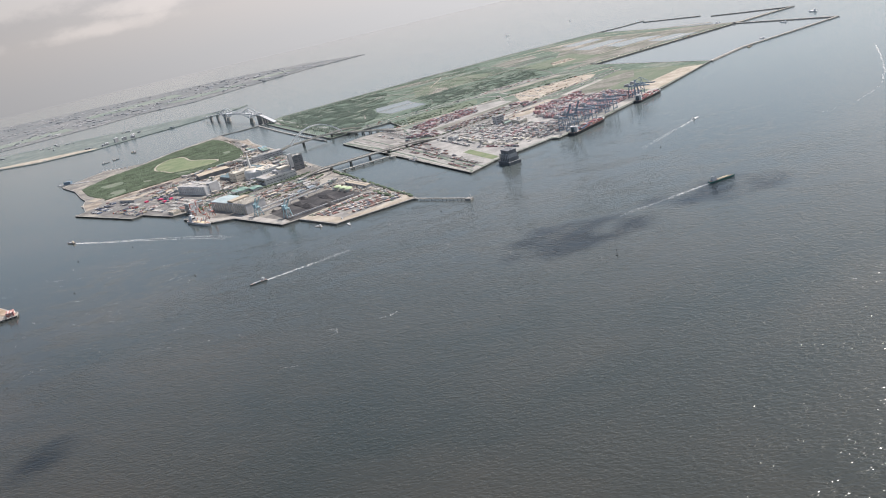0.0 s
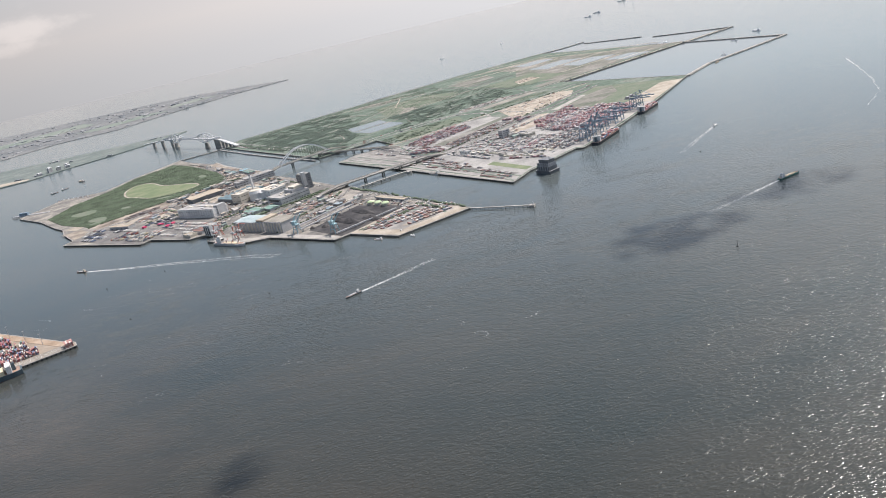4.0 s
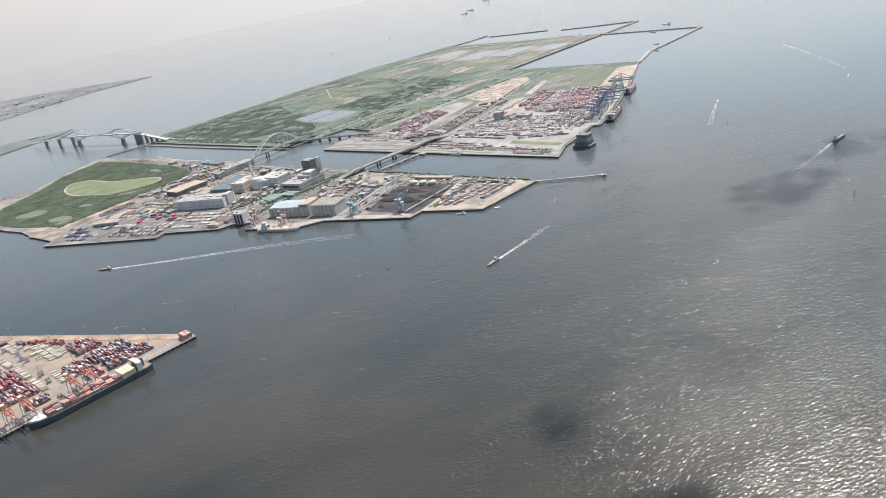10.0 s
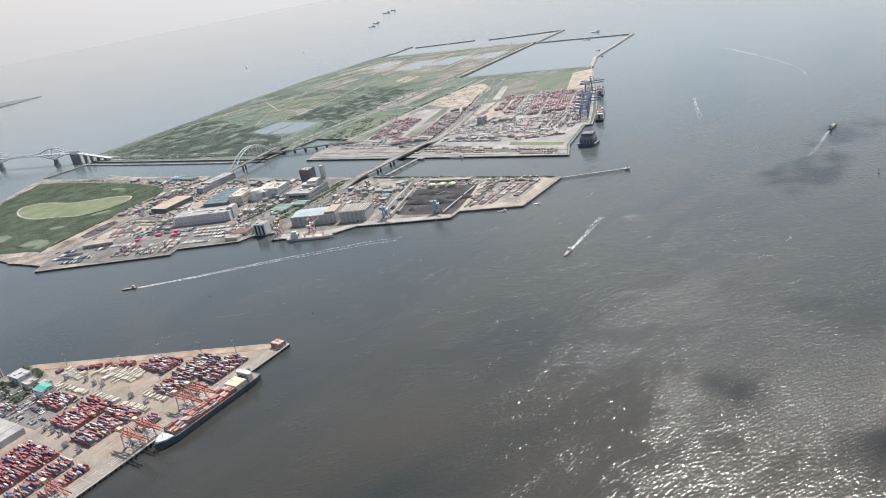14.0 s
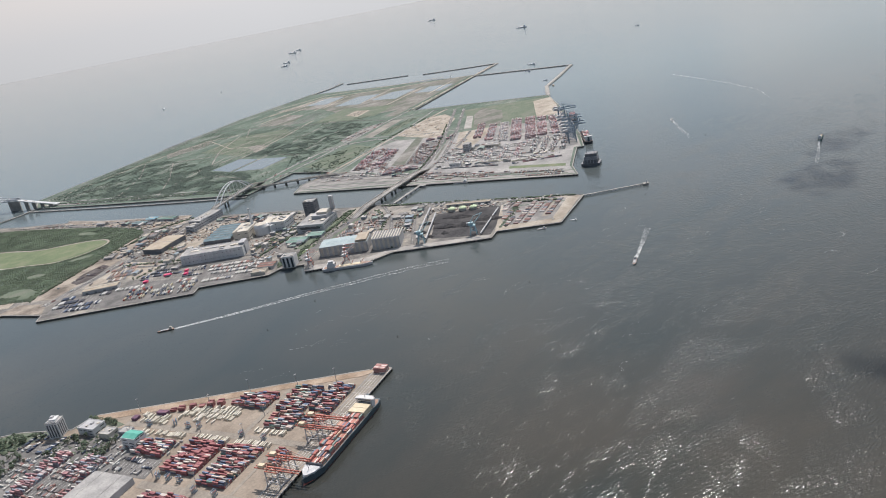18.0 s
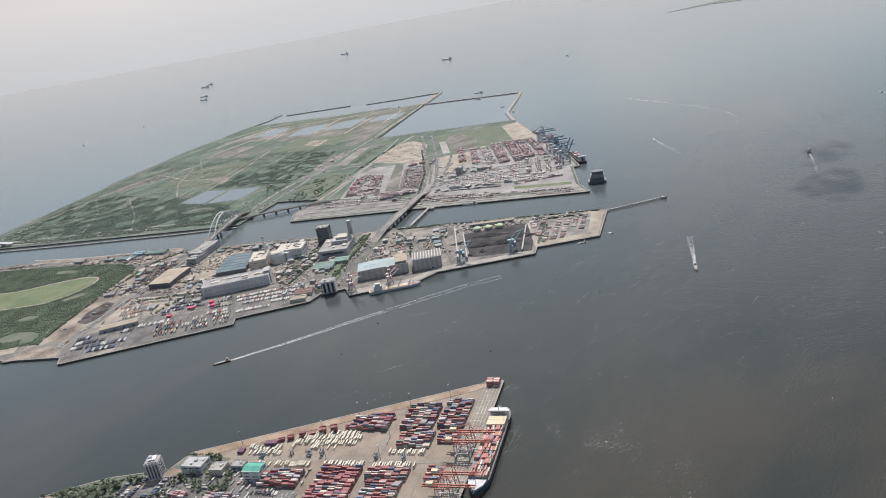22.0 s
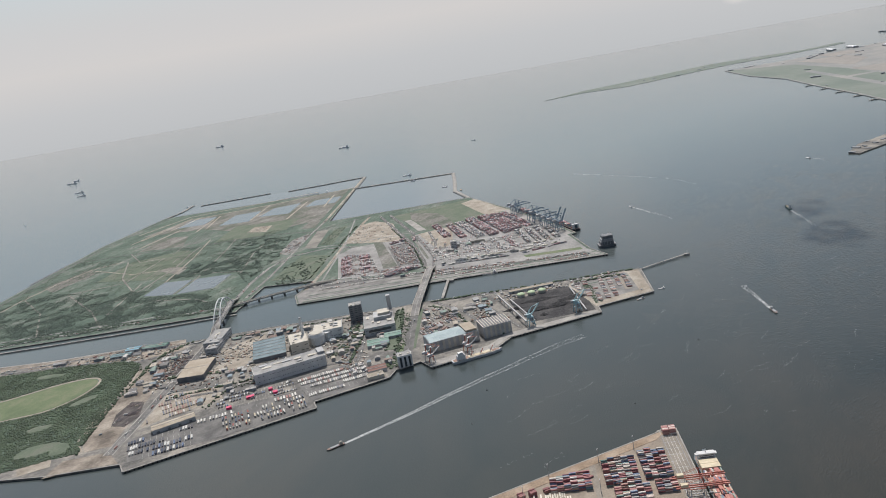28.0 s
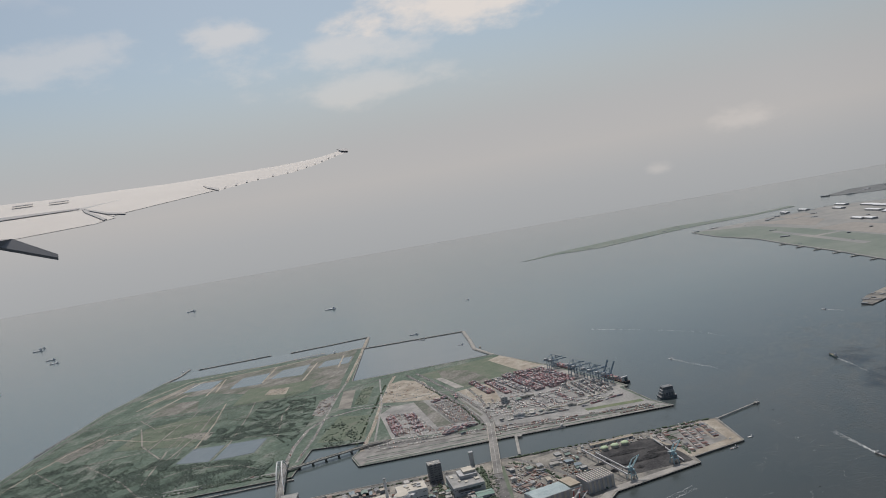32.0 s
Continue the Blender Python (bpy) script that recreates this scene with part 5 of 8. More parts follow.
rib = building("ribbed_silo_house", "tall grey silo house with a ribbed roof", -221, 739, 26, 22, -48, 10.0, GREYWALL, DARKWALL, 0, 0, "silo", ribs=6, rib_paint=CREAM)
for k in range(11):
    part("roof_rib", Shape().box(-13 + 2.6 * k, 0, 10.1, 0.8, 20, 0.7), CREAM, rib)
tower = building("control_tower", "black and white striped quayside office", -297, 791, 12, 10, -50, 10.5, WHITE, ROOFGREY, 0, 3)
for k in range(3):
    part("dark_bay", Shape().box(-3.8 + 3.8 * k, -5.1, 0.5, 1.8, 0.3, 9), GLASS, tower, "dark glass bay")
roofed_shed("green_shed", "low workshop with a green roof", -257, 843, 20, 16, -57, 2.8, ROOFGREEN, GREYWALL, 2, 0.8)
roofed_shed("green_shed", "low green-roofed workshop with a long ridge", -238, 838, 16, 12, -57, 2.6, ROOFGREEN, GREYWALL, 1, 0.8)
roofed_shed("brick_works", "dull red-roofed riverside works", -310, 812, 16, 12, -50, 3.2, mat("dull_red_roofing", [(0.22, 0.13, 0.11), (0.30, 0.19, 0.16)], 0.2), GREYWALL, 2, 1.0)
building("sand_plant", "sand plant on a stepped bank", -322, 806, 14, 9, -50, 2.6, CREAM, TAN, 0, 3, "plant")
for k, (tx, ty) in enumerate(((-133, 747), (-126.5, 738), (-120, 729))):
    tank = thing("domed_tank", "round tank with a lime green domed roof", "tank", "green tanks", at=pose(tx, ty, G0))
    part("shell", Shape().turned(0, 0, [(0, 3.9), (2.6, 3.9)], 18), CREAM, tank)
    part("dome", Shape().turned(0, 0, [(2.6, 4.1), (3.3, 3.3), (3.9, 1.8), (4.1, 0.4)], 18), TANKGREEN, tank, "lime green dome")
roofed_shed("coal_shed", "long low shed behind the green tanks", -112, 744, 46, 6, -57, 2.6, ROOFTAN, GREYWALL, 1, 0.6)
for x, y, w, d, t, m in ((-310, 1131, 22, 9, -63, ROOFTEALGREY), (-294, 1131, 15, 11, -63, ROOFSKY), (-285, 1107, 27, 10, -66, ROOFGREEN)):
    roofed_shed("bank_shed", "low blue-green roofed shed on the channel bank", x, y, w, d, t, 2.6, m, GREYWALL, 2, 0.7)
# conveyors and a screen wall round the coal yard
conv = thing("coal_conveyor", "long raised coal conveyor on trestles", "conveyor")
for a, b, hh in (((-209, 712), (-143, 768), 5), ((-203, 706), (-150, 752), 3.4), ((-170, 668), (-112, 702), 1.6)):
    part("gallery", Shape().beam((*a, G0 + hh), (*b, G0 + hh), 1.2, 1.1), GREYWALL, conv)
    for k in range(7):
        p = Vector(a).lerp(Vector(b), (k + 0.3) / 7)
        part("trestle", Shape().beam((p.x, p.y, G0), (p.x, p.y, G0 + hh - 0.6), 0.5), STEELGREY, conv)
# coal heaps
for k, (x, y, w, d, hh) in enumerate(((-166, 714, 34, 9, 3.0), (-156, 700, 44, 10, 3.6), (-142, 724, 40, 9, 3.0), (-136, 692, 30, 10, 3.4), (-188, 728, 8, 7, 2.4), (-180, 706, 8, 8, 2.6), (-192, 712, 7, 6, 2.0), (-168, 740, 26, 7, 2.2))):
    sh = Shape()
    rng = random.Random(k)
    n, rings = 18, []
    for f in (1.0, 0.86, 0.6, 0.3, 0.1):
        rings.append([(x + 0, 0)] and [((w / 2 * f) * math.cos(6.2832 * i / n) * rng.uniform(0.9, 1.08), (d / 2 * f) * math.sin(6.2832 * i / n) * rng.uniform(0.9, 1.08), hh * (1 - f) ** 0.8 * rng.uniform(0.92, 1.05)) for i in range(n)])
    verts = [p for r in rings for p in r]
    faces = [(a * n + i, a * n + (i + 1) % n, a * n + n + (i + 1) % n, a * n + n + i) for a in range(4) for i in range(n)] + [tuple(range(4 * n, 5 * n))]
    heap = single("coal_mound", Shape().add(verts, faces), COAL, "black pile of stored coal", "coal pile", "coal heaps")
    heap.matrix_basis = pose(x, y, G0 + 0.05, 0, 0, -57 if w > 12 else 20 * k)

# small sheds and stores, each its own object
SHED_AREAS = (
    ([(-372, 1010), (-300, 1042), (-290, 1030), (-345, 985), (-362, 960), (-385, 985)], 14, (3, 7)),
    ([(-318, 1020), (-305, 1005), (-290, 1030), (-300, 1036)], 6, (3, 7)),
    ([(-268, 1075), (-305, 1160), (-330, 1180), (-318, 1110), (-300, 1082)], 16, (4, 9)),
    ([(-300, 960), (-322, 940), (-360, 935), (-340, 965), (-310, 985)], 14, (3, 8)),
    ([(-240, 830), (-205, 846), (-190, 870), (-212, 890), (-250, 868)], 10, (3, 6)),
    ([(-300, 1072), (-342, 1060), (-430, 1014), (-420, 1000), (-350, 1030), (-290, 1050)], 26, (4, 11)),
    ([(-298, 1040), (-262, 1010), (-250, 1000), (-232, 1010), (-258, 1062)], 12, (4, 9)),
    ([(-258, 975), (-226, 945), (-205, 925), (-190, 905), (-230, 985), (-250, 1020)], 26, (4, 10)),
    ([(-225, 890), (-205, 884), (-290, 850), (-300, 866), (-262, 900)], 20, (3, 8)),
    ([(-282, 838), (-240, 860), (-212, 872), (-220, 845), (-262, 826)], 10, (4, 9)),
    ([(-288, 800), (-310, 812), (-320, 830), (-298, 838), (-280, 820)], 9, (3, 7)),
    ([(-232, 812), (-170, 838), (-150, 832), (-165, 800), (-205, 775), (-240, 795)], 12, (4, 9)),
    ([(-205, 770), (-160, 800), (-130, 790), (-152, 772), (-195, 735)], 18, (3, 10)),
    ([(-312, 1165), (-400, 1320), (-385, 1290), (-330, 1180), (-300, 1140)], 16, (4, 10)),
    ([(-390, 960), (-362, 945), (-340, 915), (-360, 900), (-395, 935)], 10, (3, 8)),
    ([(30, 930), (60, 905), (50, 880), (10, 900)], 8, (4, 9)),
    ([(-30, 905), (-5, 850), (18, 790), (30, 800), (5, 880)], 8, (3, 8)),
    ([(-60, 930), (-40, 900), (-52, 880), (-72, 930)], 4, (3, 6)),
)
# open lots, verges and the footprints of the large buildings
KEEP_OPEN = ([(-336, 986), (-308, 990), (-288, 1012), (-262, 1004), (-240, 993), (-262, 976), (-287, 962), (-318, 957)], [(-292, 806), (-270, 826), (-165, 872), (-160, 842), (-262, 798), (-278, 792)],
             [(-474, 985), (-430, 1027), (-392, 1040), (-372, 1016), (-432, 984), (-462, 968)], [(-349, 1034), (-322, 1051), (-301, 1047), (-298, 1036), (-343, 1020)], [(-276, 786), (-240, 740), (-212, 766), (-246, 806)],
             [(-246, 738), (-224, 714), (-196, 738), (-216, 764)])
for area, count, size in SHED_AREAS:
    for k, (x, y) in enumerate(scattered(area, count, count * 3 + 1, KEEP_OPEN)):
        if not clear_of_roads(x, y, 2.6):
            continue
        rng = random.Random(int(x * 13 + y * 7))
        w, d, h = rng.uniform(*size), rng.uniform(*size) * 0.7, rng.uniform(1.2, 3.4)
        flat = rng.random() < 0.45
        lab = "small flat-roofed works building" if flat else "small pitched-roof works shed"
        sh = thing("shed", lab, "shed", "works sheds", at=pose(x, y, G0, 0, 0, -57 + rng.choice((0, 90)) + rng.uniform(-5, 5)))
        part("wall", Shape().box(0, 0, 0, w, d, h), SHEDWALL, sh)
        if flat:
            part("roof", Shape().box(0, 0, h, w + 0.2, d + 0.2, 0.25), SHEDROOF, sh)
            part("roof_unit", Shape().box(w * 0.2, d * 0.1, h + 0.25, 1.0, 0.8, 0.6), GREYWALL, sh)
        else:
            part("roof", Shape().gable(0, 0, h, w + 0.4, d + 0.4, d * 0.16), SHEDROOF, sh)
        part("door", Shape().box(0, -d / 2 - 0.03, 0, 1.1, 0.12, min(1.1, h * 0.7)), DARKWALL, sh)

# stored goods, heaps of scrap and pallets in the yards
rows = []
for area, count, top in (([(-320, 975), (-290, 968), (-262, 985), (-290, 1008)], 90, 0.9), ([(-232, 812), (-150, 834), (-165, 800), (-205, 775), (-240, 795)], 160, 1.2),
                         ([(-205, 770), (-150, 792), (-190, 735)], 260, 1.4), ([(-468, 992), (-372, 1014), (-340, 1056), (-300, 1072), (-290, 1050), (-360, 1016)], 420, 1.3),
                         ([(-300, 866), (-205, 884), (-190, 905), (-258, 975), (-230, 985), (-298, 1040)], 500, 1.1), ([(81, 1100), (86, 1020), (180, 1085), (186, 1140)], 160, 0.6),
                         ([(-318, 830), (-282, 838), (-262, 862), (-300, 866)], 160, 1.0), ([(-385, 990), (-360, 945), (-305, 985), (-290, 1032), (-330, 1040)], 300, 1.0), ([(-268, 1075), (-305, 1160), (-335, 1190), (-318, 1105), (-300, 1080)], 260, 1.0), ([(-360, 932), (-300, 866), (-290, 900), (-310, 960)], 260, 1.0), ([(-330, 1180), (-372, 1270), (-410, 1345), (-372, 1255)], 160, 0.8), ([(-150, 790), (-92, 716), (-104, 708), (-160, 776)], 140, 0.9), ([(43, 1200), (111, 1228), (148, 1222), (87, 1190), (36, 1180)], 150, 0.9), ([(175, 1374), (208, 1386), (214, 1354), (175, 1335)], 60, 0.8)):
    for x, y in scattered(area, count, count):
        if not clear_of_roads(x, y, 0.4):
            continue
        rng = random.Random(int(x * 31 + y * 17))
        s = rng.uniform(0.6, 3.2)
        rows.append((x, y, G0, radians(-57 + rng.choice((0, 90)) + rng.uniform(-14, 14)), s, rng.uniform(0.5, 1.8), rng.uniform(0.25, top)))
many("stored_goods", CUBE, rows, LITTER, "stored goods, pallets and scrap in works yards", "stored goods")

# near terminal's offices
tw = thing("tower_block", "white tower block with dark glass stripes", "building", at=pose(-537, 685, G0, 0, 0, -46))
tw.scale = (0.76, 0.76, 0.76)
part("wall", Shape().box(0, 0, 0, 10.5, 10.5, 14), WHITE, tw)
for k in range(4):
    part("window_strip", Shape().box(-3.6 + 2.4 * k, -5.3, 1, 1.15, 0.25, 11.6), GLASS, tw)
    part("window_strip", Shape().box(5.3, -3.6 + 2.4 * k, 1, 0.25, 1.15, 11.6), GLASS, tw)
for k in range(9):
    part("floor_band", Shape().box(0, 0, 2 + 1.35 * k, 10.9, 10.9, 0.16), GREYWALL, tw)
part("roof", Shape().box(0, 0, 14, 10.9, 10.9, 0.5), ROOFGREY, tw)
part("penthouse", Shape().box(0.4, 0.6, 14.5, 6, 6.4, 1.8), WHITE, tw)
part("penthouse", Shape().box(-1.4, 1.5, 16.3, 3, 3, 1.0), GREYWALL, tw)
for k in range(4):
    part("roof_unit", Shape().box(-3.8 + 2.5 * k, -4, 14.5, 1.4, 1.2, 0.9), GREYWALL, tw)
building("terminal_office", "low white office with a framed roof", -521, 667, 14, 10, -66, 5.0, WHITE, GREYWALL, 2, 5)
building("terminal_office", "small pale terminal building", -516, 651, 9, 8, -66, 3.6, CREAM, ROOFGREY, 1, 3)
building("terminal_office", "grey gatehouse by the terminal road", -508, 642, 8, 6, -66, 3.0, GREYWALL, ROOFGREY, 1, 2)
gt = building("teal_roofed_office", "terminal office with a teal roof", -509, 625, 11, 9, -66, 6.4, WHITE, ROOFTEAL, 3, 0)
part("teal_roof", Shape().gable(0, 0, 6.4, 11.4, 9.4, 1.2), ROOFTEAL, gt, "teal sheet roof")
roofed_shed("terminal_warehouse", "large pale flat-roofed freight shed", *cq(146, 108), 26, 30, 203.6, 4.0, ROOFGREY, GREYWALL, 2, 0.5)
roofed_shed("terminal_warehouse", "long freight shed with a pale roof", *cq(200, 170), 60, 22, 203.6, 4.0, ROOFGREY, WHITE, 2, 0.6)

# outer island's port office and the grey ship-like building afloat at its corner
building("port_office", "grey port office tower", 44, 908, 8, 11, -65, 9.5, GREYWALL, ROOFGREY, 4, 3)
building("port_workshop", "pale port workshop with a flat roof", 66, 884, 18, 10, -65, 4, CREAM, ROOFGREY, 1, 4)
building("port_workshop", "white gate building by the road", -12, 872, 14, 7, -65, 3.5, WHITE, ROOFGREY, 1, 3)
fl = thing("floating_platform", "dark grey stepped floating platform moored at the corner", "barge", at=pose(37, 704, 0, 0, 0, -62))
part("hull", Shape().box(0, 0, -1, 19, 12, 3.8, taper=1.06), DARKWALL, fl)
part("lower_deck", Shape().box(0, 0, 2.8, 15.5, 11, 3.6), DARKWALL, fl)
part("middle_deck", Shape().box(0.4, 0, 6.4, 14, 10, 3.4), STEELGREY, fl)
part("upper_deck", Shape().box(0.8, 0, 9.8, 12.5, 9, 3.4), DARKWALL, fl)
for k in range(5):
    part("column", Shape().box(-6.4 + 3.2 * k, -5.7, 2.8, 0.6, 0.5, 7.0), STEELGREY, fl)
for k in range(2):
    part("mast", Shape().beam((-4 + 9 * k, 0, 13.2), (-4 + 9 * k, 0, 15.5), 0.5), STEELGREY, fl)


# ---------------------------------------------------------------- containers and vehicles
CL, CW, CH = 3.9, 0.8, 0.86


def container_mesh(name, material):
    """A corrugated box: a frame of posts and rails with the sides set back, and door bars at one end."""
    s = Shape().box(0, 0, 0.04, CL - 0.08, CW - 0.07, CH - 0.06)
    for a in (-1, 1):
        for b in (-1, 1):
            s.box(a * (CL / 2 - 0.05), b * (CW / 2 - 0.04), 0, 0.1, 0.08, CH)
        s.box(0, a * (CW / 2 - 0.03), CH - 0.07, CL, 0.06, 0.07)
        s.box(CL / 2 - 0.01, a * 0.14, 0.1, 0.05, 0.04, CH - 0.2)
    return mesh_of(name, s.v, s.f, material)


BOX_ME = container_mesh("shipping_container", CONT_OB)


def stacks(u0, u1, v0, v1, seed, full=0.9, top=4, along="v", pitch=None, mean=2.6):
    """Places of container columns in the near terminal: u, v, and how many lie on one another."""
    rng = random.Random(seed)
    out = []
    step_l, step_w = CL + 0.12, pitch or CW + 0.06
    du, dv = (step_w, step_l) if along == "v" else (step_l, step_w)
    nu, nv = int((u1 - u0) / du), int((v1 - v0) / dv)
    tall = [[mean] * nv for _ in range(nu)]
    for i in range(nu):
        row_gap = rng.random() < 0.05
        for j in range(nv):
            if row_gap and rng.random() < 0.7 or rng.random() > full:
                continue
            lv = int(min(top, max(1, round(rng.gauss(mean, 1.0)))))
            out.append((u0 + (i + 0.5) * du + rng.uniform(-0.03, 0.03), v0 + (j + 0.5) * dv + rng.uniform(-0.08, 0.08), lv))
    return out


TURN_C = 203.6
blocks = ((40, 57, 60, 85, 1), (30, 56, 32, 55, 2), (58, 73, 28.5, 50, 3), (24, 54, 13.2, 29.6, 4), (58, 68, 13.2, 25.6, 15), (93, 122, 61, 86, 5), (104, 127, 34, 58, 6), (92.5, 102, 33, 58, 16), (97, 111, 95, 120, 7), (91, 105, 14.5, 26, 8),
          (140, 174, 28, 44, 9), (138, 174, 46, 80, 10), (139, 165, 14, 26, 11), (182, 300, 30, 51.5, 12), (182, 300, 54.5, 110, 13), (182, 300, 13.5, 24.5, 14))
single_count, rows_c, rows_red = 0, [], []
for u0, u1, v0, v1, sd in blocks:
    for u, v, lv in stacks(u0, u1, v0, v1, sd, mean=2.9 if sd != 4 else 2.2):
        x, y = cq(u, v)
        for k in range(lv):
            if sd in (2, 4) and u < 62 and single_count < 300 and k == lv - 1:
                ob = tagged(new("shipping_container", BOX_ME), "painted steel shipping container in a terminal stack", "container", "terminal containers")
                ob.matrix_basis = pose(x, y, G0 + 0.15 + CH * k, 0, 0, TURN_C + 90)
                single_count += 1
            else:
                (rows_red if sd in (5, 10) else rows_c).append((x, y, G0 + 0.15 + CH * k, radians(TURN_C + 90), CL, CW, CH - 0.03))
many("stacked_containers", CUBE, rows_red, CONT_REDS, "rows of stacked dark red shipping containers", "containers")
many("stacked_containers", CUBE, rows_c, CONT, "rows of stacked red, white and blue shipping containers", "containers")

# pale reefer boxes standing along the quay's direction
pale = []
for u0, v0, v1, sd in ((58, 76, 106, 21), (62.5, 73, 112, 22), (67, 72, 116, 23), (71.5, 78, 116, 31), (75, 29.5, 52, 24), (87.2, 30, 57, 25), (87.2, 62, 88, 26), (73, 121, 143, 27), (78, 119, 141, 28), (88.5, 95, 130, 29)):
    for u, v, lv in stacks(u0, u0 + CL + 0.2, v0, v1, sd, 0.86, 2, "u", 1.35, 1.4):
        pale.append((u, v, lv))
rows_p = []
for n, (u, v, lv) in enumerate(pale):
    x, y = cq(u, v)
    for k in range(lv):
        rows_p.append((x, y, G0 + 0.15 + CH * k, radians(TURN_C + (n * 37 % 5 - 2)), CL, CW, CH))
many("reefer_rows", CUBE, rows_p, CONT_PALE, "spaced rows of cream refrigerated containers", "containers")

CONT_BANK_OB = mat("dark_red_container_steel", [(0.24, 0.10, 0.10), (0.28, 0.12, 0.11), (0.20, 0.085, 0.09), (0.25, 0.11, 0.11), (0.34, 0.18, 0.16), (0.22, 0.09, 0.10)], 0.3, 0.7, vary="object", spread=0.14)
CONT_TIP_BANK = CONT_BANK_OB
# dark red boxes along the bank, purple stacks, the red pile at the tip
bank_turn = math.degrees(math.atan2(615.4 - 648.1, -453.5 + 486.2))
for x, y, cols, deep, high, m in ((-473.5, 636.0, 1, 4, 3, CONT_TIP_BANK), (-468.0, 631.2, 1, 4, 3, CONT_TIP_BANK), (-463.6, 626.6, 1, 4, 2, CONT_TIP_BANK), (-459.6, 621.8, 1, 5, 4, CONT_TIP_BANK), (-455.0, 616.6, 1, 5, 4, CONT_TIP_BANK),
                                  (-477.4, 640.2, 1, 3, 2, CONT_TIP_BANK), (-449.0, 610.0, 1, 4, 2, CONT_TIP_BANK), (-440.0, 600.5, 1, 3, 2, CONT_TIP_BANK), (-430.0, 590.0, 1, 3, 1, CONT_TIP_BANK)):
    bs = thing("container_stack", "stack of dark red containers beside the earth bank", "containers", "bank stacks", at=pose(x, y, G0 + 0.15, 0, 0, bank_turn))
    for lv in range(high):
        for d in range(deep):
            if lv < high - 1 or (d * 7 + int(-x)) % 4:
                part("container", Shape().box(0, (d - deep / 2) * 0.88, lv * CH, CL, CW, CH - 0.02), CONT_BANK_OB, bs)
CONT_TIP = mat("weathered_red_and_pale_container_paint", [(0.36, 0.19, 0.17), (0.30, 0.15, 0.14), (0.58, 0.52, 0.47), (0.42, 0.25, 0.22), (0.34, 0.17, 0.16), (0.52, 0.44, 0.40)], 0.3, 0.7, vary="object", spread=0.1)
tip = thing("tip_container_pile", "piles of red and pale containers at the quay's tip", "containers")
for a, (u, n, m) in enumerate(((5.5, 5, CONT_TIP), (5.5, 5, CONT_TIP))):
    for lv in range(4):
        for k in range(5):
            ob = part("container", Shape().box(0, 0, 0, 1.05, CL, CH - 0.02), m, tip)
            ob.matrix_basis = pose(*cq(2.2 + 1.15 * k, 3.2 + 4.3 * a), G0 + 0.15 + lv * CH, 0, 0, TURN_C)
PURPLE = mat("purple_container_steel", [(0.17, 0.09, 0.14), (0.14, 0.08, 0.12), (0.20, 0.10, 0.13)], 0.3, 0.7, vary="object", spread=0.14)
for x, y, cols, deep, high in ((-483.5, 642.0, 2, 4, 3), (-497.0, 654.6, 1, 5, 2)):
    bs = thing("purple_container_stack", "stack of dull purple containers at the yard's back edge", "containers", "purple stacks", at=pose(x, y, G0 + 0.15, 0, 0, bank_turn - 18))
    for lv in range(high):
        for d in range(deep):
            for c in range(cols):
                part("container", Shape().box((c - (cols - 1) / 2) * (CL + 0.1), (d - deep / 2) * 0.88, lv * CH, CL, CW, CH - 0.02), PURPLE, bs)

# trailers, heavy lorries and stacks further into the terminal
rows = []
for u, v in [(u, v) for u, v in scattered([(94, 90), (320, 125), (320, 200), (130, 195), (96, 150)], 420, 77)]:
    rng = random.Random(int(u * 91 + v))
    x, y = cq(u, v)
    rows.append((x, y, G0 + 0.1, radians(TURN_C + rng.choice((0, 90, 90, 0, 20))), rng.uniform(1.4, 4.0), 0.8, rng.uniform(0.5, 1.4)))
many("terminal_trailers", CUBE, rows, CARS, "parked trailers, lorries and cars in the terminal", "vehicles")
rows = []
for u0, u1, v0, v1, sd in ((140, 172, 112, 132, 41), (176, 240, 114, 140, 47), (118, 138, 130, 150, 42), (118, 160, 158, 172, 43), (150, 190, 208, 226, 44), (210, 300, 212, 232, 45)):
    for u, v, lv in stacks(u0, u1, v0, v1, sd, 0.8, 4, "v", None, 2.4):
        for k in range(lv):
            rows.append((*cq(u, v), G0 + 0.15 + CH * k, radians(TURN_C + 90), CL, CW, CH - 0.03))
many("depot_containers", CUBE, rows, CONT_PORT, "stacks of mostly red containers in a depot", "containers")


# straddle carriers / reach stackers in the lanes
def carrier(u, v, turn):
    c = thing("yard_carrier", "tall dark straddle carrier between container rows", "carrier", "yard carriers", at=pose(*cq(u, v), G0 + 0.1, 0, 0, TURN_C + turn))
    for a in (-1, 1):
        for b in (-1.3, -0.4, 0.4, 1.3):
            part("leg", Shape().box(b, a * 0.75, 0, 0.18, 0.22, 3.4), STEELBLUE, c)
        part("sill", Shape().box(0, a * 0.75, 0.2, 3.2, 0.3, 0.4), STEELBLUE, c)
        part("top_rail", Shape().box(0, a * 0.75, 3.4, 3.2, 0.3, 0.3), STEELBLUE, c)
    part("spreader", Shape().box(0, 0, 2.4, 3.4, 0.7, 0.2), STEELRED, c)
    part("cab", Shape().box(1.6, 0, 2.7, 0.7, 0.8, 0.7), GREYWALL, c)


for u, v, t in ((80.5, 92, 10), (81.5, 100, 90), (83, 57, 0), (80, 112, 40), (126, 66, 90), (84, 40, 0), (126, 74, 0), (57, 45, 90), (132, 50, 0), (84, 130, 90), (132, 36, 0), (126, 82, 30)):
    carrier(u, v, t)


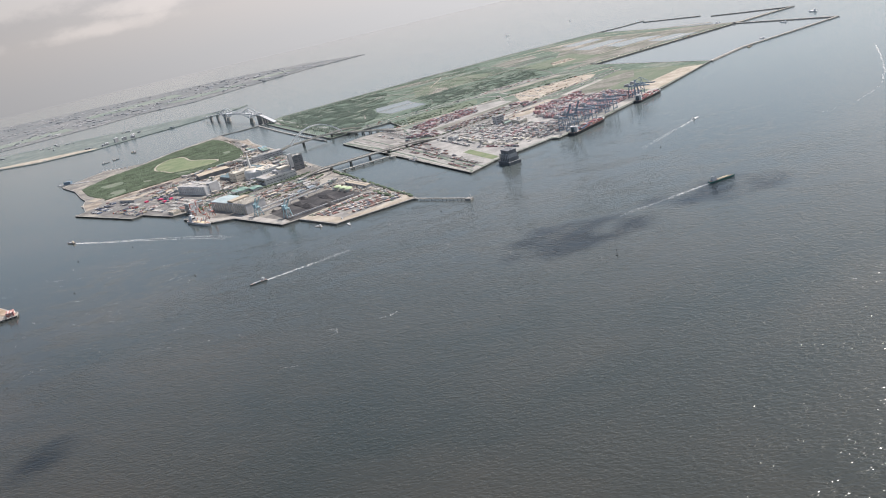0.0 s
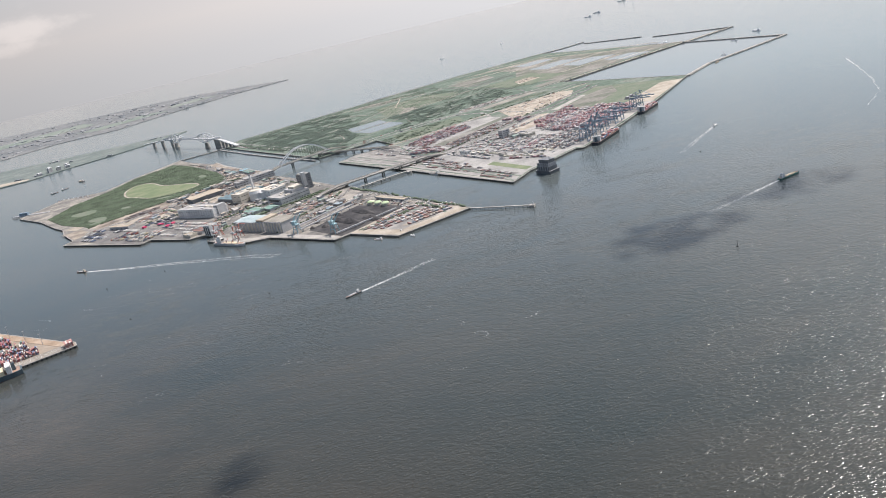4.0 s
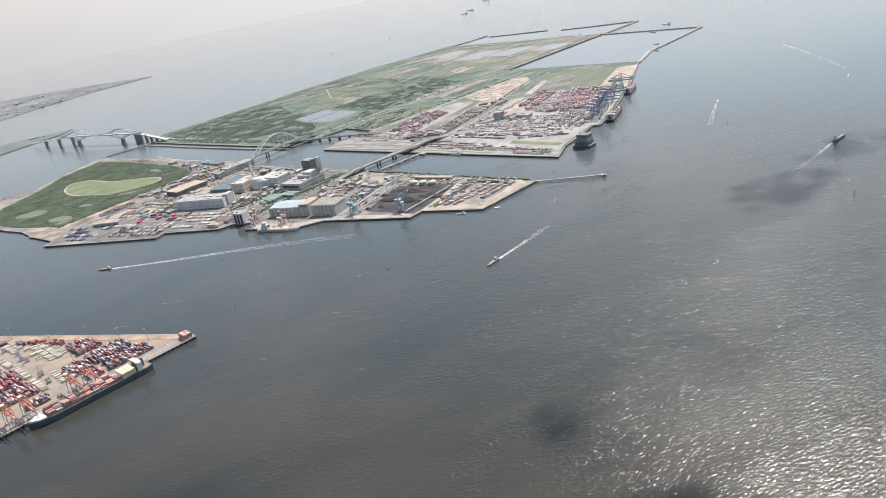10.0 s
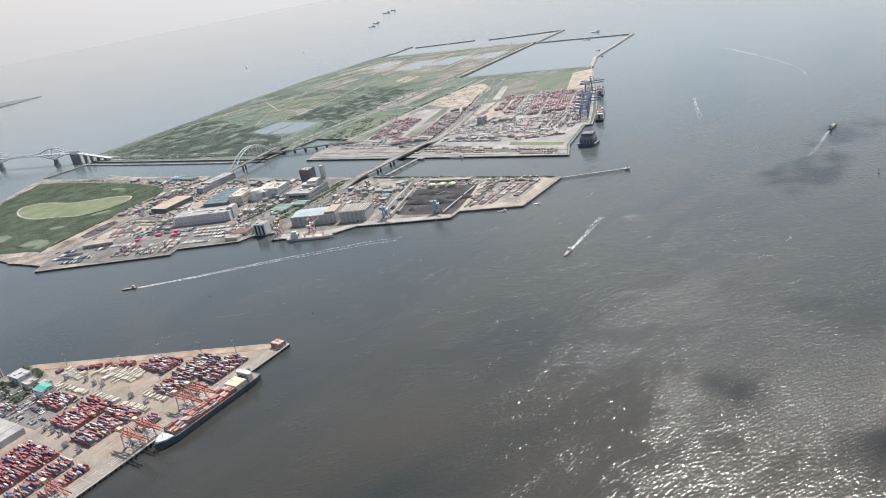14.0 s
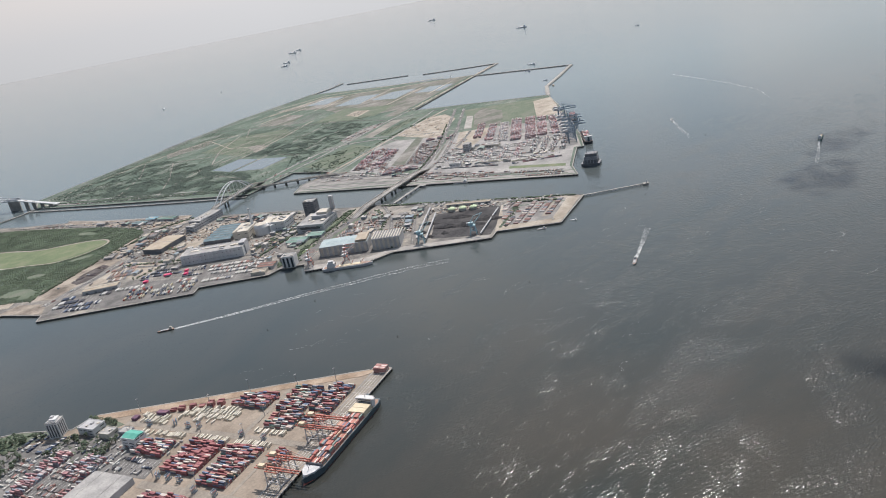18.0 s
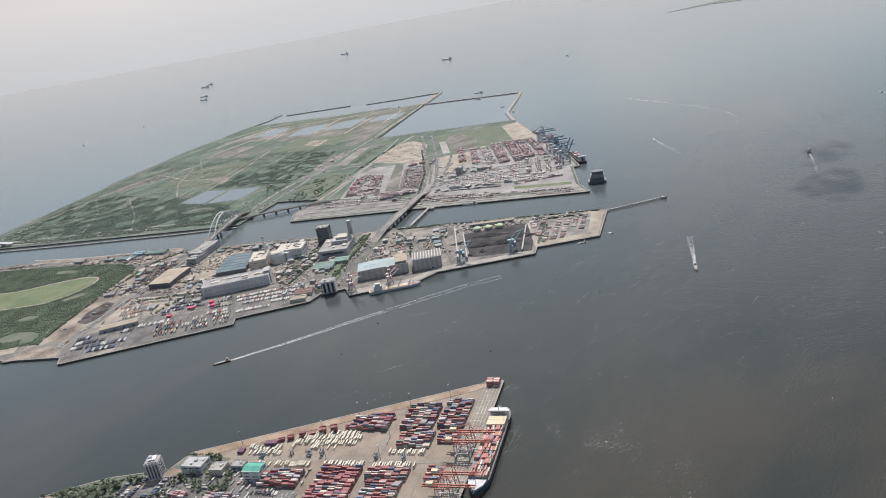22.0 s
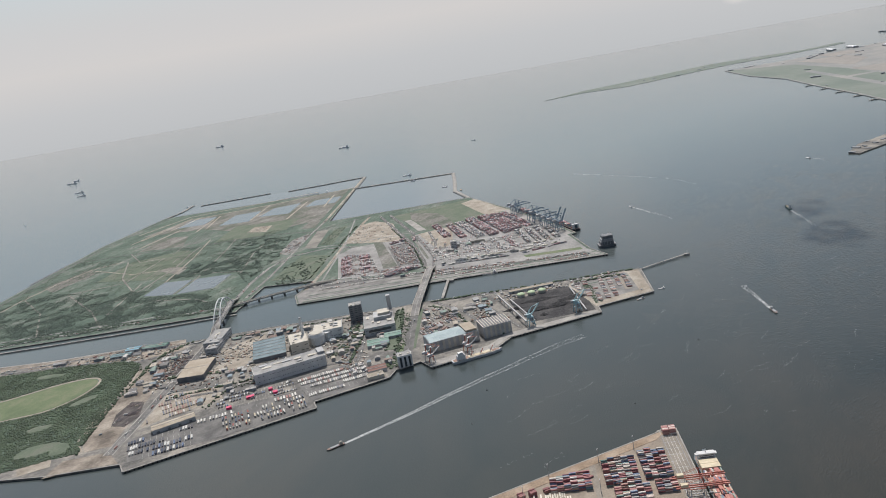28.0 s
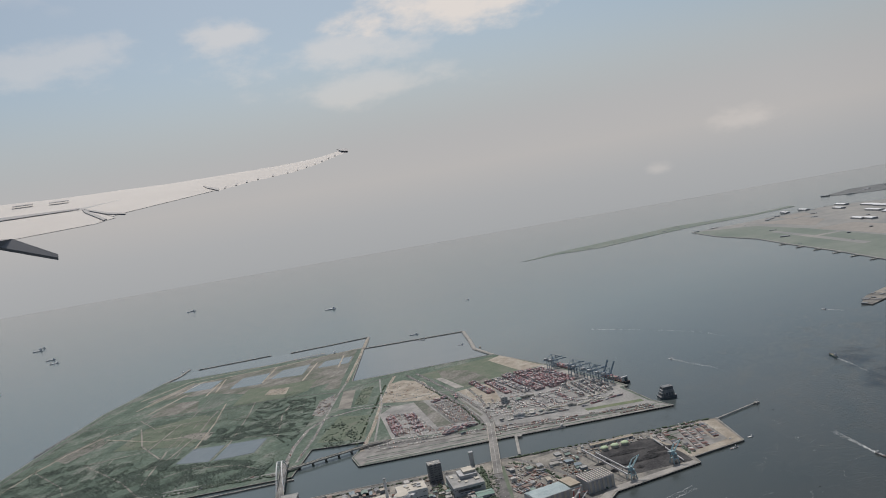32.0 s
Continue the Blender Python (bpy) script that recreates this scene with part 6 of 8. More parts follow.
# lorries with trailers
def lorry():
    t = thing("lorry", "articulated lorry with a box trailer, parked", "lorry", "parked lorries", at=pose(-420, 915, G0 + 0.08))
    part("trailer", Shape().box(-0.5, 0, 0.36, 3.2, 0.76, 0.85), TRAIL, t)
    part("chassis", Shape().box(-0.3, 0, 0.2, 3.8, 0.4, 0.16), RUBBER, t)
    part("cab", Shape().box(1.55, 0, 0.2, 0.66, 0.74, 0.85, taper=0.94), CAB, t)
    part("windscreen", Shape().box(1.87, 0, 0.6, 0.06, 0.62, 0.3), GLASS, t)
    for x in (-1.7, -1.3, 1.0, 1.6):
        for s in (-1, 1):
            part("wheel", Shape().box(x, s * 0.32, 0, 0.32, 0.14, 0.32), RUBBER, t)
    return t


first = lorry()
first.scale = (1.45, 1.45, 1.45)
spots = []
rng = random.Random(11)
ya = local(-381, 828, 134.5, -1)      # yard on the inner island's oblique quay: u west along the quay, v inland
for v in (10, 19, 28):
    for k in range(28):
        if rng.random() < 0.66:
            spots.append((*ya(5 + 2.5 * k, v + rng.uniform(-0.5, 0.5)), 134.5 + 90 + rng.uniform(-4, 4)))
for n, (x, y, t) in enumerate(spots):
    if n == 0:
        first.matrix_basis = pose(x, y, G0 + 0.12, 0, 0, t) @ Matrix.Diagonal((1.45, 1.45, 1.45, 1))
    else:
        copy_thing(first, pose(x, y, G0 + 0.12, 0, 0, t))


def parked(area, label, count, seed, turn, material, size=(1.5, 4.0), wide=0.8, tall=(0.5, 1.2), pitch=(1.25, 7.0), name="parked_vehicles", full=0.7, category="vehicles", bays_drawn=True):
    """Vehicles or boxes side by side in straight rows, in runs with gaps, inside an area."""
    rng = random.Random(seed)
    cx, cy = sum(p[0] for p in area) / len(area), sum(p[1] for p in area) / len(area)
    at = local(cx, cy, turn)
    rows = []
    for j in range(-40, 41):
        run, here, long_ = 0, False, size[1]
        for i in range(-110, 111):
            if run <= 0:
                here, run, long_ = rng.random() < full, rng.randint(3, 11), rng.uniform(*size)
            run -= 1
            x, y = at(i * pitch[0], j * pitch[1])
            if here and inside(x, y, area) and rng.random() < 0.92 and len(rows) < count:
                rows.append((x, y, G0 + 0.15, radians(turn + 90 + rng.uniform(-1.5, 1.5)), long_, wide, rng.uniform(*tall)))
    many(name, CUBE, rows, material, label, category)
    if not bays_drawn:
        return
    bays = Shape()
    for j in range(-40, 41):
        for i in range(-110, 111, 2):
            x, y = at((i + 0.5) * pitch[0], j * pitch[1])
            if inside(x, y, area):
                bays.box(x, y, G0 + 0.1, 0.12, size[1], 0.07, turn)
    tagged(single("bay_lines", bays, LINE, "faded white parking bay lines", "road marking"), kind="stuff")


parked([(-476, 932), (-446, 895), (-420, 921), (-444, 950), (-456, 958)], "dark trailers and lorries in a quay yard", 90, 1, 134, TRUCKS_DARK, (4.6, 6.4), 1.4, (0.7, 1.4), pitch=(2.2, 10.0), full=0.5)
parked([(-418, 920), (-398, 912), (-356, 862), (-364, 858), (-412, 902)], "white lorries and vans parked in rows", 60, 2, 134, CARS, (4.4, 6.0), 1.4, (0.7, 1.3), pitch=(2.4, 9.5), full=0.6)
parked([(-366, 842), (-322, 800), (-297, 838), (-333, 882), (-350, 862)], "pale lorries parked in long rows", 170, 3, 134, CARS, (4.4, 5.6), 1.1, (0.6, 1.1), pitch=(1.7, 9.0), full=0.78)
parked([(-428, 966), (-378, 932), (-362, 952), (-384, 998)], "rust-coloured trailers in a sandy lot", 110, 4, 140, TRUCKS_RUST, (5.0, 7.5), 1.15, (0.5, 1.2), pitch=(2.3, 9.5), full=0.62, bays_drawn=False)
parked([(-398, 914), (-352, 866), (-336, 886), (-368, 928), (-388, 926)], "mixed trailers below a warehouse", 110, 5, 134, TRUCKS_DARK, (2, 4.2), pitch=(1.25, 6.6), full=0.55)
parked([(-146, 662), (-114, 634), (-66, 658), (-70, 676), (-92, 704), (-104, 702)], "trailers and cars parked in rows at the island's tip", 260, 6, 24, TRUCKS_RUST, (3.6, 5.4), 1.1, (0.6, 1.3), pitch=(1.6, 8.0), full=0.78, bays_drawn=False)
parked([(-104, 702), (-62, 668), (-58, 660), (-56, 668), (-90, 712), (-130, 796), (-136, 794)], "vehicles parked along the channel road", 150, 7, 24, CARS, (1.2, 3.6), pitch=(1.25, 6.6), full=0.55)
parked([(-76, 884), (-4, 706), (10, 722), (-46, 890)], "trailers parked along the outer quay", 600, 8, 115, TRUCKS_RUST, (2, 4), pitch=(1.3, 6.6), full=0.6, bays_drawn=False)
parked([(-150, 1016), (-132, 1032), (-84, 1040), (-46, 930), (-66, 890)], "cars and lorries along the quay road", 160, 9, 115, CARS, (1.6, 4.0), pitch=(1.5, 8.0), full=0.4, bays_drawn=False)
parked([(-25, 951), (-17, 926), (80, 999), (58, 1016)], "dark trailers in depot rows", 330, 10, -65, TRUCKS_RUST, (2, 4), pitch=(1.25, 6.0), full=0.7)
parked([(-232, 812), (-172, 838), (-160, 812), (-205, 785), (-238, 800)], "trailers in a works yard", 110, 11, -40, TRUCKS_RUST, (3.6, 6), 1.0, pitch=(1.9, 8.0), full=0.6, bays_drawn=False)
parked([(-30, 900), (20, 800), (60, 780), (30, 850), (60, 915), (40, 940)], "vehicles and boxes in the port", 420, 12, 115, CARS, (1.6, 4), pitch=(1.4, 5.0), full=0.6)

parked([(-72, 1010), (-60, 960), (-30, 926), (-30, 950), (-44, 972), (26, 1030), (24, 1070)], "cars and trailers round the depot stacks", 420, 13, 115, TRUCKS_RUST, (1.4, 4), pitch=(1.35, 5.2), full=0.55)
parked([(20, 910), (60, 916), (116, 1000), (96, 1000)], "vehicles in a pale yard of the port", 60, 14, 25, CARS, (1.4, 4), pitch=(1.35, 6.2), full=0.3)
parked([(-20, 890), (60, 770), (86, 772), (200, 900), (150, 945)], "trailers between the port's container blocks", 520, 15, 115, CONT_MIX, (2.4, 4), pitch=(1.5, 8.0), full=0.35)
for n, (u0, u1, v0, v1, t, m) in enumerate(((92, 128, 118, 136, 0, CARS), (126, 180, 132, 158, 90, TRUCKS_RUST), (180, 300, 140, 168, 90, CARS), (160, 300, 174, 204, 0, TRUCKS_RUST), (128, 160, 176, 196, 90, CARS), (104, 124, 176, 206, 0, TRUCKS_DARK), (112, 129, 92, 120, 90, TRUCKS_DARK))):
    parked([cq(u0, v0), cq(u1, v0), cq(u1, v1), cq(u0, v1)], "cars and trailers crowded behind the terminal", 170, 80 + n, TURN_C + t, m, (1.2, 3.6), pitch=(1.3, 4.6), full=0.62)
parked([(-435, 998), (-418, 1012), (-396, 1018), (-395, 1007), (-417, 989), (-433, 987)], "dark steel stock laid out in a rail yard", 60, 17, -64, RAILSTOCK, (4, 7), 1.0, (0.3, 0.8), pitch=(1.7, 9.0), full=0.7, bays_drawn=False, name="steel_stock", category="stored goods")
parked([(-347, 1033), (-322, 1050), (-302, 1046), (-300, 1037), (-316, 1030), (-342, 1022)], "dark steel stock beside the bridge road", 50, 18, -64, RAILSTOCK, (4, 7), 1.0, (0.3, 0.8), pitch=(1.7, 9.0), full=0.7, bays_drawn=False, name="steel_stock", category="stored goods")
# outer island's port: stacks of containers


def port_stack(area, label, seed, material, full=0.8, turn=115, levels=(1, 5), pitch=(0.95, 4.3), gap=5):
    rng = random.Random(seed)
    cx, cy = sum(p[0] for p in area) / len(area), sum(p[1] for p in area) / len(area)
    at = local(cx, cy, turn)
    rows = []
    for i in range(-110, 111):
        if i % 14 > 14 - gap:
            continue
        for j in range(-28, 29):
            x, y = at(i * pitch[0], j * pitch[1])
            if not inside(x, y, area) or rng.random() > full:
                continue
            for k in range(rng.randint(*levels)):
                rows.append((x, y, G0 + 0.15 + CH * k, radians(turn + 90), CL, CW, CH - 0.02))
    many("port_containers", CUBE, rows, material, label, "containers")


def port_band(a, b, width, label, seed, material, levels=(1, 4), full=0.85, name="port_containers"):
    """One long block of stacked containers lying along the line from a to b."""
    rng = random.Random(seed)
    a, b = Vector(a), Vector(b)
    way = (b - a).normalized()
    side = Vector((-way.y, way.x))
    nl, nw = int((b - a).length / (CL + 0.25)), max(1, int(width / 0.9))
    rows = []
    for i in range(nl):
        if rng.random() < 0.07:
            continue
        base = rng.randint(*levels)
        for j in range(nw):
            if rng.random() > full:
                continue
            p = a + way * (i + 0.5) * (CL + 0.25) + side * (j - nw / 2 + 0.5) * 0.9
            for k in range(max(1, min(levels[1], base + rng.randint(-1, 1)))):
                rows.append((p.x, p.y, G0 + 0.15 + CH * k, math.atan2(way.y, way.x), CL, CW, CH - 0.02))
    many(name, CUBE, rows, material, label, "containers")


for k, (a, b, w, m, lv) in enumerate((((156, 994), (95, 943), 8, CONT_PORT, (2, 4)), ((154, 969), (89, 915), 8, CONT_PORT, (1, 4)), ((170, 962), (88, 888), 9, CONT_MIX, (1, 3)), ((184, 951), (97, 873), 10, CONT_PORT, (2, 5)),
                                      ((196, 936), (106, 855), 10, CONT_PORT, (2, 5)), ((207, 924), (120, 847), 9, CONT_PORT, (2, 5)), ((210, 908), (134, 836), 7, CONT_PORT, (1, 4)))):
    port_band(a, b, w * 1.45, "long block of stacked red and pale containers on the outer port", 20 + k, m, lv)
for k, (a, b, w) in enumerate((((114, 848), (54, 806), 8), ((120, 837), (60, 796), 8), ((126, 826), (66, 786), 8), ((126, 812), (74, 776), 8))):
    port_band(a, b, w, "block of dark and white containers on the outer port", 40 + k, CONT_MIX, (1, 4), 0.7)
for k, (a, b, w) in enumerate((((80, 870), (30, 834), 9), ((88, 857), (38, 818), 8), ((74, 886), (20, 850), 7), ((62, 900), (14, 868), 7))):
    port_band(a, b, w, "low stacks of pale and reddish containers on the outer port", 50 + k, CONT_MIX if k != 1 else CONT_PORT, (1, 2), 0.55)
for k, (a, b, w, m) in enumerate((((-30, 890), (4, 813), 2.8, CONT_MIX), ((-13, 876), (12, 820), 2.8, CONT_MIX), ((12, 800), (53, 758), 2.8, CONT_PORT), ((50, 800), (76, 768), 3.6, CONT_PALE), ((18, 806), (58, 764), 1.9, CONT_PALE), ((-4, 868), (20, 818), 1.9, CONT_PALE))):
    port_band(a, b, w, "row of boxes and trailers along the port road", 60 + k, m, (1, 2), 0.8)
for k, (a, b, w) in enumerate((((-60, 1010), (12, 1058), 15), ((-52, 986), (24, 1036), 14), ((-66, 950), (-30, 920), 13))):
    port_band(a, b, w, "haze-paled red containers stacked in the depot", 70 + k, CONT_PORT, (1, 4), 0.72)
for k, (a, b, w) in enumerate((((90, 1008), (66, 1024), 9), ((100, 1000), (80, 988), 6))):
    port_band(a, b, w, "small stack of red and blue containers in the depot", 75 + k, CONT_PORT, (1, 3), 0.7)
# magenta boxes on the inner island's yard
for x, y, t, n in ((-360, 884, 44, 5), (-372, 902, 134, 8), (-392, 908, 134, 5), (-356, 893, 134, 4)):
    mg = thing("magenta_containers", "block of bright magenta containers", "containers", "magenta blocks", at=pose(x, y, G0 + 0.1, 0, 0, t))
    for k in range(n):
        for lv in range(2):
            part("container", Shape().box((k - n / 2) * 0.86, 0, lv * CH, 0.82, CL, CH - 0.02), CONT_PINK, mg)


# ---------------------------------------------------------------- cranes
def quay_crane(x, y, turn, size=1.0, paint=STEELBLUE, label="blue ship-to-shore gantry crane on the quay", raised=False, house=GREYWALL, legs=None, gauge=8.4, reach=14.0, group="quay cranes"):
    """A container crane: its boom points along its own -y, out over the water."""
    c = thing("quay_crane", label, "crane", group, at=pose(x, y, G0 + 0.15, 0, 0, turn))
    g, k, top = gauge / 2, 3.2 * size, 11.5 * size
    legs = legs or paint
    for a in (-1, 1):
        for b in (-1, 1):
            part("leg", Shape().beam((a * k, b * g, 0.6), (a * k * 0.8, b * g * 0.92, top), 0.55 * size), legs, c)
            part("bogie", Shape().box(a * k, b * g, 0, 2.0 * size, 0.7, 0.7), STEELGREY, c)
        part("portal_beam", Shape().beam((a * k * 0.93, -g, 4.2 * size), (a * k * 0.93, g, 4.2 * size), 0.5 * size), legs, c)
        part("top_beam", Shape().beam((a * k * 0.8, -g, top), (a * k * 0.8, g, top), 0.5 * size), paint, c)
        part("brace", Shape().beam((a * k * 0.93, -g, 4.4 * size), (a * k * 0.82, g, top - 0.6), 0.3 * size), legs, c)
    for b in (-1, 1):
        part("sill_beam", Shape().beam((-k, b * g, 0.9), (k, b * g, 0.9), 0.6 * size), legs, c)
        part("cross_beam", Shape().beam((-k * 0.8, b * g * 0.92, top - 0.5), (k * 0.8, b * g * 0.92, top - 0.5), 0.5 * size), paint, c)
    zb = top + 0.6
    for a in (-1, 1):
        part("girder", Shape().beam((a * 0.9, g + 7, zb), (a * 0.9, -g, zb), 0.45, 0.8 * size), paint, c)
        tipp = (a * 0.9, -g - reach, zb) if not raised else (a * 0.9, -g - reach * 0.45, zb + reach * 0.85)
        part("boom", Shape().beam((a * 0.9, -g, zb), tipp, 0.45, 0.8 * size), paint, c)
    n = 6
    for i in range(n):
        f = (i + 0.5) / n
        yy = (g + 7) * (1 - f) + (-g - reach) * f
        if not raised or yy > -g:
            part("boom_tie", Shape().box(0, yy, zb - 0.2, 1.8, 0.25, 0.3), paint, c)
    apex = zb + 6.0 * size
    for a in (-1, 1):
        part("a_frame", Shape().beam((a * 2.2, -g * 0.9, zb), (a * 0.5, -g * 0.7, apex), 0.4 * size), paint, c)
        part("back_stay", Shape().beam((a * 0.5, -g * 0.7, apex), (a * 0.9, g + 5, zb + 0.4), 0.2 * size), paint, c)
        if not raised:
            part("fore_stay", Shape().beam((a * 0.5, -g * 0.7, apex), (a * 0.9, -g - reach * 0.75, zb + 0.4), 0.2 * size), paint, c)
    part("machine_house", Shape().box(0, g + 2.5, zb + 0.3, 2.8 * size, 4.6 * size, 2.0 * size), house, c, "boxy machine house")
    part("operator_cab", Shape().box(0.9, -g * 0.3, zb - 1.6, 0.8, 1.0, 0.9), GREYWALL, c)
    part("spreader", Shape().box(0, -g - 3, zb - 5, 0.7, 2.6, 0.3), STEELGREY, c)
    return c


for u in (70, 79.5, 107, 117, 162):
    x, y = cq(u, 6.4)
    quay_crane(x, y, TURN_C + 180, 0.8, STEELRED, "red and white ship-to-shore crane with a cream house", False, HATCH, CRANEWHITE, 8.4, 13.0, "red quay cranes")
for k, (u, r) in enumerate(((0.17, False), (0.23, False), (0.46, False), (0.54, False), (0.66, False), (0.73, False), (0.82, True), (0.89, True))):
    p = Vector((92, 762)).lerp(Vector((236, 906)), 1 - u)
    quay_crane(p.x - 5.0, p.y + 5.0, 45, 1.15, STEELBLUE, "dark blue ship-to-shore gantry crane on the outer quay", r, GREYWALL, None, 9, 16, "blue quay cranes")


def unloader(x, y, turn, label):
    """A coal unloader: a portal with a raised, latticed jib."""
    c = thing("ship_unloader", label, "crane", "coal unloaders", at=pose(x, y, G0 + 0.1, 0, 0, turn))
    for a in (-1, 1):
        for b in (-1, 1):
            part("leg", Shape().beam((a * 3, b * 3, 0), (a * 1.8, b * 1.8, 8), 0.7), STEELPALE, c)
        part("portal_beam", Shape().beam((a * 2.4, -2.6, 4), (a * 2.4, 2.6, 4), 0.6), STEELPALE, c)
    part("deck", Shape().box(0, 0, 8, 5, 5, 0.6), STEELPALE, c)
    part("house", Shape().box(0, 1.5, 8.6, 3.4, 4.2, 2.8), STEELPALE, c)
    part("hopper", Shape().box(0, -1, 4.4, 2.6, 2.6, 3), STEELGREY, c)
    for a in (-0.8, 0.8):
        part("jib", Shape().beam((a, -1, 10), (a * 0.4, -10, 19), 0.5), STEELPALE, c)
        part("jib", Shape().beam((a, 2, 11), (a * 0.4, -2, 17), 0.45), STEELPALE, c)
        part("stay", Shape().beam((a * 0.4, -2, 17), (a * 0.4, -10, 19), 0.25), STEELPALE, c)
    for k in range(6):
        f = k / 6
        part("lattice", Shape().beam((0.8 - 0.4 * f, -1 - 9 * f, 10 + 9 * f), (-0.8 + 0.4 * f, -2.5 - 9 * f, 11.5 + 9 * f), 0.22), STEELPALE, c)
    part("counterweight", Shape().box(0, 4.4, 9.2, 2.6, 1.8, 2.2), STEELGREY, c)


unloader(-206, 709, 45, "pale blue coal unloader with a raised jib")
unloader(-171, 676, 45, "pale blue coal unloader with a raised jib at the coal quay")


def jib_crane(x, y, turn, label):
    c = thing("jib_crane", label, "crane", "red jib cranes", at=pose(x, y, G0 + 0.1, 0, 0, turn))
    for a in (-1, 1):
        for b in (-1, 1):
            part("leg", Shape().beam((a * 2.2, b * 2.2, 0), (a * 1.2, b * 1.2, 5.5), 0.5), STEELRED if a > 0 else WHITE, c)
    part("deck", Shape().box(0, 0, 5.5, 3.6, 3.6, 0.5), STEELRED, c)
    part("house", Shape().box(0, 1, 6, 2.4, 3.4, 2.2), WHITE, c)
    part("mast", Shape().beam((0, 0.4, 8), (0, -0.4, 14), 0.7), STEELRED, c)
    for a in (-0.5, 0.5):
        part("jib", Shape().beam((a, -0.8, 7.5), (a * 0.3, -9, 13), 0.35), WHITE, c)
        part("stay", Shape().beam((a * 0.3, -0.4, 14), (a * 0.3, -9, 13), 0.2), STEELRED, c)
    part("crown", Shape().box(0, -0.2, 13.8, 1.6, 2.2, 0.6), WHITE, c)
    part("counterweight", Shape().box(0, 3.2, 6.2, 1.8, 1.2, 1.6), STEELGREY, c)


jib_crane(-290, 768, 50, "red and white jib crane on the cement quay")
jib_crane(-286, 775, 30, "red and white jib crane beside a silo")
jib_crane(-268, 742, 50, "red and white jib crane over a cargo ship")
jib_crane(-263, 748, 60, "red and white jib crane by the silo wall")


# ---------------------------------------------------------------- ships
def hull_shape(length, beam, z0, z1, flare=1.0, bow=0.16, stern=0.1):
    """A hull from below the water to the deck, bow at +x."""
    out = []
    for f, z in ((0.82, z0), (0.97, (z0 + z1) / 2), (flare, z1)):
        l, b = length / 2, beam / 2 * f
        tipx = l * (0.93 + 0.07 * (f - 0.82) / max(0.01, flare - 0.82))
        ring = [(-l, -b * 0.8), (-l * (1 - stern), -b), (l * (1 - 2 * bow), -b), (l * (1 - bow * 0.9), -b * 0.62), (tipx, 0), (l * (1 - bow * 0.9), b * 0.62), (l * (1 - 2 * bow), b), (-l * (1 - stern), b), (-l, b * 0.8)]
        out.append([(x, y, z) for x, y in ring])
    n = len(out[0])
    verts = [p for r in out for p in r]
    faces = [(a * n + i, a * n + (i + 1) % n, a * n + n + (i + 1) % n, a * n + n + i) for a in range(2) for i in range(n)]
    return Shape().add(verts, faces + [tuple(range(n))[::-1], tuple(range(2 * n, 3 * n))])


SHIP_BOX = mat("ship_container_paint", [(0.40, 0.17, 0.14), (0.36, 0.14, 0.12), (0.44, 0.22, 0.18), (0.44, 0.19, 0.15), (0.56, 0.53, 0.49), (0.15, 0.18, 0.25), (0.40, 0.16, 0.14), (0.24, 0.30, 0.27), (0.48, 0.36, 0.27), (0.38, 0.15, 0.13)], 0.3, 0.6, vary="object", spread=0.12)


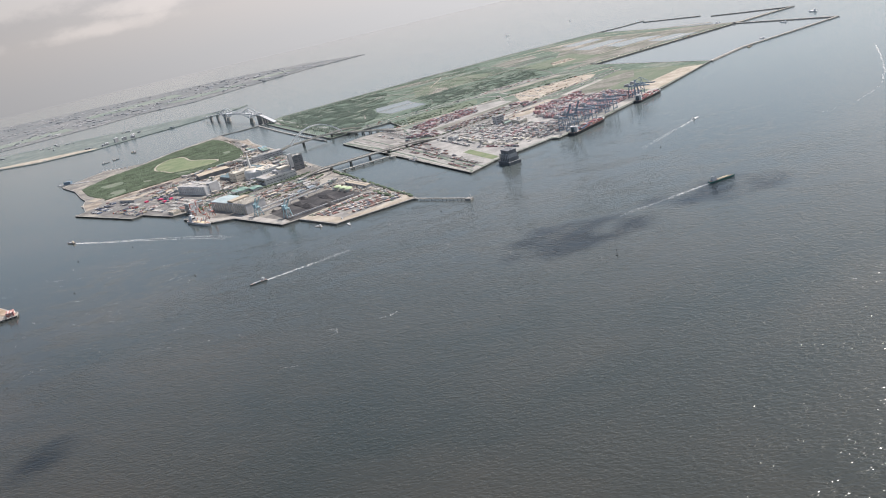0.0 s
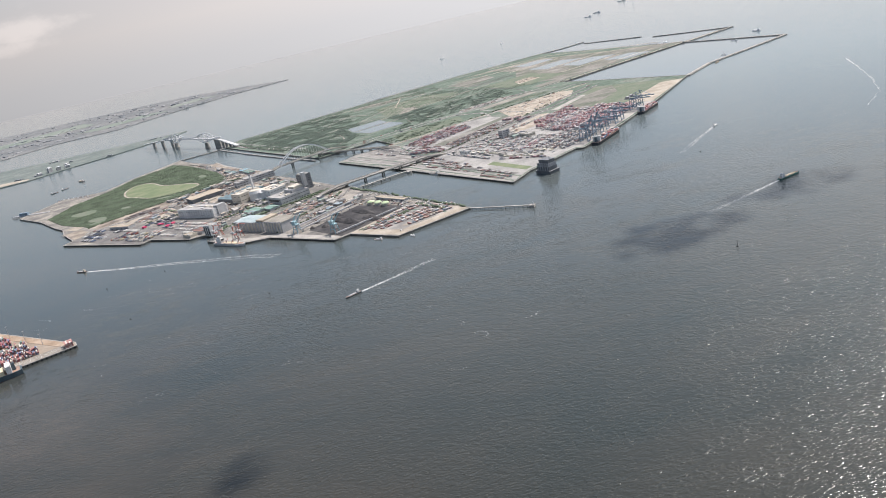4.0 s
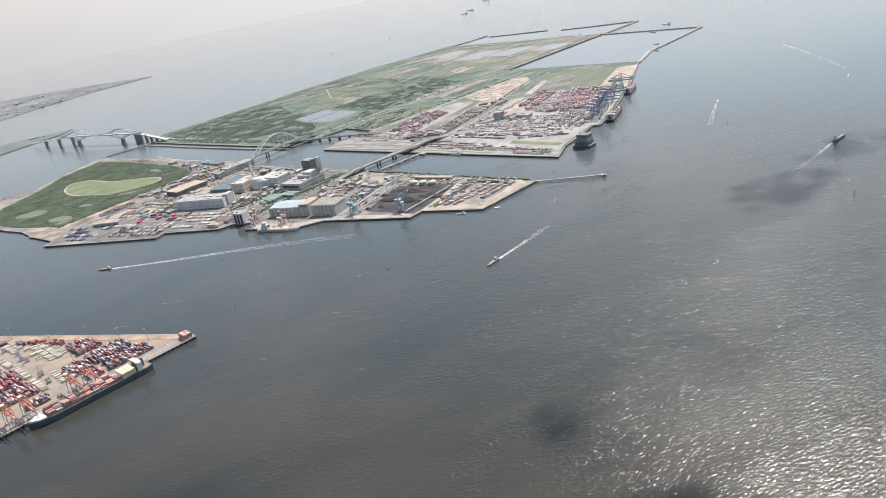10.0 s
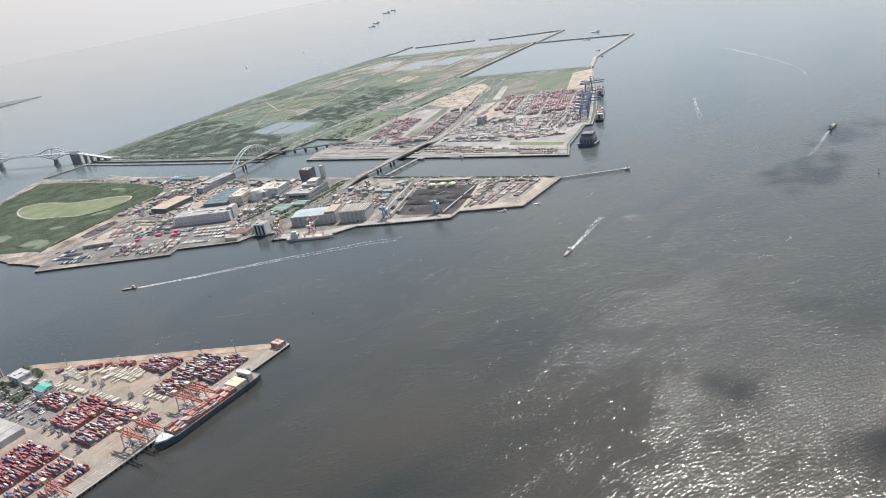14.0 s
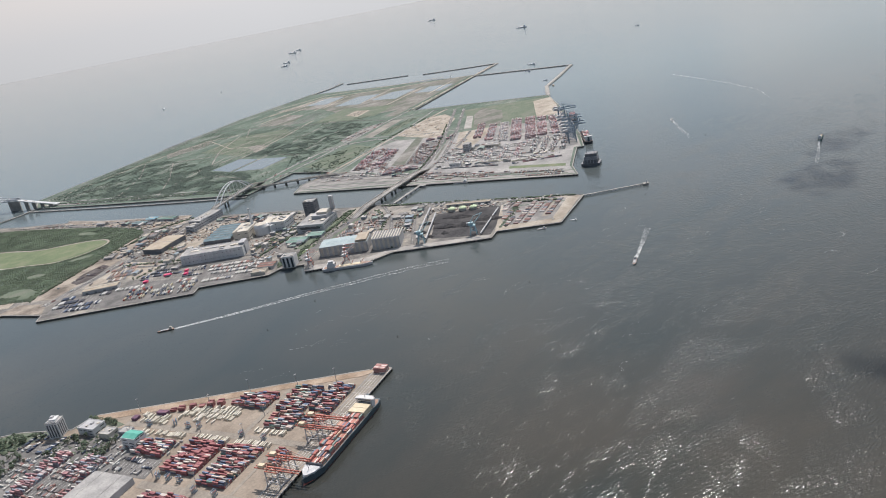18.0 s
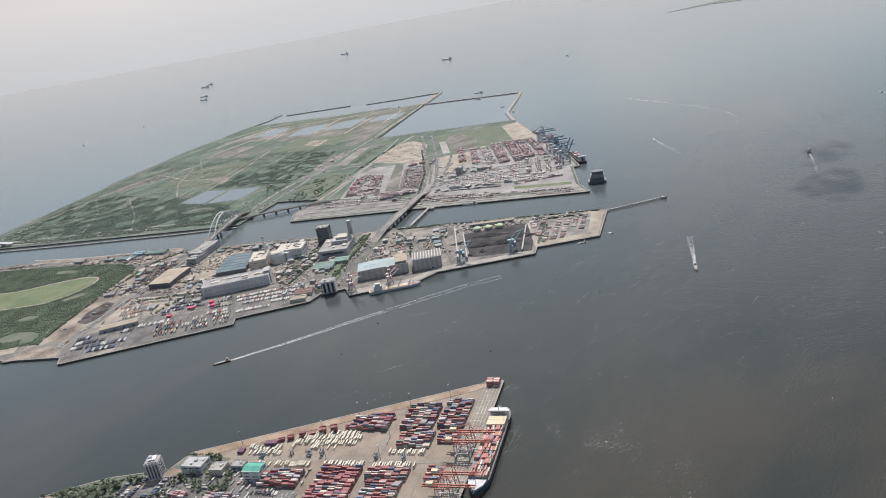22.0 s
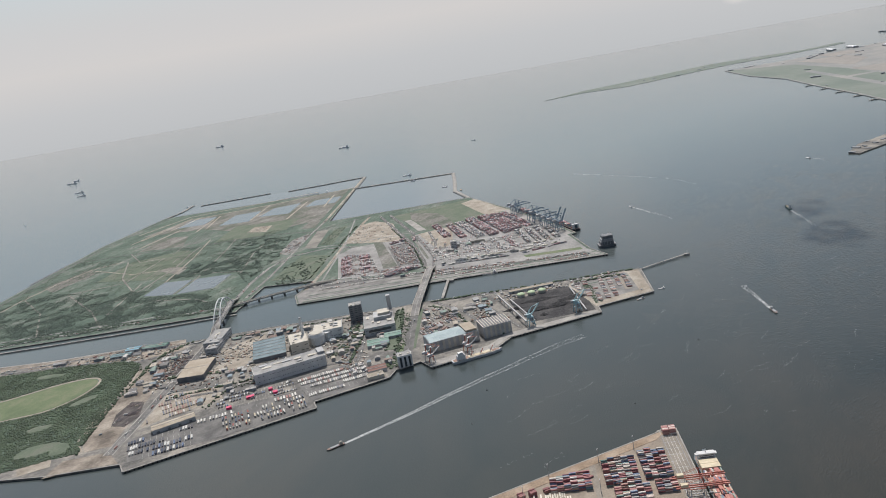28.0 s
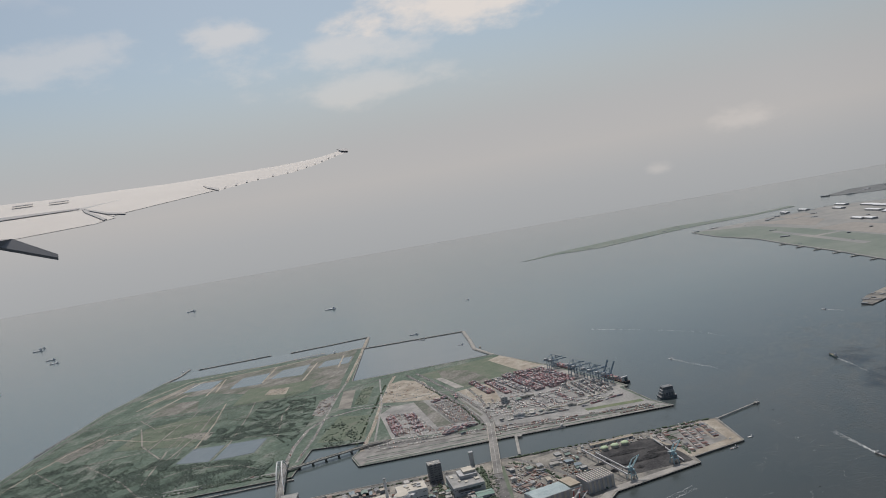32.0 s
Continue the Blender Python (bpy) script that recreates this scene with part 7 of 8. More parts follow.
def container_ship(x, y, turn, length, beam, label, bays, bare=2, hull_paint=HULLDARK, tiers=4, seed=0, boxes=CONT_SHIP, top_paint=SHIP_BOX):
    s = thing("container_ship", label, "ship", at=pose(x, y, 0, 0, 0, turn))
    z1 = 3.6 * length / 75
    h = part("hull", hull_shape(length, beam, -2, z1, 1.04), hull_paint, s)
    part("boot_stripe", hull_shape(length * 0.992, beam * 1.012, -0.3, 0.1, 0.9), HULLRED, h, "dull red waterline stripe")
    part("deck", hull_shape(length * 0.97, beam * 0.94, z1 - 0.1, z1 + 0.06, 1.0), DECK, s)
    part("forecastle", Shape().prism([(length * 0.36, -beam * 0.44), (length * 0.42, -beam * 0.34), (length * 0.485, 0), (length * 0.42, beam * 0.34), (length * 0.36, beam * 0.44)], z1, z1 + 0.9), HULLPALE, s, "pale grey forecastle")
    br = part("bridge_house", Shape().box(-length * 0.40, 0, z1, length * 0.045, beam * 0.86, 5.6), WHITE, s)
    part("bridge_wing", Shape().box(-length * 0.397, 0, z1 + 4.6, length * 0.03, beam * 1.06, 0.7), WHITE, br)
    for k in range(4):
        part("window_row", Shape().box(-length * 0.376, 0, z1 + 1.0 + 1.1 * k, 0.12, beam * 0.7, 0.4), GLASS, br)
    part("funnel", Shape().box(-length * 0.44, 0, z1, 2.6, 2.4, 5.2, taper=0.8), HULLDARK, s)
    part("mast", Shape().beam((-length * 0.40, 0, z1 + 5.6), (-length * 0.40, 0, z1 + 8), 0.3), WHITE, s)
    part("fore_mast", Shape().beam((length * 0.41, 0, z1), (length * 0.41, 0, z1 + 4), 0.25), WHITE, s)
    rng = random.Random(seed)
    span = (length * 0.35 + length * 0.36) / bays
    rest = Shape()
    n = int(beam * 0.92 / (CW + 0.03))
    for b in range(bays):
        cx = -length * 0.36 + (b + 0.5) * span
        if b < bare:
            part("hatch_cover", Shape().box(cx, 0, z1 + 0.1, span * 0.94, beam * 0.92, 3.1), HATCH, s, "buff hatch covers, bare")
            continue
        for side in range(3):
            lv = rng.randint(max(1, tiers - 2), tiers)
            for row in range(n // 3):
                yy = -n * (CW + 0.03) / 2 + (side * (n // 3) + row + 0.5) * (CW + 0.03)
                tops = lv - (1 if rng.random() < 0.25 else 0)
                for k in range(tops):
                    if k == tops - 1 and length > 70:
                        part("container", Shape().box(cx, yy, z1 + 0.3 + k * CH, min(CL, span - 0.3), CW, CH - 0.02), top_paint, s)
                    else:
                        rest.box(cx, yy, z1 + 0.3 + k * CH, min(CL, span - 0.3), CW, CH - 0.02)
        part("lashing_bridge", Shape().box(cx + span / 2, 0, z1, 0.2, beam * 0.9, 2.2), STEELGREY, s)
    tagged(part("deck_cargo", rest, boxes, s), kind="stuff")
    return s


sx, sy = cq(75, -7.2)
container_ship(sx, sy, TURN_C, 76, 11.5, "dark-hulled container ship with bare buff hatches, moored", 12, 2, HULLDARK, 4, 1)
container_ship(126, 781, 45, 60, 9.5, "container ship loading under blue cranes", 9, 0, HULLBLACK, 3, 2, CONT)
container_ship(212, 871, 45, 52, 8.5, "container ship at the far end of the outer quay", 8, 0, HULLBLACK, 3, 3, CONT_RED)


def small_ship(name, x, y, turn, length, beam, label, hull_paint, house=WHITE, open_deck=True, category="ship", group=""):
    """A coaster, barge or launch: hull, deck, wheelhouse aft, mast and hatch."""
    s = thing(name, label, category, group, at=pose(x, y, 0, 0, 0, turn))
    z1 = max(0.5, length * 0.055)
    part("hull", hull_shape(length, beam, -0.8, z1, 1.05, 0.2), hull_paint, s)
    part("deck", hull_shape(length * 0.95, beam * 0.88, z1 - 0.04, z1 + 0.05, 1.0, 0.2), (HAZED_PAINT if hull_paint is HAZED_PAINT else DECK) if open_deck else WHITE, s)
    w = part("wheelhouse", Shape().box(-length * 0.32, 0, z1, length * 0.16, beam * 0.7, length * 0.075 + 0.4, taper=0.92), house, s)
    part("wheelhouse_top", Shape().box(-length * 0.32, 0, z1 + length * 0.075 + 0.4, length * 0.1, beam * 0.5, length * 0.04 + 0.2), house, w)
    part("window_row", Shape().box(-length * 0.238, 0, z1 + length * 0.045, 0.1, beam * 0.5, length * 0.03 + 0.1), GLASS, w)
    if open_deck:
        part("hatch", Shape().box(length * 0.05, 0, z1, length * 0.46, beam * 0.66, 0.35), HAZED_PAINT if hull_paint is HAZED_PAINT else HATCH if length > 20 else STEELGREY, s)
    part("mast", Shape().beam((-length * 0.3, 0, z1), (-length * 0.3, 0, z1 + length * 0.2), 0.14), STEELGREY, s)
    part("bow_mast", Shape().beam((length * 0.36, 0, z1), (length * 0.36, 0, z1 + length * 0.12), 0.12), STEELGREY, s)
    return s


carrier_ship = small_ship("cement_carrier", -272.5, 733.5, -46, 46, 6.6, "pale grey cement carrier moored at the silo quay", HULLPALE)
for k in range(3):
    part("deck_crane", Shape().beam((-6 + 9 * k, 0, 2.6), (-3 + 9 * k, 0.5, 6.5), 0.4), STEELRED, carrier_ship)
    part("deck_crane_post", Shape().beam((-6 + 9 * k, 0, 2.6), (-6 + 9 * k, 0, 5.5), 0.6), WHITE, carrier_ship)
small_ship("coaster", -163, 509, 208, 13, 2.7, "small cargo boat under way with a buff deck", HULLDARK, group="boats")
small_ship("tanker", 168, 517, 18, 21, 3.6, "green-hulled bunker tanker under way", mat("green_hull_paint", [(0.05, 0.14, 0.13), (0.09, 0.20, 0.18)], 0.3), group="boats")
small_ship("launch", 215, 718, 42, 9, 2.6, "fast white launch under way", WHITE, open_deck=False, group="boats")
small_ship("barge_tug", -427, 776, 146, 14, 2.9, "low cargo boat with a buff deck under way", HULLBLACK, CREAM, group="boats")
small_ship("work_barge", -58, 815, 115, 20, 6, "grey work barge moored at the outer quay", HULLPALE, group="moored boats")
small_ship("work_barge", -118, 632, 140, 11, 3, "small work boat moored at the island's tip", HULLDARK, group="moored boats")
small_ship("work_boat", -136, 626, 140, 9, 2.2, "small work boat lying at the quay", WHITE, group="moored boats")
small_ship("work_boat", -108, 612, 120, 6, 1.8, "small launch lying off the island's tip", WHITE, open_deck=False, group="moored boats")
small_ship("fast_boat", 452, 506, 60, 8, 2.4, "white speedboat far out on the water", WHITE, open_deck=False, group="boats")
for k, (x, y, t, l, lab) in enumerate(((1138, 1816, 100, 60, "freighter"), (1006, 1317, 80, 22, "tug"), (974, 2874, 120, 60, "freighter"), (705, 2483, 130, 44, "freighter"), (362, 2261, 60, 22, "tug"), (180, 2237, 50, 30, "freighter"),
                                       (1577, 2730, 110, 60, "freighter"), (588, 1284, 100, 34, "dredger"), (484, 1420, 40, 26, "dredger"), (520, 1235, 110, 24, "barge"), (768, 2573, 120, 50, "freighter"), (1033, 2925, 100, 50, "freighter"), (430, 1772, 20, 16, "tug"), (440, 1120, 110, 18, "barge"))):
    small_ship(lab, x, y, t, l * 0.6, l * 0.1, f"{'dark' if k % 2 else 'grey'} {lab} at anchor far out in the haze", HAZED_PAINT, HAZED_PAINT, group="far ships")
for k in range(7):
    small_ship("tugboat", -556 - 9 * k, 1262 + 5 * k, 110, 15, 4, "blue work vessel moored in a row off the wooded shore", STEELBLUE, group="moored work vessels")
for k, (x, y) in enumerate(((-640, 1420), (-652, 1400), (-626, 1470))):
    small_ship("barge", x, y, 130 if k == 2 else 40, 24 if k == 2 else 14, 4, "dark barge at anchor in the bay", HULLDARK, group="moored work vessels")

# wakes and foam: flecks of white water
WK = random.Random(5)


def wake(name, line, width0, width1, count, label, rails=0.0, size=(0.3, 1.1)):
    pts = [Vector(p) for p in line]
    lens = [(b - a).length for a, b in zip(pts[:-1], pts[1:])]
    rows = []
    for _ in range(count):
        f = WK.random() ** 1.25
        d, i = f * sum(lens), 0
        while i < len(lens) - 1 and d > lens[i]:
            d -= lens[i]
            i += 1
        way = (pts[i + 1] - pts[i]).normalized()
        p = pts[i] + way * d
        side = Vector((-way.y, way.x))
        w = width0 + (width1 - width0) * f
        q = WK.choice((-1, 1)) * (1 - abs(WK.gauss(0, 0.16))) if WK.random() < rails else WK.uniform(-1, 1) * 0.9
        p = p + side * q * w / 2 + side * (WK.gauss(0, 0.12) + 0.5 * math.sin(f * 37) * f)
        s = WK.uniform(*size) * (1.15 - 0.5 * f)
        rows.append((p.x, p.y, 0.02, math.atan2(way.y, way.x) + WK.gauss(0, 0.4), s * 1.7, s * 0.6, 0.05))
    many(name, FLECK, rows, FOAM, label, "foam")


FLECK = ([(math.cos(a) * r, math.sin(a) * r, 0) for a, r in zip(np.linspace(0, 6.2832, 8)[:-1], (0.5, 0.36, 0.48, 0.3, 0.52, 0.38, 0.44))] + [(0, 0, 1)], [(i, (i + 1) % 7, 7) for i in range(7)])
wake("wake", [(-422, 773), (-380, 748), (-330, 722), (-285, 696), (-250, 676), (-222, 655)], 1.6, 8.0, 3200, "long double wake of white foam behind a boat", 0.8, (0.25, 0.9))
wake("wake", [(-157, 512), (-130, 525), (-101, 540)], 1.6, 5.0, 420, "white foam wake of a small cargo boat", 0.3)
wake("wake", [(158, 514), (124, 500), (88, 486)], 1.4, 3.6, 340, "white foam wake of a tanker", 0.4)
wake("wake", [(212, 715), (176, 680), (145, 648)], 1.6, 5.0, 340, "white foam wake of a launch", 0.6)
wake("wake", [(450, 502), (440, 488), (424, 480)], 1.5, 4, 140, "curved wake of a speedboat", 0.7)
wake("foam_line", [(470, 880), (440, 815), (405, 745), (372, 690), (330, 650)], 0.8, 2.5, 260, "winding line of drifting foam", 0.0, (0.5, 1.8))
rows = []
for cx, cy, n, r in ((-93, 396, 60, 5), (-115, 360, 40, 4), (-242, 566, 46, 9), (-258, 490, 40, 9), (-200, 540, 34, 8), (-262, 600, 30, 7), (-62, 400, 36, 4), (-175, 420, 24, 5), (-205, 450, 24, 5), (-170, 600, 40, 8), (-70, 585, 36, 6), (-110, 570, 40, 9), (-300, 640, 24, 7), (300, 640, 24, 7), (250, 800, 24, 6), (-320, 560, 26, 10), (-30, 470, 30, 8), (-290, 430, 26, 8)):
    bend, lie = WK.uniform(-0.9, 0.9), WK.uniform(-0.8, 0.5)
    for _ in range(n):                   # thin broken crescents
        f = WK.uniform(-1, 1)
        a = lie + bend * f
        w = WK.gauss(0, 0.10 * r)
        rows.append((cx + 1.5 * r * f * math.cos(a) - w * math.sin(a), cy + 1.5 * r * f * math.sin(a) + w * math.cos(a), 0.02, a + WK.gauss(0, 0.3), WK.uniform(0.35, 1.2), WK.uniform(0.06, 0.16), 0.03))
FW = random.Random(41)
for fx, fy in scattered([(-430, 640), (-330, 705), (-230, 640), (-90, 560), (60, 500), (40, 420), (-120, 380), (-330, 470)], 75, 31):
    if inside(fx, fy, ISLE_C):
        continue
    bend, lie, r = FW.uniform(-0.5, 0.5), FW.uniform(-0.9, -0.2), FW.uniform(2.5, 8)
    for _ in range(int(3 * r)):          # thin streaks left by old wakes
        f = FW.uniform(-1, 1)
        a = lie + bend * f
        rows.append((fx + 1.6 * r * f * math.cos(a), fy + 1.6 * r * f * math.sin(a) + FW.gauss(0, 0.5), 0.02, a + FW.gauss(0, 0.25), FW.uniform(0.4, 1.5), FW.uniform(0.05, 0.14), 0.03))
many("foam_patches", FLECK, rows, FOAM, "scattered flecks of foam on the water", "foam")


# ---------------------------------------------------------------- bridges, piers, jetties
def girder_bridge(name, a, b, height, width, label, piers, ramps=True):
    g = thing(name, label, "bridge")
    a, b = Vector((*a, 0)), Vector((*b, 0))
    way = (b - a).normalized()
    side = Vector((-way.y, way.x, 0))
    zs = [G0 - 0.1, height, height, G0 - 0.1] if ramps else [height] * 4
    spots = [a - way * 26, a, b, b + way * 26]
    for i in range(3):
        p, q = spots[i] + Vector((0, 0, zs[i])), spots[i + 1] + Vector((0, 0, zs[i + 1]))
        part("deck", Shape().beam(p, q, width, 0.9), CONCRETE, g)
        part("roadway", Shape().beam(p + Vector((0, 0, 0.47)), q + Vector((0, 0, 0.47)), width * 0.86, 0.1), YARD, g)
        for s in (-1, 1):
            o = side * s * (width / 2 - 0.15) + Vector((0, 0, 0.8))
            part("parapet", Shape().beam(p + o, q + o, 0.3, 0.8), CREAM, g)
        part("lane_line", Shape().beam(p + Vector((0, 0, 0.53)), q + Vector((0, 0, 0.53)), 0.2, 0.03), LINE, g)
    for k in range(piers):
        p = a.lerp(b, (k + 0.5) / piers)
        part("pier", Shape().beam(p - side * width * 0.3 + Vector((0, 0, -2)), p - side * width * 0.3 + Vector((0, 0, height - 0.4)), 1.6), QUAY, g)
        part("pier", Shape().beam(p + side * width * 0.3 + Vector((0, 0, -2)), p + side * width * 0.3 + Vector((0, 0, height - 0.4)), 1.6), QUAY, g)
        part("cross_head", Shape().beam(p - side * width * 0.45 + Vector((0, 0, height - 0.9)), p + side * width * 0.45 + Vector((0, 0, height - 0.9)), 1.4, 0.9), CONCRETE, g)
    rng = random.Random(piers)
    for k in range(26):
        f = rng.random()
        p = a.lerp(b, f) + side * rng.choice((-1, 1)) * width * rng.uniform(0.12, 0.32) + Vector((0, 0, height + 0.52))
        part("lamp_post", Shape().beam(p, p + Vector((0, 0, 0.1)), 0.2), STEELGREY, g) if k < 6 else None
    return g


girder_bridge("girder_bridge", (-164, 851), (-56, 893), 5.2, 9, "wide concrete girder bridge across the channel", 5)
arch = girder_bridge("arch_bridge", (-240, 1061), (-164, 1107), 7.0, 8, "road bridge with twin white steel arches", 2)
pa, pb = Vector((-238, 1062, 7)), Vector((-170, 1103, 7))
aw = (pb - pa).normalized()
aside = Vector((-aw.y, aw.x, 0))
for s in (-1, 1):
    last = None
    for k in range(21):
        f = k / 20
        lean = 1 - 0.35 * 4 * f * (1 - f)
        p = pa.lerp(pb, f) + aside * s * 3.9 * lean + Vector((0, 0, 18 * 4 * f * (1 - f)))
        if last is not None:
            part("arch_rib", Shape().beam(last, p, 0.9, 1.1), STEELWHITE, arch)
        if 0 < k < 20 and k % 2 == 0:
            base = pa.lerp(pb, f) + aside * s * 3.9
            part("hanger", Shape().beam(base, p, 0.22), STEELWHITE, arch)
            if s > 0 and 4 < k < 16:
                part("cross_brace", Shape().beam(p, p - aside * 2 * 3.9 * lean, 0.5), STEELWHITE, arch)
        last = p
# low viaduct across the inlet's mouth
girder_bridge("inlet_viaduct", (-164, 1096), (-96, 1032), 3.6, 5, "low concrete viaduct across an inlet", 6)
# the great truss bridge
gate = thing("truss_bridge", "great grey steel truss bridge over the ship channel", "bridge")
ga, gb = Vector((-330, 1412, 4)), Vector((-570, 1772, 8))
t1, t2 = Vector((-400, 1522, 17)), Vector((-478, 1640, 17))
gw = (t2 - t1).normalized()
gside = Vector((-gw.y, gw.x, 0))
line = [ga, t1 - gw * 60 + Vector((0, 0, -2)), t1, t2, t2 + gw * 60 + Vector((0, 0, -2)), gb]
for p, q in zip(line[:-1], line[1:]):
    part("deck", Shape().beam(p, q, 6.5, 1.2), HULLPALE, gate)
span = (t2 - t1).length
for s in (-1, 1):
    lower, upper = [], []
    for k in range(29):
        d = -60 + (span + 120) * k / 28
        near = min(abs(d), abs(d - span))
        up = 9 * math.exp(-(near / 26) ** 2) + 0.5 + (3 if 0 < d < span else 0) * math.exp(-((d - span / 2) / (span * 0.42)) ** 2) * 0.2
        low = -7 * math.exp(-(near / 22) ** 2)
        base = t1 + gw * d + gside * s * 3.4
        lower.append(base + Vector((0, 0, low)))
        upper.append(base + Vector((0, 0, up + 0.8)))
    for k in range(28):
        part("upper_chord", Shape().beam(upper[k], upper[k + 1], 0.9), HAZED_TRUSS, gate)
        part("lower_chord", Shape().beam(lower[k], lower[k + 1], 0.9), HAZED_TRUSS, gate)
        part("diagonal", Shape().beam(lower[k] if k % 2 else upper[k], upper[k + 1] if k % 2 else lower[k + 1], 0.6), HAZED_TRUSS, gate)
for p, r in ((t1, 4.5), (t2, 4.5)):
    q = Vector((p.x, p.y, 0))
    part("tower_pier", Shape().turned(p.x, p.y, [(-2, r * 1.2), (1.5, r * 1.2), (1.6, r), (9, r * 0.8)], 12), CONCRETE, gate)
for f in (0.2, 0.42, 0.64, 0.84):
    p = ga.lerp(t1 - gw * 60, f)
    part("pier", Shape().box(p.x, p.y, -2, 3, 5, p.z + 1.4, 57), CONCRETE, gate)
for k in range(6):
    p = (t1 - gw * 55).lerp(t1 - gw * 16, k / 6) if k < 3 else (t2 + gw * 20).lerp(gb, (k - 3) / 3)
    part("pier", Shape().box(p.x, p.y, -2, 3.4, 6, p.z + 1.4, 57), CONCRETE, gate)
# long pier from the inner island's tip
pier = thing("tip_pier", "long narrow concrete pier with a small head", "pier")
part("deck", Shape().beam((-52, 644, 1.3), (-8, 608, 1.3), 1.6, 0.6), CONCRETE, pier)
part("head", Shape().box(-6, 606, -1, 5, 4, 2.9, -39), CONCRETE, pier)
part("light", Shape().turned(-5, 605.5, [(1.9, 0.5), (4.6, 0.3)], 8), WHITE, pier, "small white beacon")
for k in range(14):
    p = Vector((-52, 644)).lerp(Vector((-8, 608)), (k + 0.5) / 14)
    part("pile", Shape().beam((p.x, p.y, -2), (p.x, p.y, 1.1), 0.6), QUAY, pier)
jet = thing("old_jetty", "broken jetty reaching across the channel", "jetty")
part("deck", Shape().beam((-139, 834, 2.2), (-80, 856, 2.2), 3.0, 0.7), CONCRETE, jet)
part("dolphin", Shape().turned(-82, 851, [(-2, 3), (2.4, 3)], 10), CONCRETE, jet)
for k in range(6):
    p = Vector((-136, 835)).lerp(Vector((-84, 855)), k / 5)
    part("pile", Shape().beam((p.x, p.y, -2), (p.x, p.y, 1.9), 1.2), QUAY, jet)
# floating jetty by the wooded shore
fj = thing("loading_jetty", "dark loading jetty off the wooded shore", "jetty")
part("deck", Shape().beam((-596, 1200, 1.6), (-660, 1230, 1.6), 5, 0.9), STEELGREY, fj)
part("loader", Shape().box(-640, 1222, 2, 16, 4, 4, 155), STEELBLUE, fj)
# buoys and channel marks
for k, (x, y, h) in enumerate(((-225, 560, 1.2), (-335, 585, 1.2), (72, 418, 4.0), (-30, 590, 1.0), (-330, 700, 1.0), (160, 640, 1.2), (-380, 690, 1.0))):
    by = thing("buoy", "small dark channel buoy", "buoy", "buoys", at=pose(x, y, 0))
    part("float", Shape().turned(0, 0, [(-0.3, 0.6), (0.3, 0.6), (0.4, 0.3)], 8), HULLBLACK, by)
    part("post", Shape().beam((0, 0, 0.3), (0, 0, h), 0.22), HULLBLACK, by)

# fenders on the quays
fend = []
for line in ([(-379, 827), (-490, 923)], [(-299, 764), (-255, 722)], [(-233, 718), (-172, 653)], [(0, 693), (-158, 1014)], [(92, 758), (236, 904)], [cq(0, 0), cq(330, 0)], [(-370, 836), (-321, 793)]):
    a, b = Vector(line[0]), Vector(line[1])
    n = int((b - a).length / 3.2)
    t = math.atan2((b - a).y, (b - a).x)
    fend += [(*a.lerp(b, (k + 0.5) / n), 0.1, t, 0.9, 1.3, 1.25) for k in range(n)]
many("quay_fenders", CUBE, fend, RUBBER, "black rubber fenders along the quay faces", "fenders")


# ---------------------------------------------------------------- trees and scrub
def tree_mesh_parts(seed):
    rng = random.Random(seed)
    trunk = Shape().turned(0, 0, [(0, 0.22), (0.9, 0.16), (2.0, 0.08)], 7)
    for k in range(4):
        a = k * 1.6 + rng.uniform(-0.3, 0.3)
        trunk.beam((0, 0, 1.0 + 0.2 * k), (math.cos(a) * 0.9, math.sin(a) * 0.9, 1.9 + 0.2 * k), 0.1)
    crown = Shape()
    for k in range(34):
        a, r, h = rng.uniform(0, 6.28), rng.random() ** 0.5 * 1.25, rng.uniform(1.1, 3.3)
        r *= 1.15 - abs(h - 2.0) * 0.42
        v, f = LUMPS[k % 5]
        s = rng.uniform(0.22, 0.46)
        crown.add([(math.cos(a) * r + p[0] * s, math.sin(a) * r + p[1] * s, h + p[2] * s * 0.8) for p in v], f)
    return trunk, crown


kinds = []
for k in range(3):
    t = thing("tree", "leafy green tree with a rounded, uneven crown", "tree", "planted trees", at=pose(*cq(112, 215 + 4 * k), G0))
    tr, cr = tree_mesh_parts(k)
    part("trunk", tr, BARK, t)
    part("crown", cr, LEAF, t)
    kinds.append(t)
rng = random.Random(9)
spots = [cq(u, v) for u, v in ([(86 + 0.13 * k + rng.uniform(-1, 1), 160 + 0.0 * k + rng.uniform(-6, 20)) for k in range(20)] + [(106 + k * 0.9 + rng.uniform(-1.5, 4), 200 + k * 1.5 + rng.uniform(-6, 2)) for k in range(90)]
                              + [(rng.uniform(98, 126), rng.uniform(128, 180)) for _ in range(38)] + [(rng.uniform(128, 200), rng.uniform(186, 204)) for _ in range(50)]
                              + [(rng.uniform(114, 180), rng.uniform(228, 320)) for _ in range(70)])]
for n, (x, y) in enumerate(spots):
    if inside(x, y, ISLE_C):
        s = rng.uniform(0.75, 1.35)
        ob = copy_thing(kinds[n % 3], pose(x, y, G0 + 0.05, 0, 0, rng.uniform(0, 360)))
        ob.scale = (s, s, s * rng.uniform(0.85, 1.1))


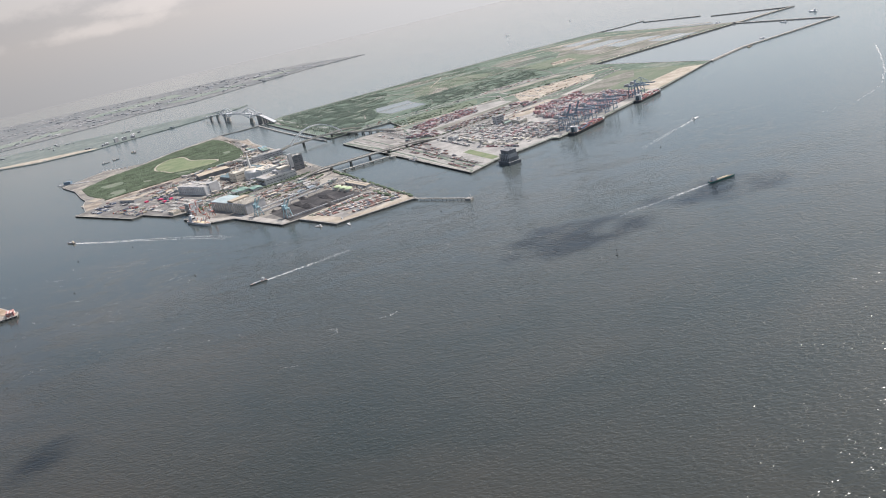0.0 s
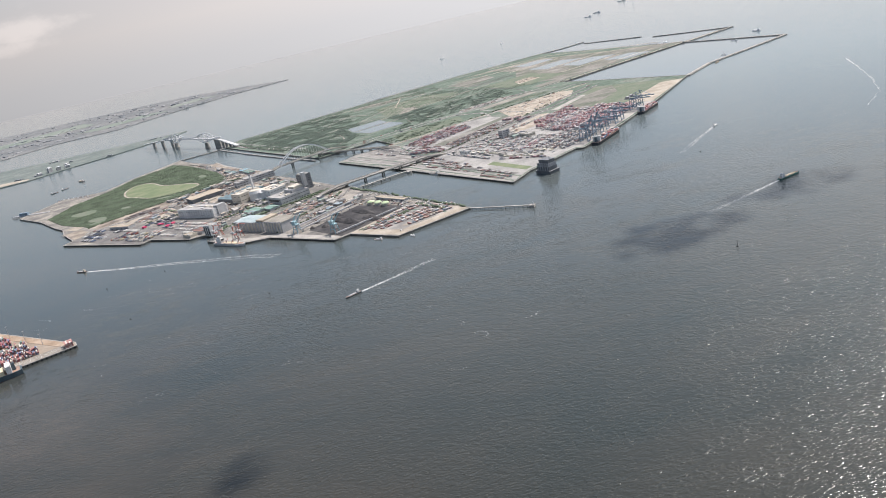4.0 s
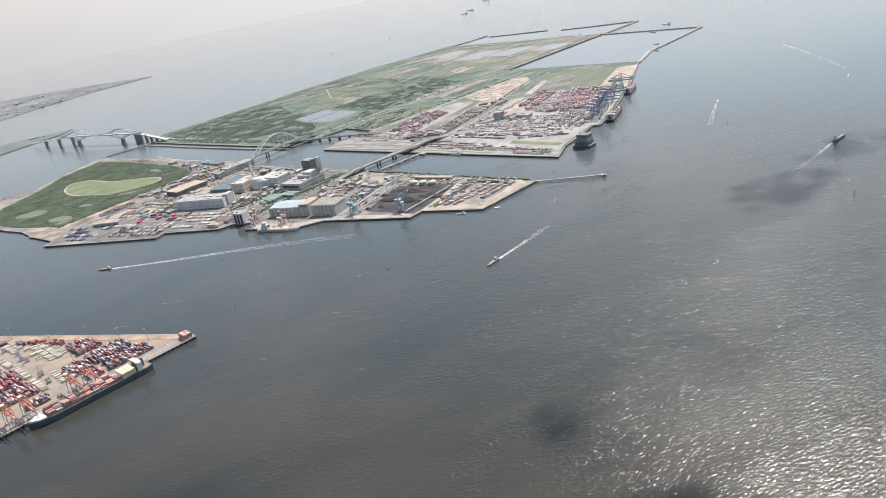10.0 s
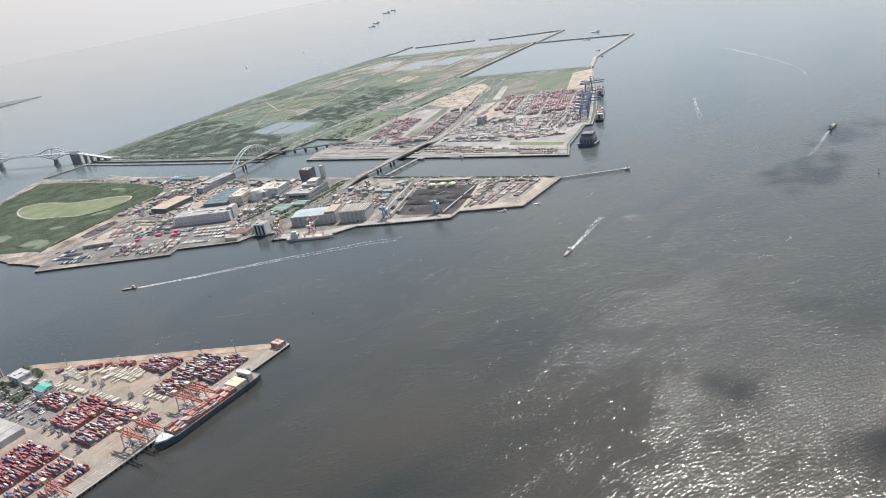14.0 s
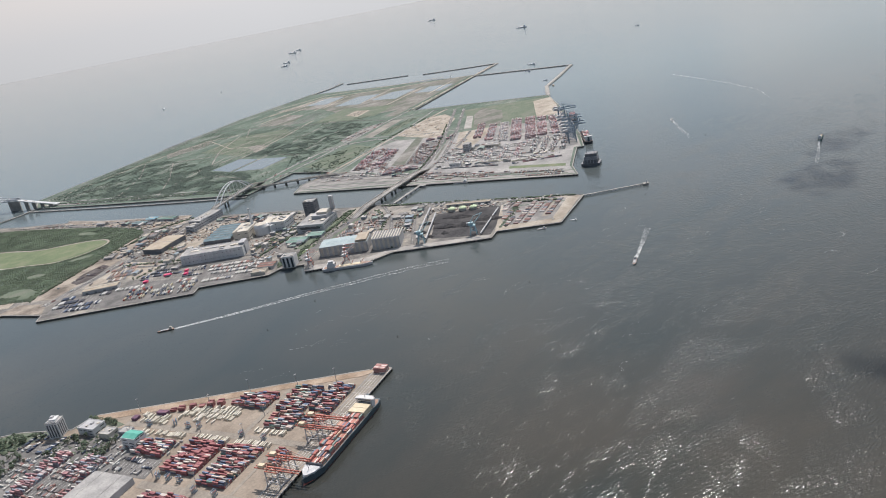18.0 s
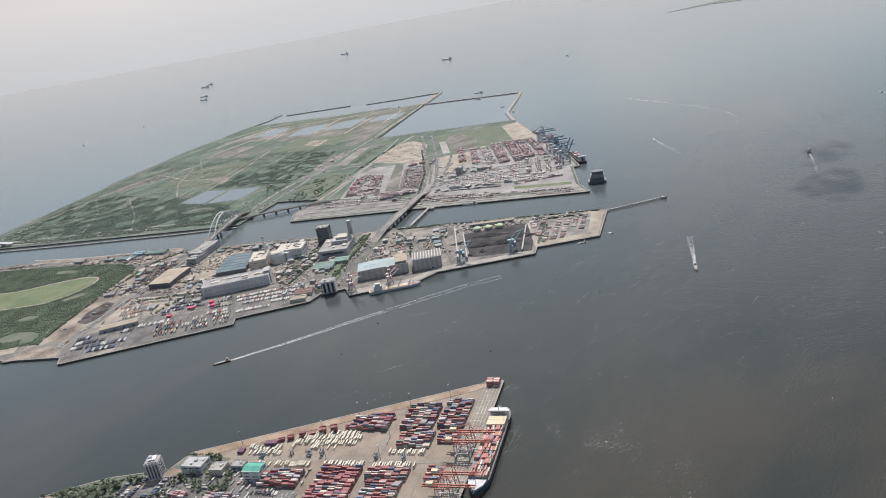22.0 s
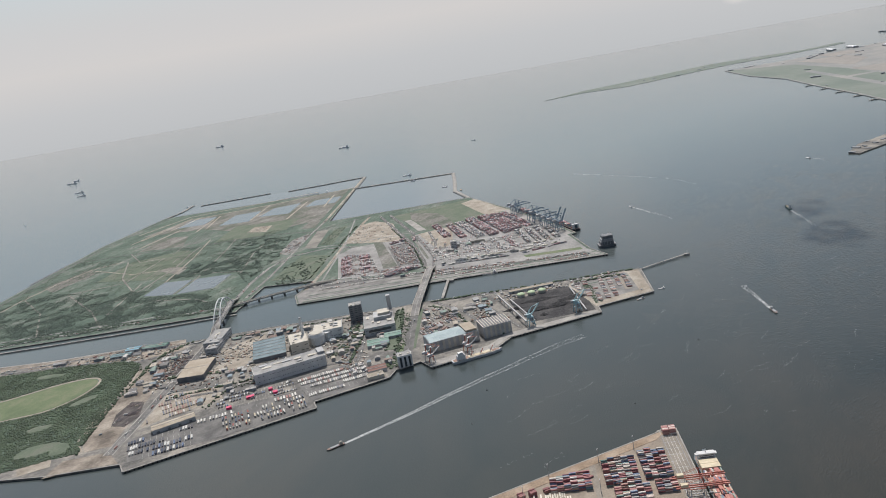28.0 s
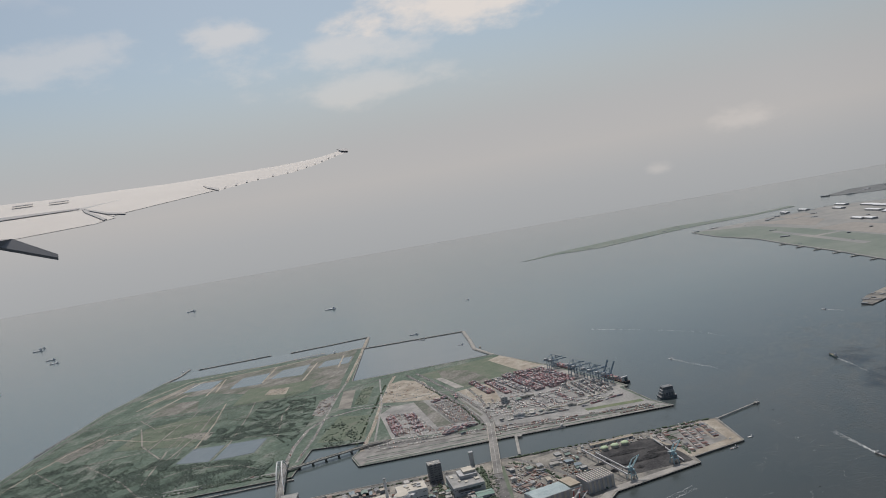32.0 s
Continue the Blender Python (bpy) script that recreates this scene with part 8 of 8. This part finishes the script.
def thicket(name, area, count, seed, size, label, holes=(), z=G0, clump=0.0, leaf=None):
    rng = random.Random(seed)
    pts = scattered(area, count, seed, holes)
    rows = []
    for x, y in pts:
        if clump and noise.noise(Vector((x * clump, y * clump, seed))) < rng.uniform(-0.25, 0.25):
            continue
        s = rng.uniform(*size) * (0.7 + 0.6 * rng.random())
        rows.append((x, y, z + s * 0.25, rng.uniform(0, 6.28), s, s * rng.uniform(0.7, 1.2), s * rng.uniform(0.6, 1.0)))
    for k in range(5):
        if rows[k::5]:
            many(name, LUMPS[k], rows[k::5], leaf or LEAF, label, "trees")


thicket("woodland", WOOD_A, 36000, 1, (0.5, 1.15), "dense low woodland with an uneven canopy", (offset_loop(LAWN_A, -4), *GLADES))
# outer island's scrub and woods
WOODS_B = [(-300, 1345), (-225, 1200), (-160, 1118), (-60, 1150), (-20, 1190), (30, 1260), (80, 1330), (40, 1420), (-60, 1470), (-200, 1500), (-325, 1470), (-338, 1440)]
PONDS = ([(-138, 1298), (-130, 1240), (-102, 1190), (-42, 1212), (-74, 1316)], [(-160, 1120), (-155, 1108), (-20, 1158), (30, 1164), (28, 1174), (-26, 1172)])
for sd, (area, n) in enumerate((([(-300, 1345), (-240, 1215), (-180, 1128), (-130, 1141), (-128, 1176), (-119, 1288), (-96, 1338), (-144, 1341), (-250, 1400)], 17000), ([(51, 1316), (132, 1344), (145, 1255), (33, 1190), (-82, 1157), (-34, 1216), (-8, 1244)], 7000),
                                ([(-67, 1314), (4, 1343), (23, 1266), (-34, 1218)], 6000), ([(-330, 1470), (-300, 1360), (-214, 1317), (-123, 1371), (-124, 1492), (-190, 1535)], 10000))):
    thicket("scrub_wood", area, n, 20 + sd, (0.5, 1.15), "dense scrub and low trees on reclaimed ground", PONDS, clump=(0.035, 0.075, 0.06, 0.05)[sd], leaf=LEAF_WOOD)
thicket("scrub_bushes", WOODS_B, 9000, 2, (0.35, 0.9), "patchy bushes on reclaimed ground", PONDS, clump=0.03, leaf=LEAF_SCRUB)
thicket("scrub_bushes", [(-40, 1190), (150, 1250), (190, 1300), (120, 1440), (60, 1520), (-20, 1480), (40, 1330)], 4000, 3, (0.4, 0.9), "scattered bushes on rough ground", (), clump=0.03, leaf=LEAF_SCRUB)
thicket("scrub_bushes", [(-330, 1485), (-161, 1560), (60, 1640), (60, 1520), (-180, 1490)], 3500, 4, (0.4, 0.9), "scattered bushes near the sea wall", (), clump=0.03, leaf=LEAF_SCRUB)
thicket("meadow_bushes", [(81, 1152), (166, 1184), (188, 1173), (82, 1130)], 500, 14, (0.4, 0.9), "bushes on a narrow green plot", (), clump=0.05, leaf=LEAF_WOOD)
thicket("hedge_trees", [(-100, 1100), (-84, 1062), (24, 1100), (12, 1150), (-40, 1132)], 500, 5, (0.8, 1.8), "bushes on a green plot", (), clump=0.05, leaf=LEAF_SCRUB)
thicket("shore_trees", [(-336, 1450), (-300, 1362), (-200, 1180), (-176, 1112), (-184, 1112), (-212, 1180), (-310, 1362)], 700, 6, (0.9, 1.9), "line of bushes along the channel road", (), leaf=LEAF_SCRUB)
for name, line, n, size in (("roadside_trees", [(-150, 842), (-128, 800), (-88, 718), (-54, 652)], 170, (1.0, 1.6)), ("roadside_trees", [(-272, 826), (-172, 870)], 70, (0.8, 1.5)), ("roadside_trees", [(-206, 886), (-298, 848)], 90, (0.8, 1.6)),
                            ("roadside_trees", [(-388, 990), (-308, 884)], 90, (0.8, 1.5)), ("roadside_trees", [(-226, 728), (-156, 776)], 60, (0.7, 1.3)), ("roadside_trees", [(-478, 990), (-330, 1082)], 120, (0.8, 1.5)),
                            ("roadside_trees", [(-44, 905), (40, 966), (150, 1066)], 90, (0.8, 1.4)), ("roadside_trees", [(-190, 905), (-262, 1045)], 90, (0.7, 1.4)), ("roadside_trees", [(-100, 1050), (180, 1150)], 110, (0.8, 1.5)),
                            ("roadside_trees", [(-72, 662), (-92, 702)], 60, (1.0, 1.8))):
    rows = []
    rg = random.Random(n)
    pts = [Vector(p) for p in line]
    for _ in range(n):
        k = rg.randrange(len(pts) - 1)
        p = pts[k].lerp(pts[k + 1], rg.random())
        s = rg.uniform(*size)
        rows.append((p.x + rg.gauss(0, 0.8), p.y + rg.gauss(0, 0.8), G0 + s * 0.5, rg.uniform(0, 6), s, s * rg.uniform(0.8, 1.1), s))
    many(name, LUMPS[n % 5], rows, LEAF, "row of small roadside trees", "trees")
thicket("park_trees", [cq(108, 212), cq(118, 245), cq(186, 326), cq(300, 326), cq(300, 250), cq(160, 238), cq(124, 206)], 4200, 8, (0.7, 1.5), "mixed park trees on the terminal's shore", ([cq(128, 232), cq(142, 228), cq(160, 262), cq(144, 274)],))
thicket("works_trees", [(-150, 664), (-146, 660), (-100, 684), (-104, 692)], 110, 15, (0.6, 1.1), "low trees beside the trailer park", ())
thicket("works_trees", [(-290, 806), (-282, 802), (-176, 850), (-178, 856)], 130, 16, (0.6, 1.2), "trees along the bridge road", ())
thicket("works_trees", [cq(98, 150), cq(126, 130), cq(128, 170), cq(104, 190)], 150, 17, (0.5, 1.0), "trees between the terminal's offices", ())
thicket("works_trees", [(-262, 862), (-225, 880), (-210, 896), (-240, 905), (-300, 868)], 160, 12, (0.8, 1.5), "trees between works buildings", ())
thicket("works_trees", [(-300, 812), (-282, 800), (-286, 790), (-306, 800)], 90, 13, (0.8, 1.4), "dark trees beside the quay office", ())

for name, line, n, size in (("roadside_trees", [(-288, 806), (-240, 830), (-168, 866)], 120, (0.8, 1.5)), ("roadside_trees", [(-349, 1021), (-340, 1000), (-323, 950)], 90, (0.9, 1.6)), ("roadside_trees", [(-340, 1070), (-300, 1078), (-268, 1070)], 70, (0.8, 1.5)),
                            ("roadside_trees", [(-262, 860), (-236, 884), (-206, 896)], 80, (0.8, 1.5)), ("roadside_trees", [(-160, 836), (-178, 800), (-212, 766)], 80, (0.8, 1.4)), ("roadside_trees", [(-232, 836), (-206, 846), (-178, 862)], 60, (0.9, 1.6)),
                            ("roadside_trees", [(-412, 1030), (-350, 1060), (-322, 1070)], 90, (0.8, 1.4)), ("roadside_trees", [(-398, 932), (-360, 936), (-330, 905)], 70, (0.6, 1.2))):
    rows = []
    rg = random.Random(n + 5)
    pts = [Vector(p) for p in line]
    for _ in range(n):
        k = rg.randrange(len(pts) - 1)
        p = pts[k].lerp(pts[k + 1], rg.random())
        s = rg.uniform(*size)
        rows.append((p.x + rg.gauss(0, 1.2), p.y + rg.gauss(0, 1.2), G0 + s * 0.5, rg.uniform(0, 6), s, s * rg.uniform(0.8, 1.1), s))
    many(name, LUMPS[n % 5], rows, LEAF, "row of small roadside trees", "trees")

# cars and lorries under way on the roads
rows, rg = [], random.Random(77)
for line, w in ROADS:
    if w < 3.9:
        continue
    for a, b in zip(line[:-1], line[1:]):
        a, b = Vector(a), Vector(b)
        turn = math.atan2((b - a).y, (b - a).x)
        side = Vector((-math.sin(turn), math.cos(turn)))
        for _ in range(int((b - a).length / 9)):
            p = a.lerp(b, rg.random()) + side * rg.choice((-1, 1)) * w * rg.uniform(0.14, 0.3)
            long_ = rg.choice((1.4, 1.4, 1.6, 3.0, 4.2))
            rows.append((p.x, p.y, G0 + 0.2, turn, long_, 0.62 if long_ < 2 else 0.8, 0.5 if long_ < 2 else 1.1))
many("road_traffic", CUBE, rows, CARS, "cars and lorries on the island roads", "vehicles")

# lamp posts of the terminals
for u, v in ((30, 53), (62, 56), (84, 54), (84, 88), (126, 54), (60, 100), (72, 150), (40, 84), (20, 30), (126, 86)):
    lp = thing("light_mast", "tall thin yard light mast", "light mast", "light masts", at=pose(*cq(u, v), G0))
    part("pole", Shape().turned(0, 0, [(0, 0.22), (9.5, 0.1)], 6), STEELGREY, lp)
    part("lamp_head", Shape().box(0, 0, 9.4, 1.6, 0.4, 0.3), GREYWALL, lp)

# ---------------------------------------------------------------- the airliner's own wing, where the flight ends
wing = thing("aircraft_wing", "white airliner wing with a raked tip and drooped flaps", "wing", at=pose(-870.764, 571.55, 273.25, 12.923, 9.93, -67.868))
# the planform from the root outwards: leading edge x, y and trailing edge x, y in the wing's own plane
STATIONS = [(-4.86, 4.86, -4.18, 4.12), (-4.23, 5.67, -3.78, 5.01), (-3.72, 6.30, -3.37, 5.67), (-3.35, 6.52, -3.01, 6.11), (-2.99, 6.83, -2.76, 6.52), (-2.59, 7.16, -2.445, 6.74),
            (-2.18, 7.63, -2.02, 6.86), (-1.95, 7.87, -1.83, 7.24), (-1.615, 8.26, -1.515, 7.715), (-1.37, 8.65, -1.33, 8.19), (-1.225, 9.035, -1.20, 8.72), (-1.125, 9.075, -1.105, 8.915)]
ring = []
for lx, ly, tx, ty in STATIONS:
    le, te = Vector((lx, ly, 0)), Vector((tx, ty, 0))
    chord = (te - le).length
    ring.append([le + (te - le) * f + Vector((0, 0, chord * h)) for f, h in ((0, -0.01), (0.06, 0.0), (0.25, 0.004), (0.6, 0.003), (1.0, 0.0), (0.6, -0.06), (0.25, -0.1), (0.06, -0.05))])
n = 8
last = (len(ring) - 1) * n
skin = Shape().add([p for r in ring for p in r], [(i * n + k, i * n + (k + 1) % n, i * n + n + (k + 1) % n, i * n + n + k) for i in range(len(ring) - 1) for k in range(n)]
                   + [tuple(range(last, last + n)), tuple(range(n))[::-1]])
part("wing_skin", skin, WING_PAINT, wing)


def slab(points, thick, material, name, label=""):
    """A flat panel on the wing: x, y and, where it droops, z."""
    lift = 0.02 if material is WING_GREY else 0.013
    pts = [(p[0], p[1], (p[2] if len(p) > 2 else 0) + lift) for p in points]
    m = len(pts)
    s = Shape().add(pts + [(x, y, z - thick) for x, y, z in pts], [tuple(range(m)), tuple(range(m, 2 * m))[::-1]] + [(i, m + i, m + (i + 1) % m, (i + 1) % m) for i in range(m)])
    part(name, s, material, wing, label)


slab([(-4.02, 3.94), (-4.25, 4.19), (-3.83, 5.095), (-3.39, 5.705), (-2.93, 6.065), (-2.545, 5.81), (-2.62, 5.62), (-3.02, 5.18), (-3.44, 4.525)], 0.004, WING_PAINT, "inboard_flap", "white inboard flap")
slab([(-2.91, 6.085), (-2.71, 6.515), (-2.26, 7.005), (-2.025, 6.835), (-2.31, 6.345), (-2.555, 5.935), (-2.585, 5.845)], 0.004, WING_PAINT, "outboard_flap", "white outboard flap")
slab([(-3.375, 5.675), (-2.94, 6.05), (-2.955, 6.095), (-3.42, 5.76)], 0.004, WING_GREY, "flap_gap", "dark gap over the flap")
slab([(-2.905, 6.065), (-2.675, 5.955), (-2.52, 5.935), (-2.505, 5.9), (-2.65, 5.9), (-2.86, 6.01)], 0.01, WING_GREY, "flap_track", "dark flap track")
slab([(-2.205, 6.955), (-2.035, 6.86), (-2.01, 6.765), (-2.155, 6.88)], 0.01, WING_GREY, "flap_track", "dark flap track")
slab([(-2.935, 6.085), (-2.585, 5.74), (-2.595, 5.705), (-2.855, 5.955)], 0.01, WING_GREY, "flap_edge", "dark flap edge")
slab([(-3.46, 4.79, 0.067), (-2.995, 5.15, 0.009), (-2.645, 5.06, -0.075), (-2.635, 5.035, -0.091), (-3.05, 5.075, -0.03), (-3.395, 4.67, 0.02)], 0.02, WING_GREY, "flap_fairing", "grey flap track fairing")
for lo, hi in zip(STATIONS[6:10], STATIONS[7:11]):
    for f in (0.15, 0.5, 0.85):            # short wicks that trail from the edge
        lx, ly, tx, ty = (p + (q - p) * f for p, q in zip(lo, hi))
        aft = (Vector((tx, ty)) - Vector((lx, ly))).normalized()
        along = Vector((aft.y, -aft.x)) * 0.008
        foot, end = Vector((tx, ty)) - aft * 0.02, Vector((tx, ty)) + aft * 0.06
        slab([tuple(foot - along), tuple(foot + along), tuple(end + along), tuple(end - along)], 0.006, WING_GREY, "static_fitting")
slab([(-1.253, 9.035), (-1.124, 9.075), (-1.105, 8.915), (-1.184, 8.915)], 0.01, WING_GREY, "wing_tip", "dark wing tip cap")
for x, y in ((-3.24, 6.34), (-3.475, 6.2)):
    slab([(x - 0.06, y - 0.045), (x + 0.06, y + 0.05), (x + 0.075, y + 0.02), (x - 0.045, y - 0.075)], 0.004, WING_GREY, "marking", "grey lettering shown as a bar")
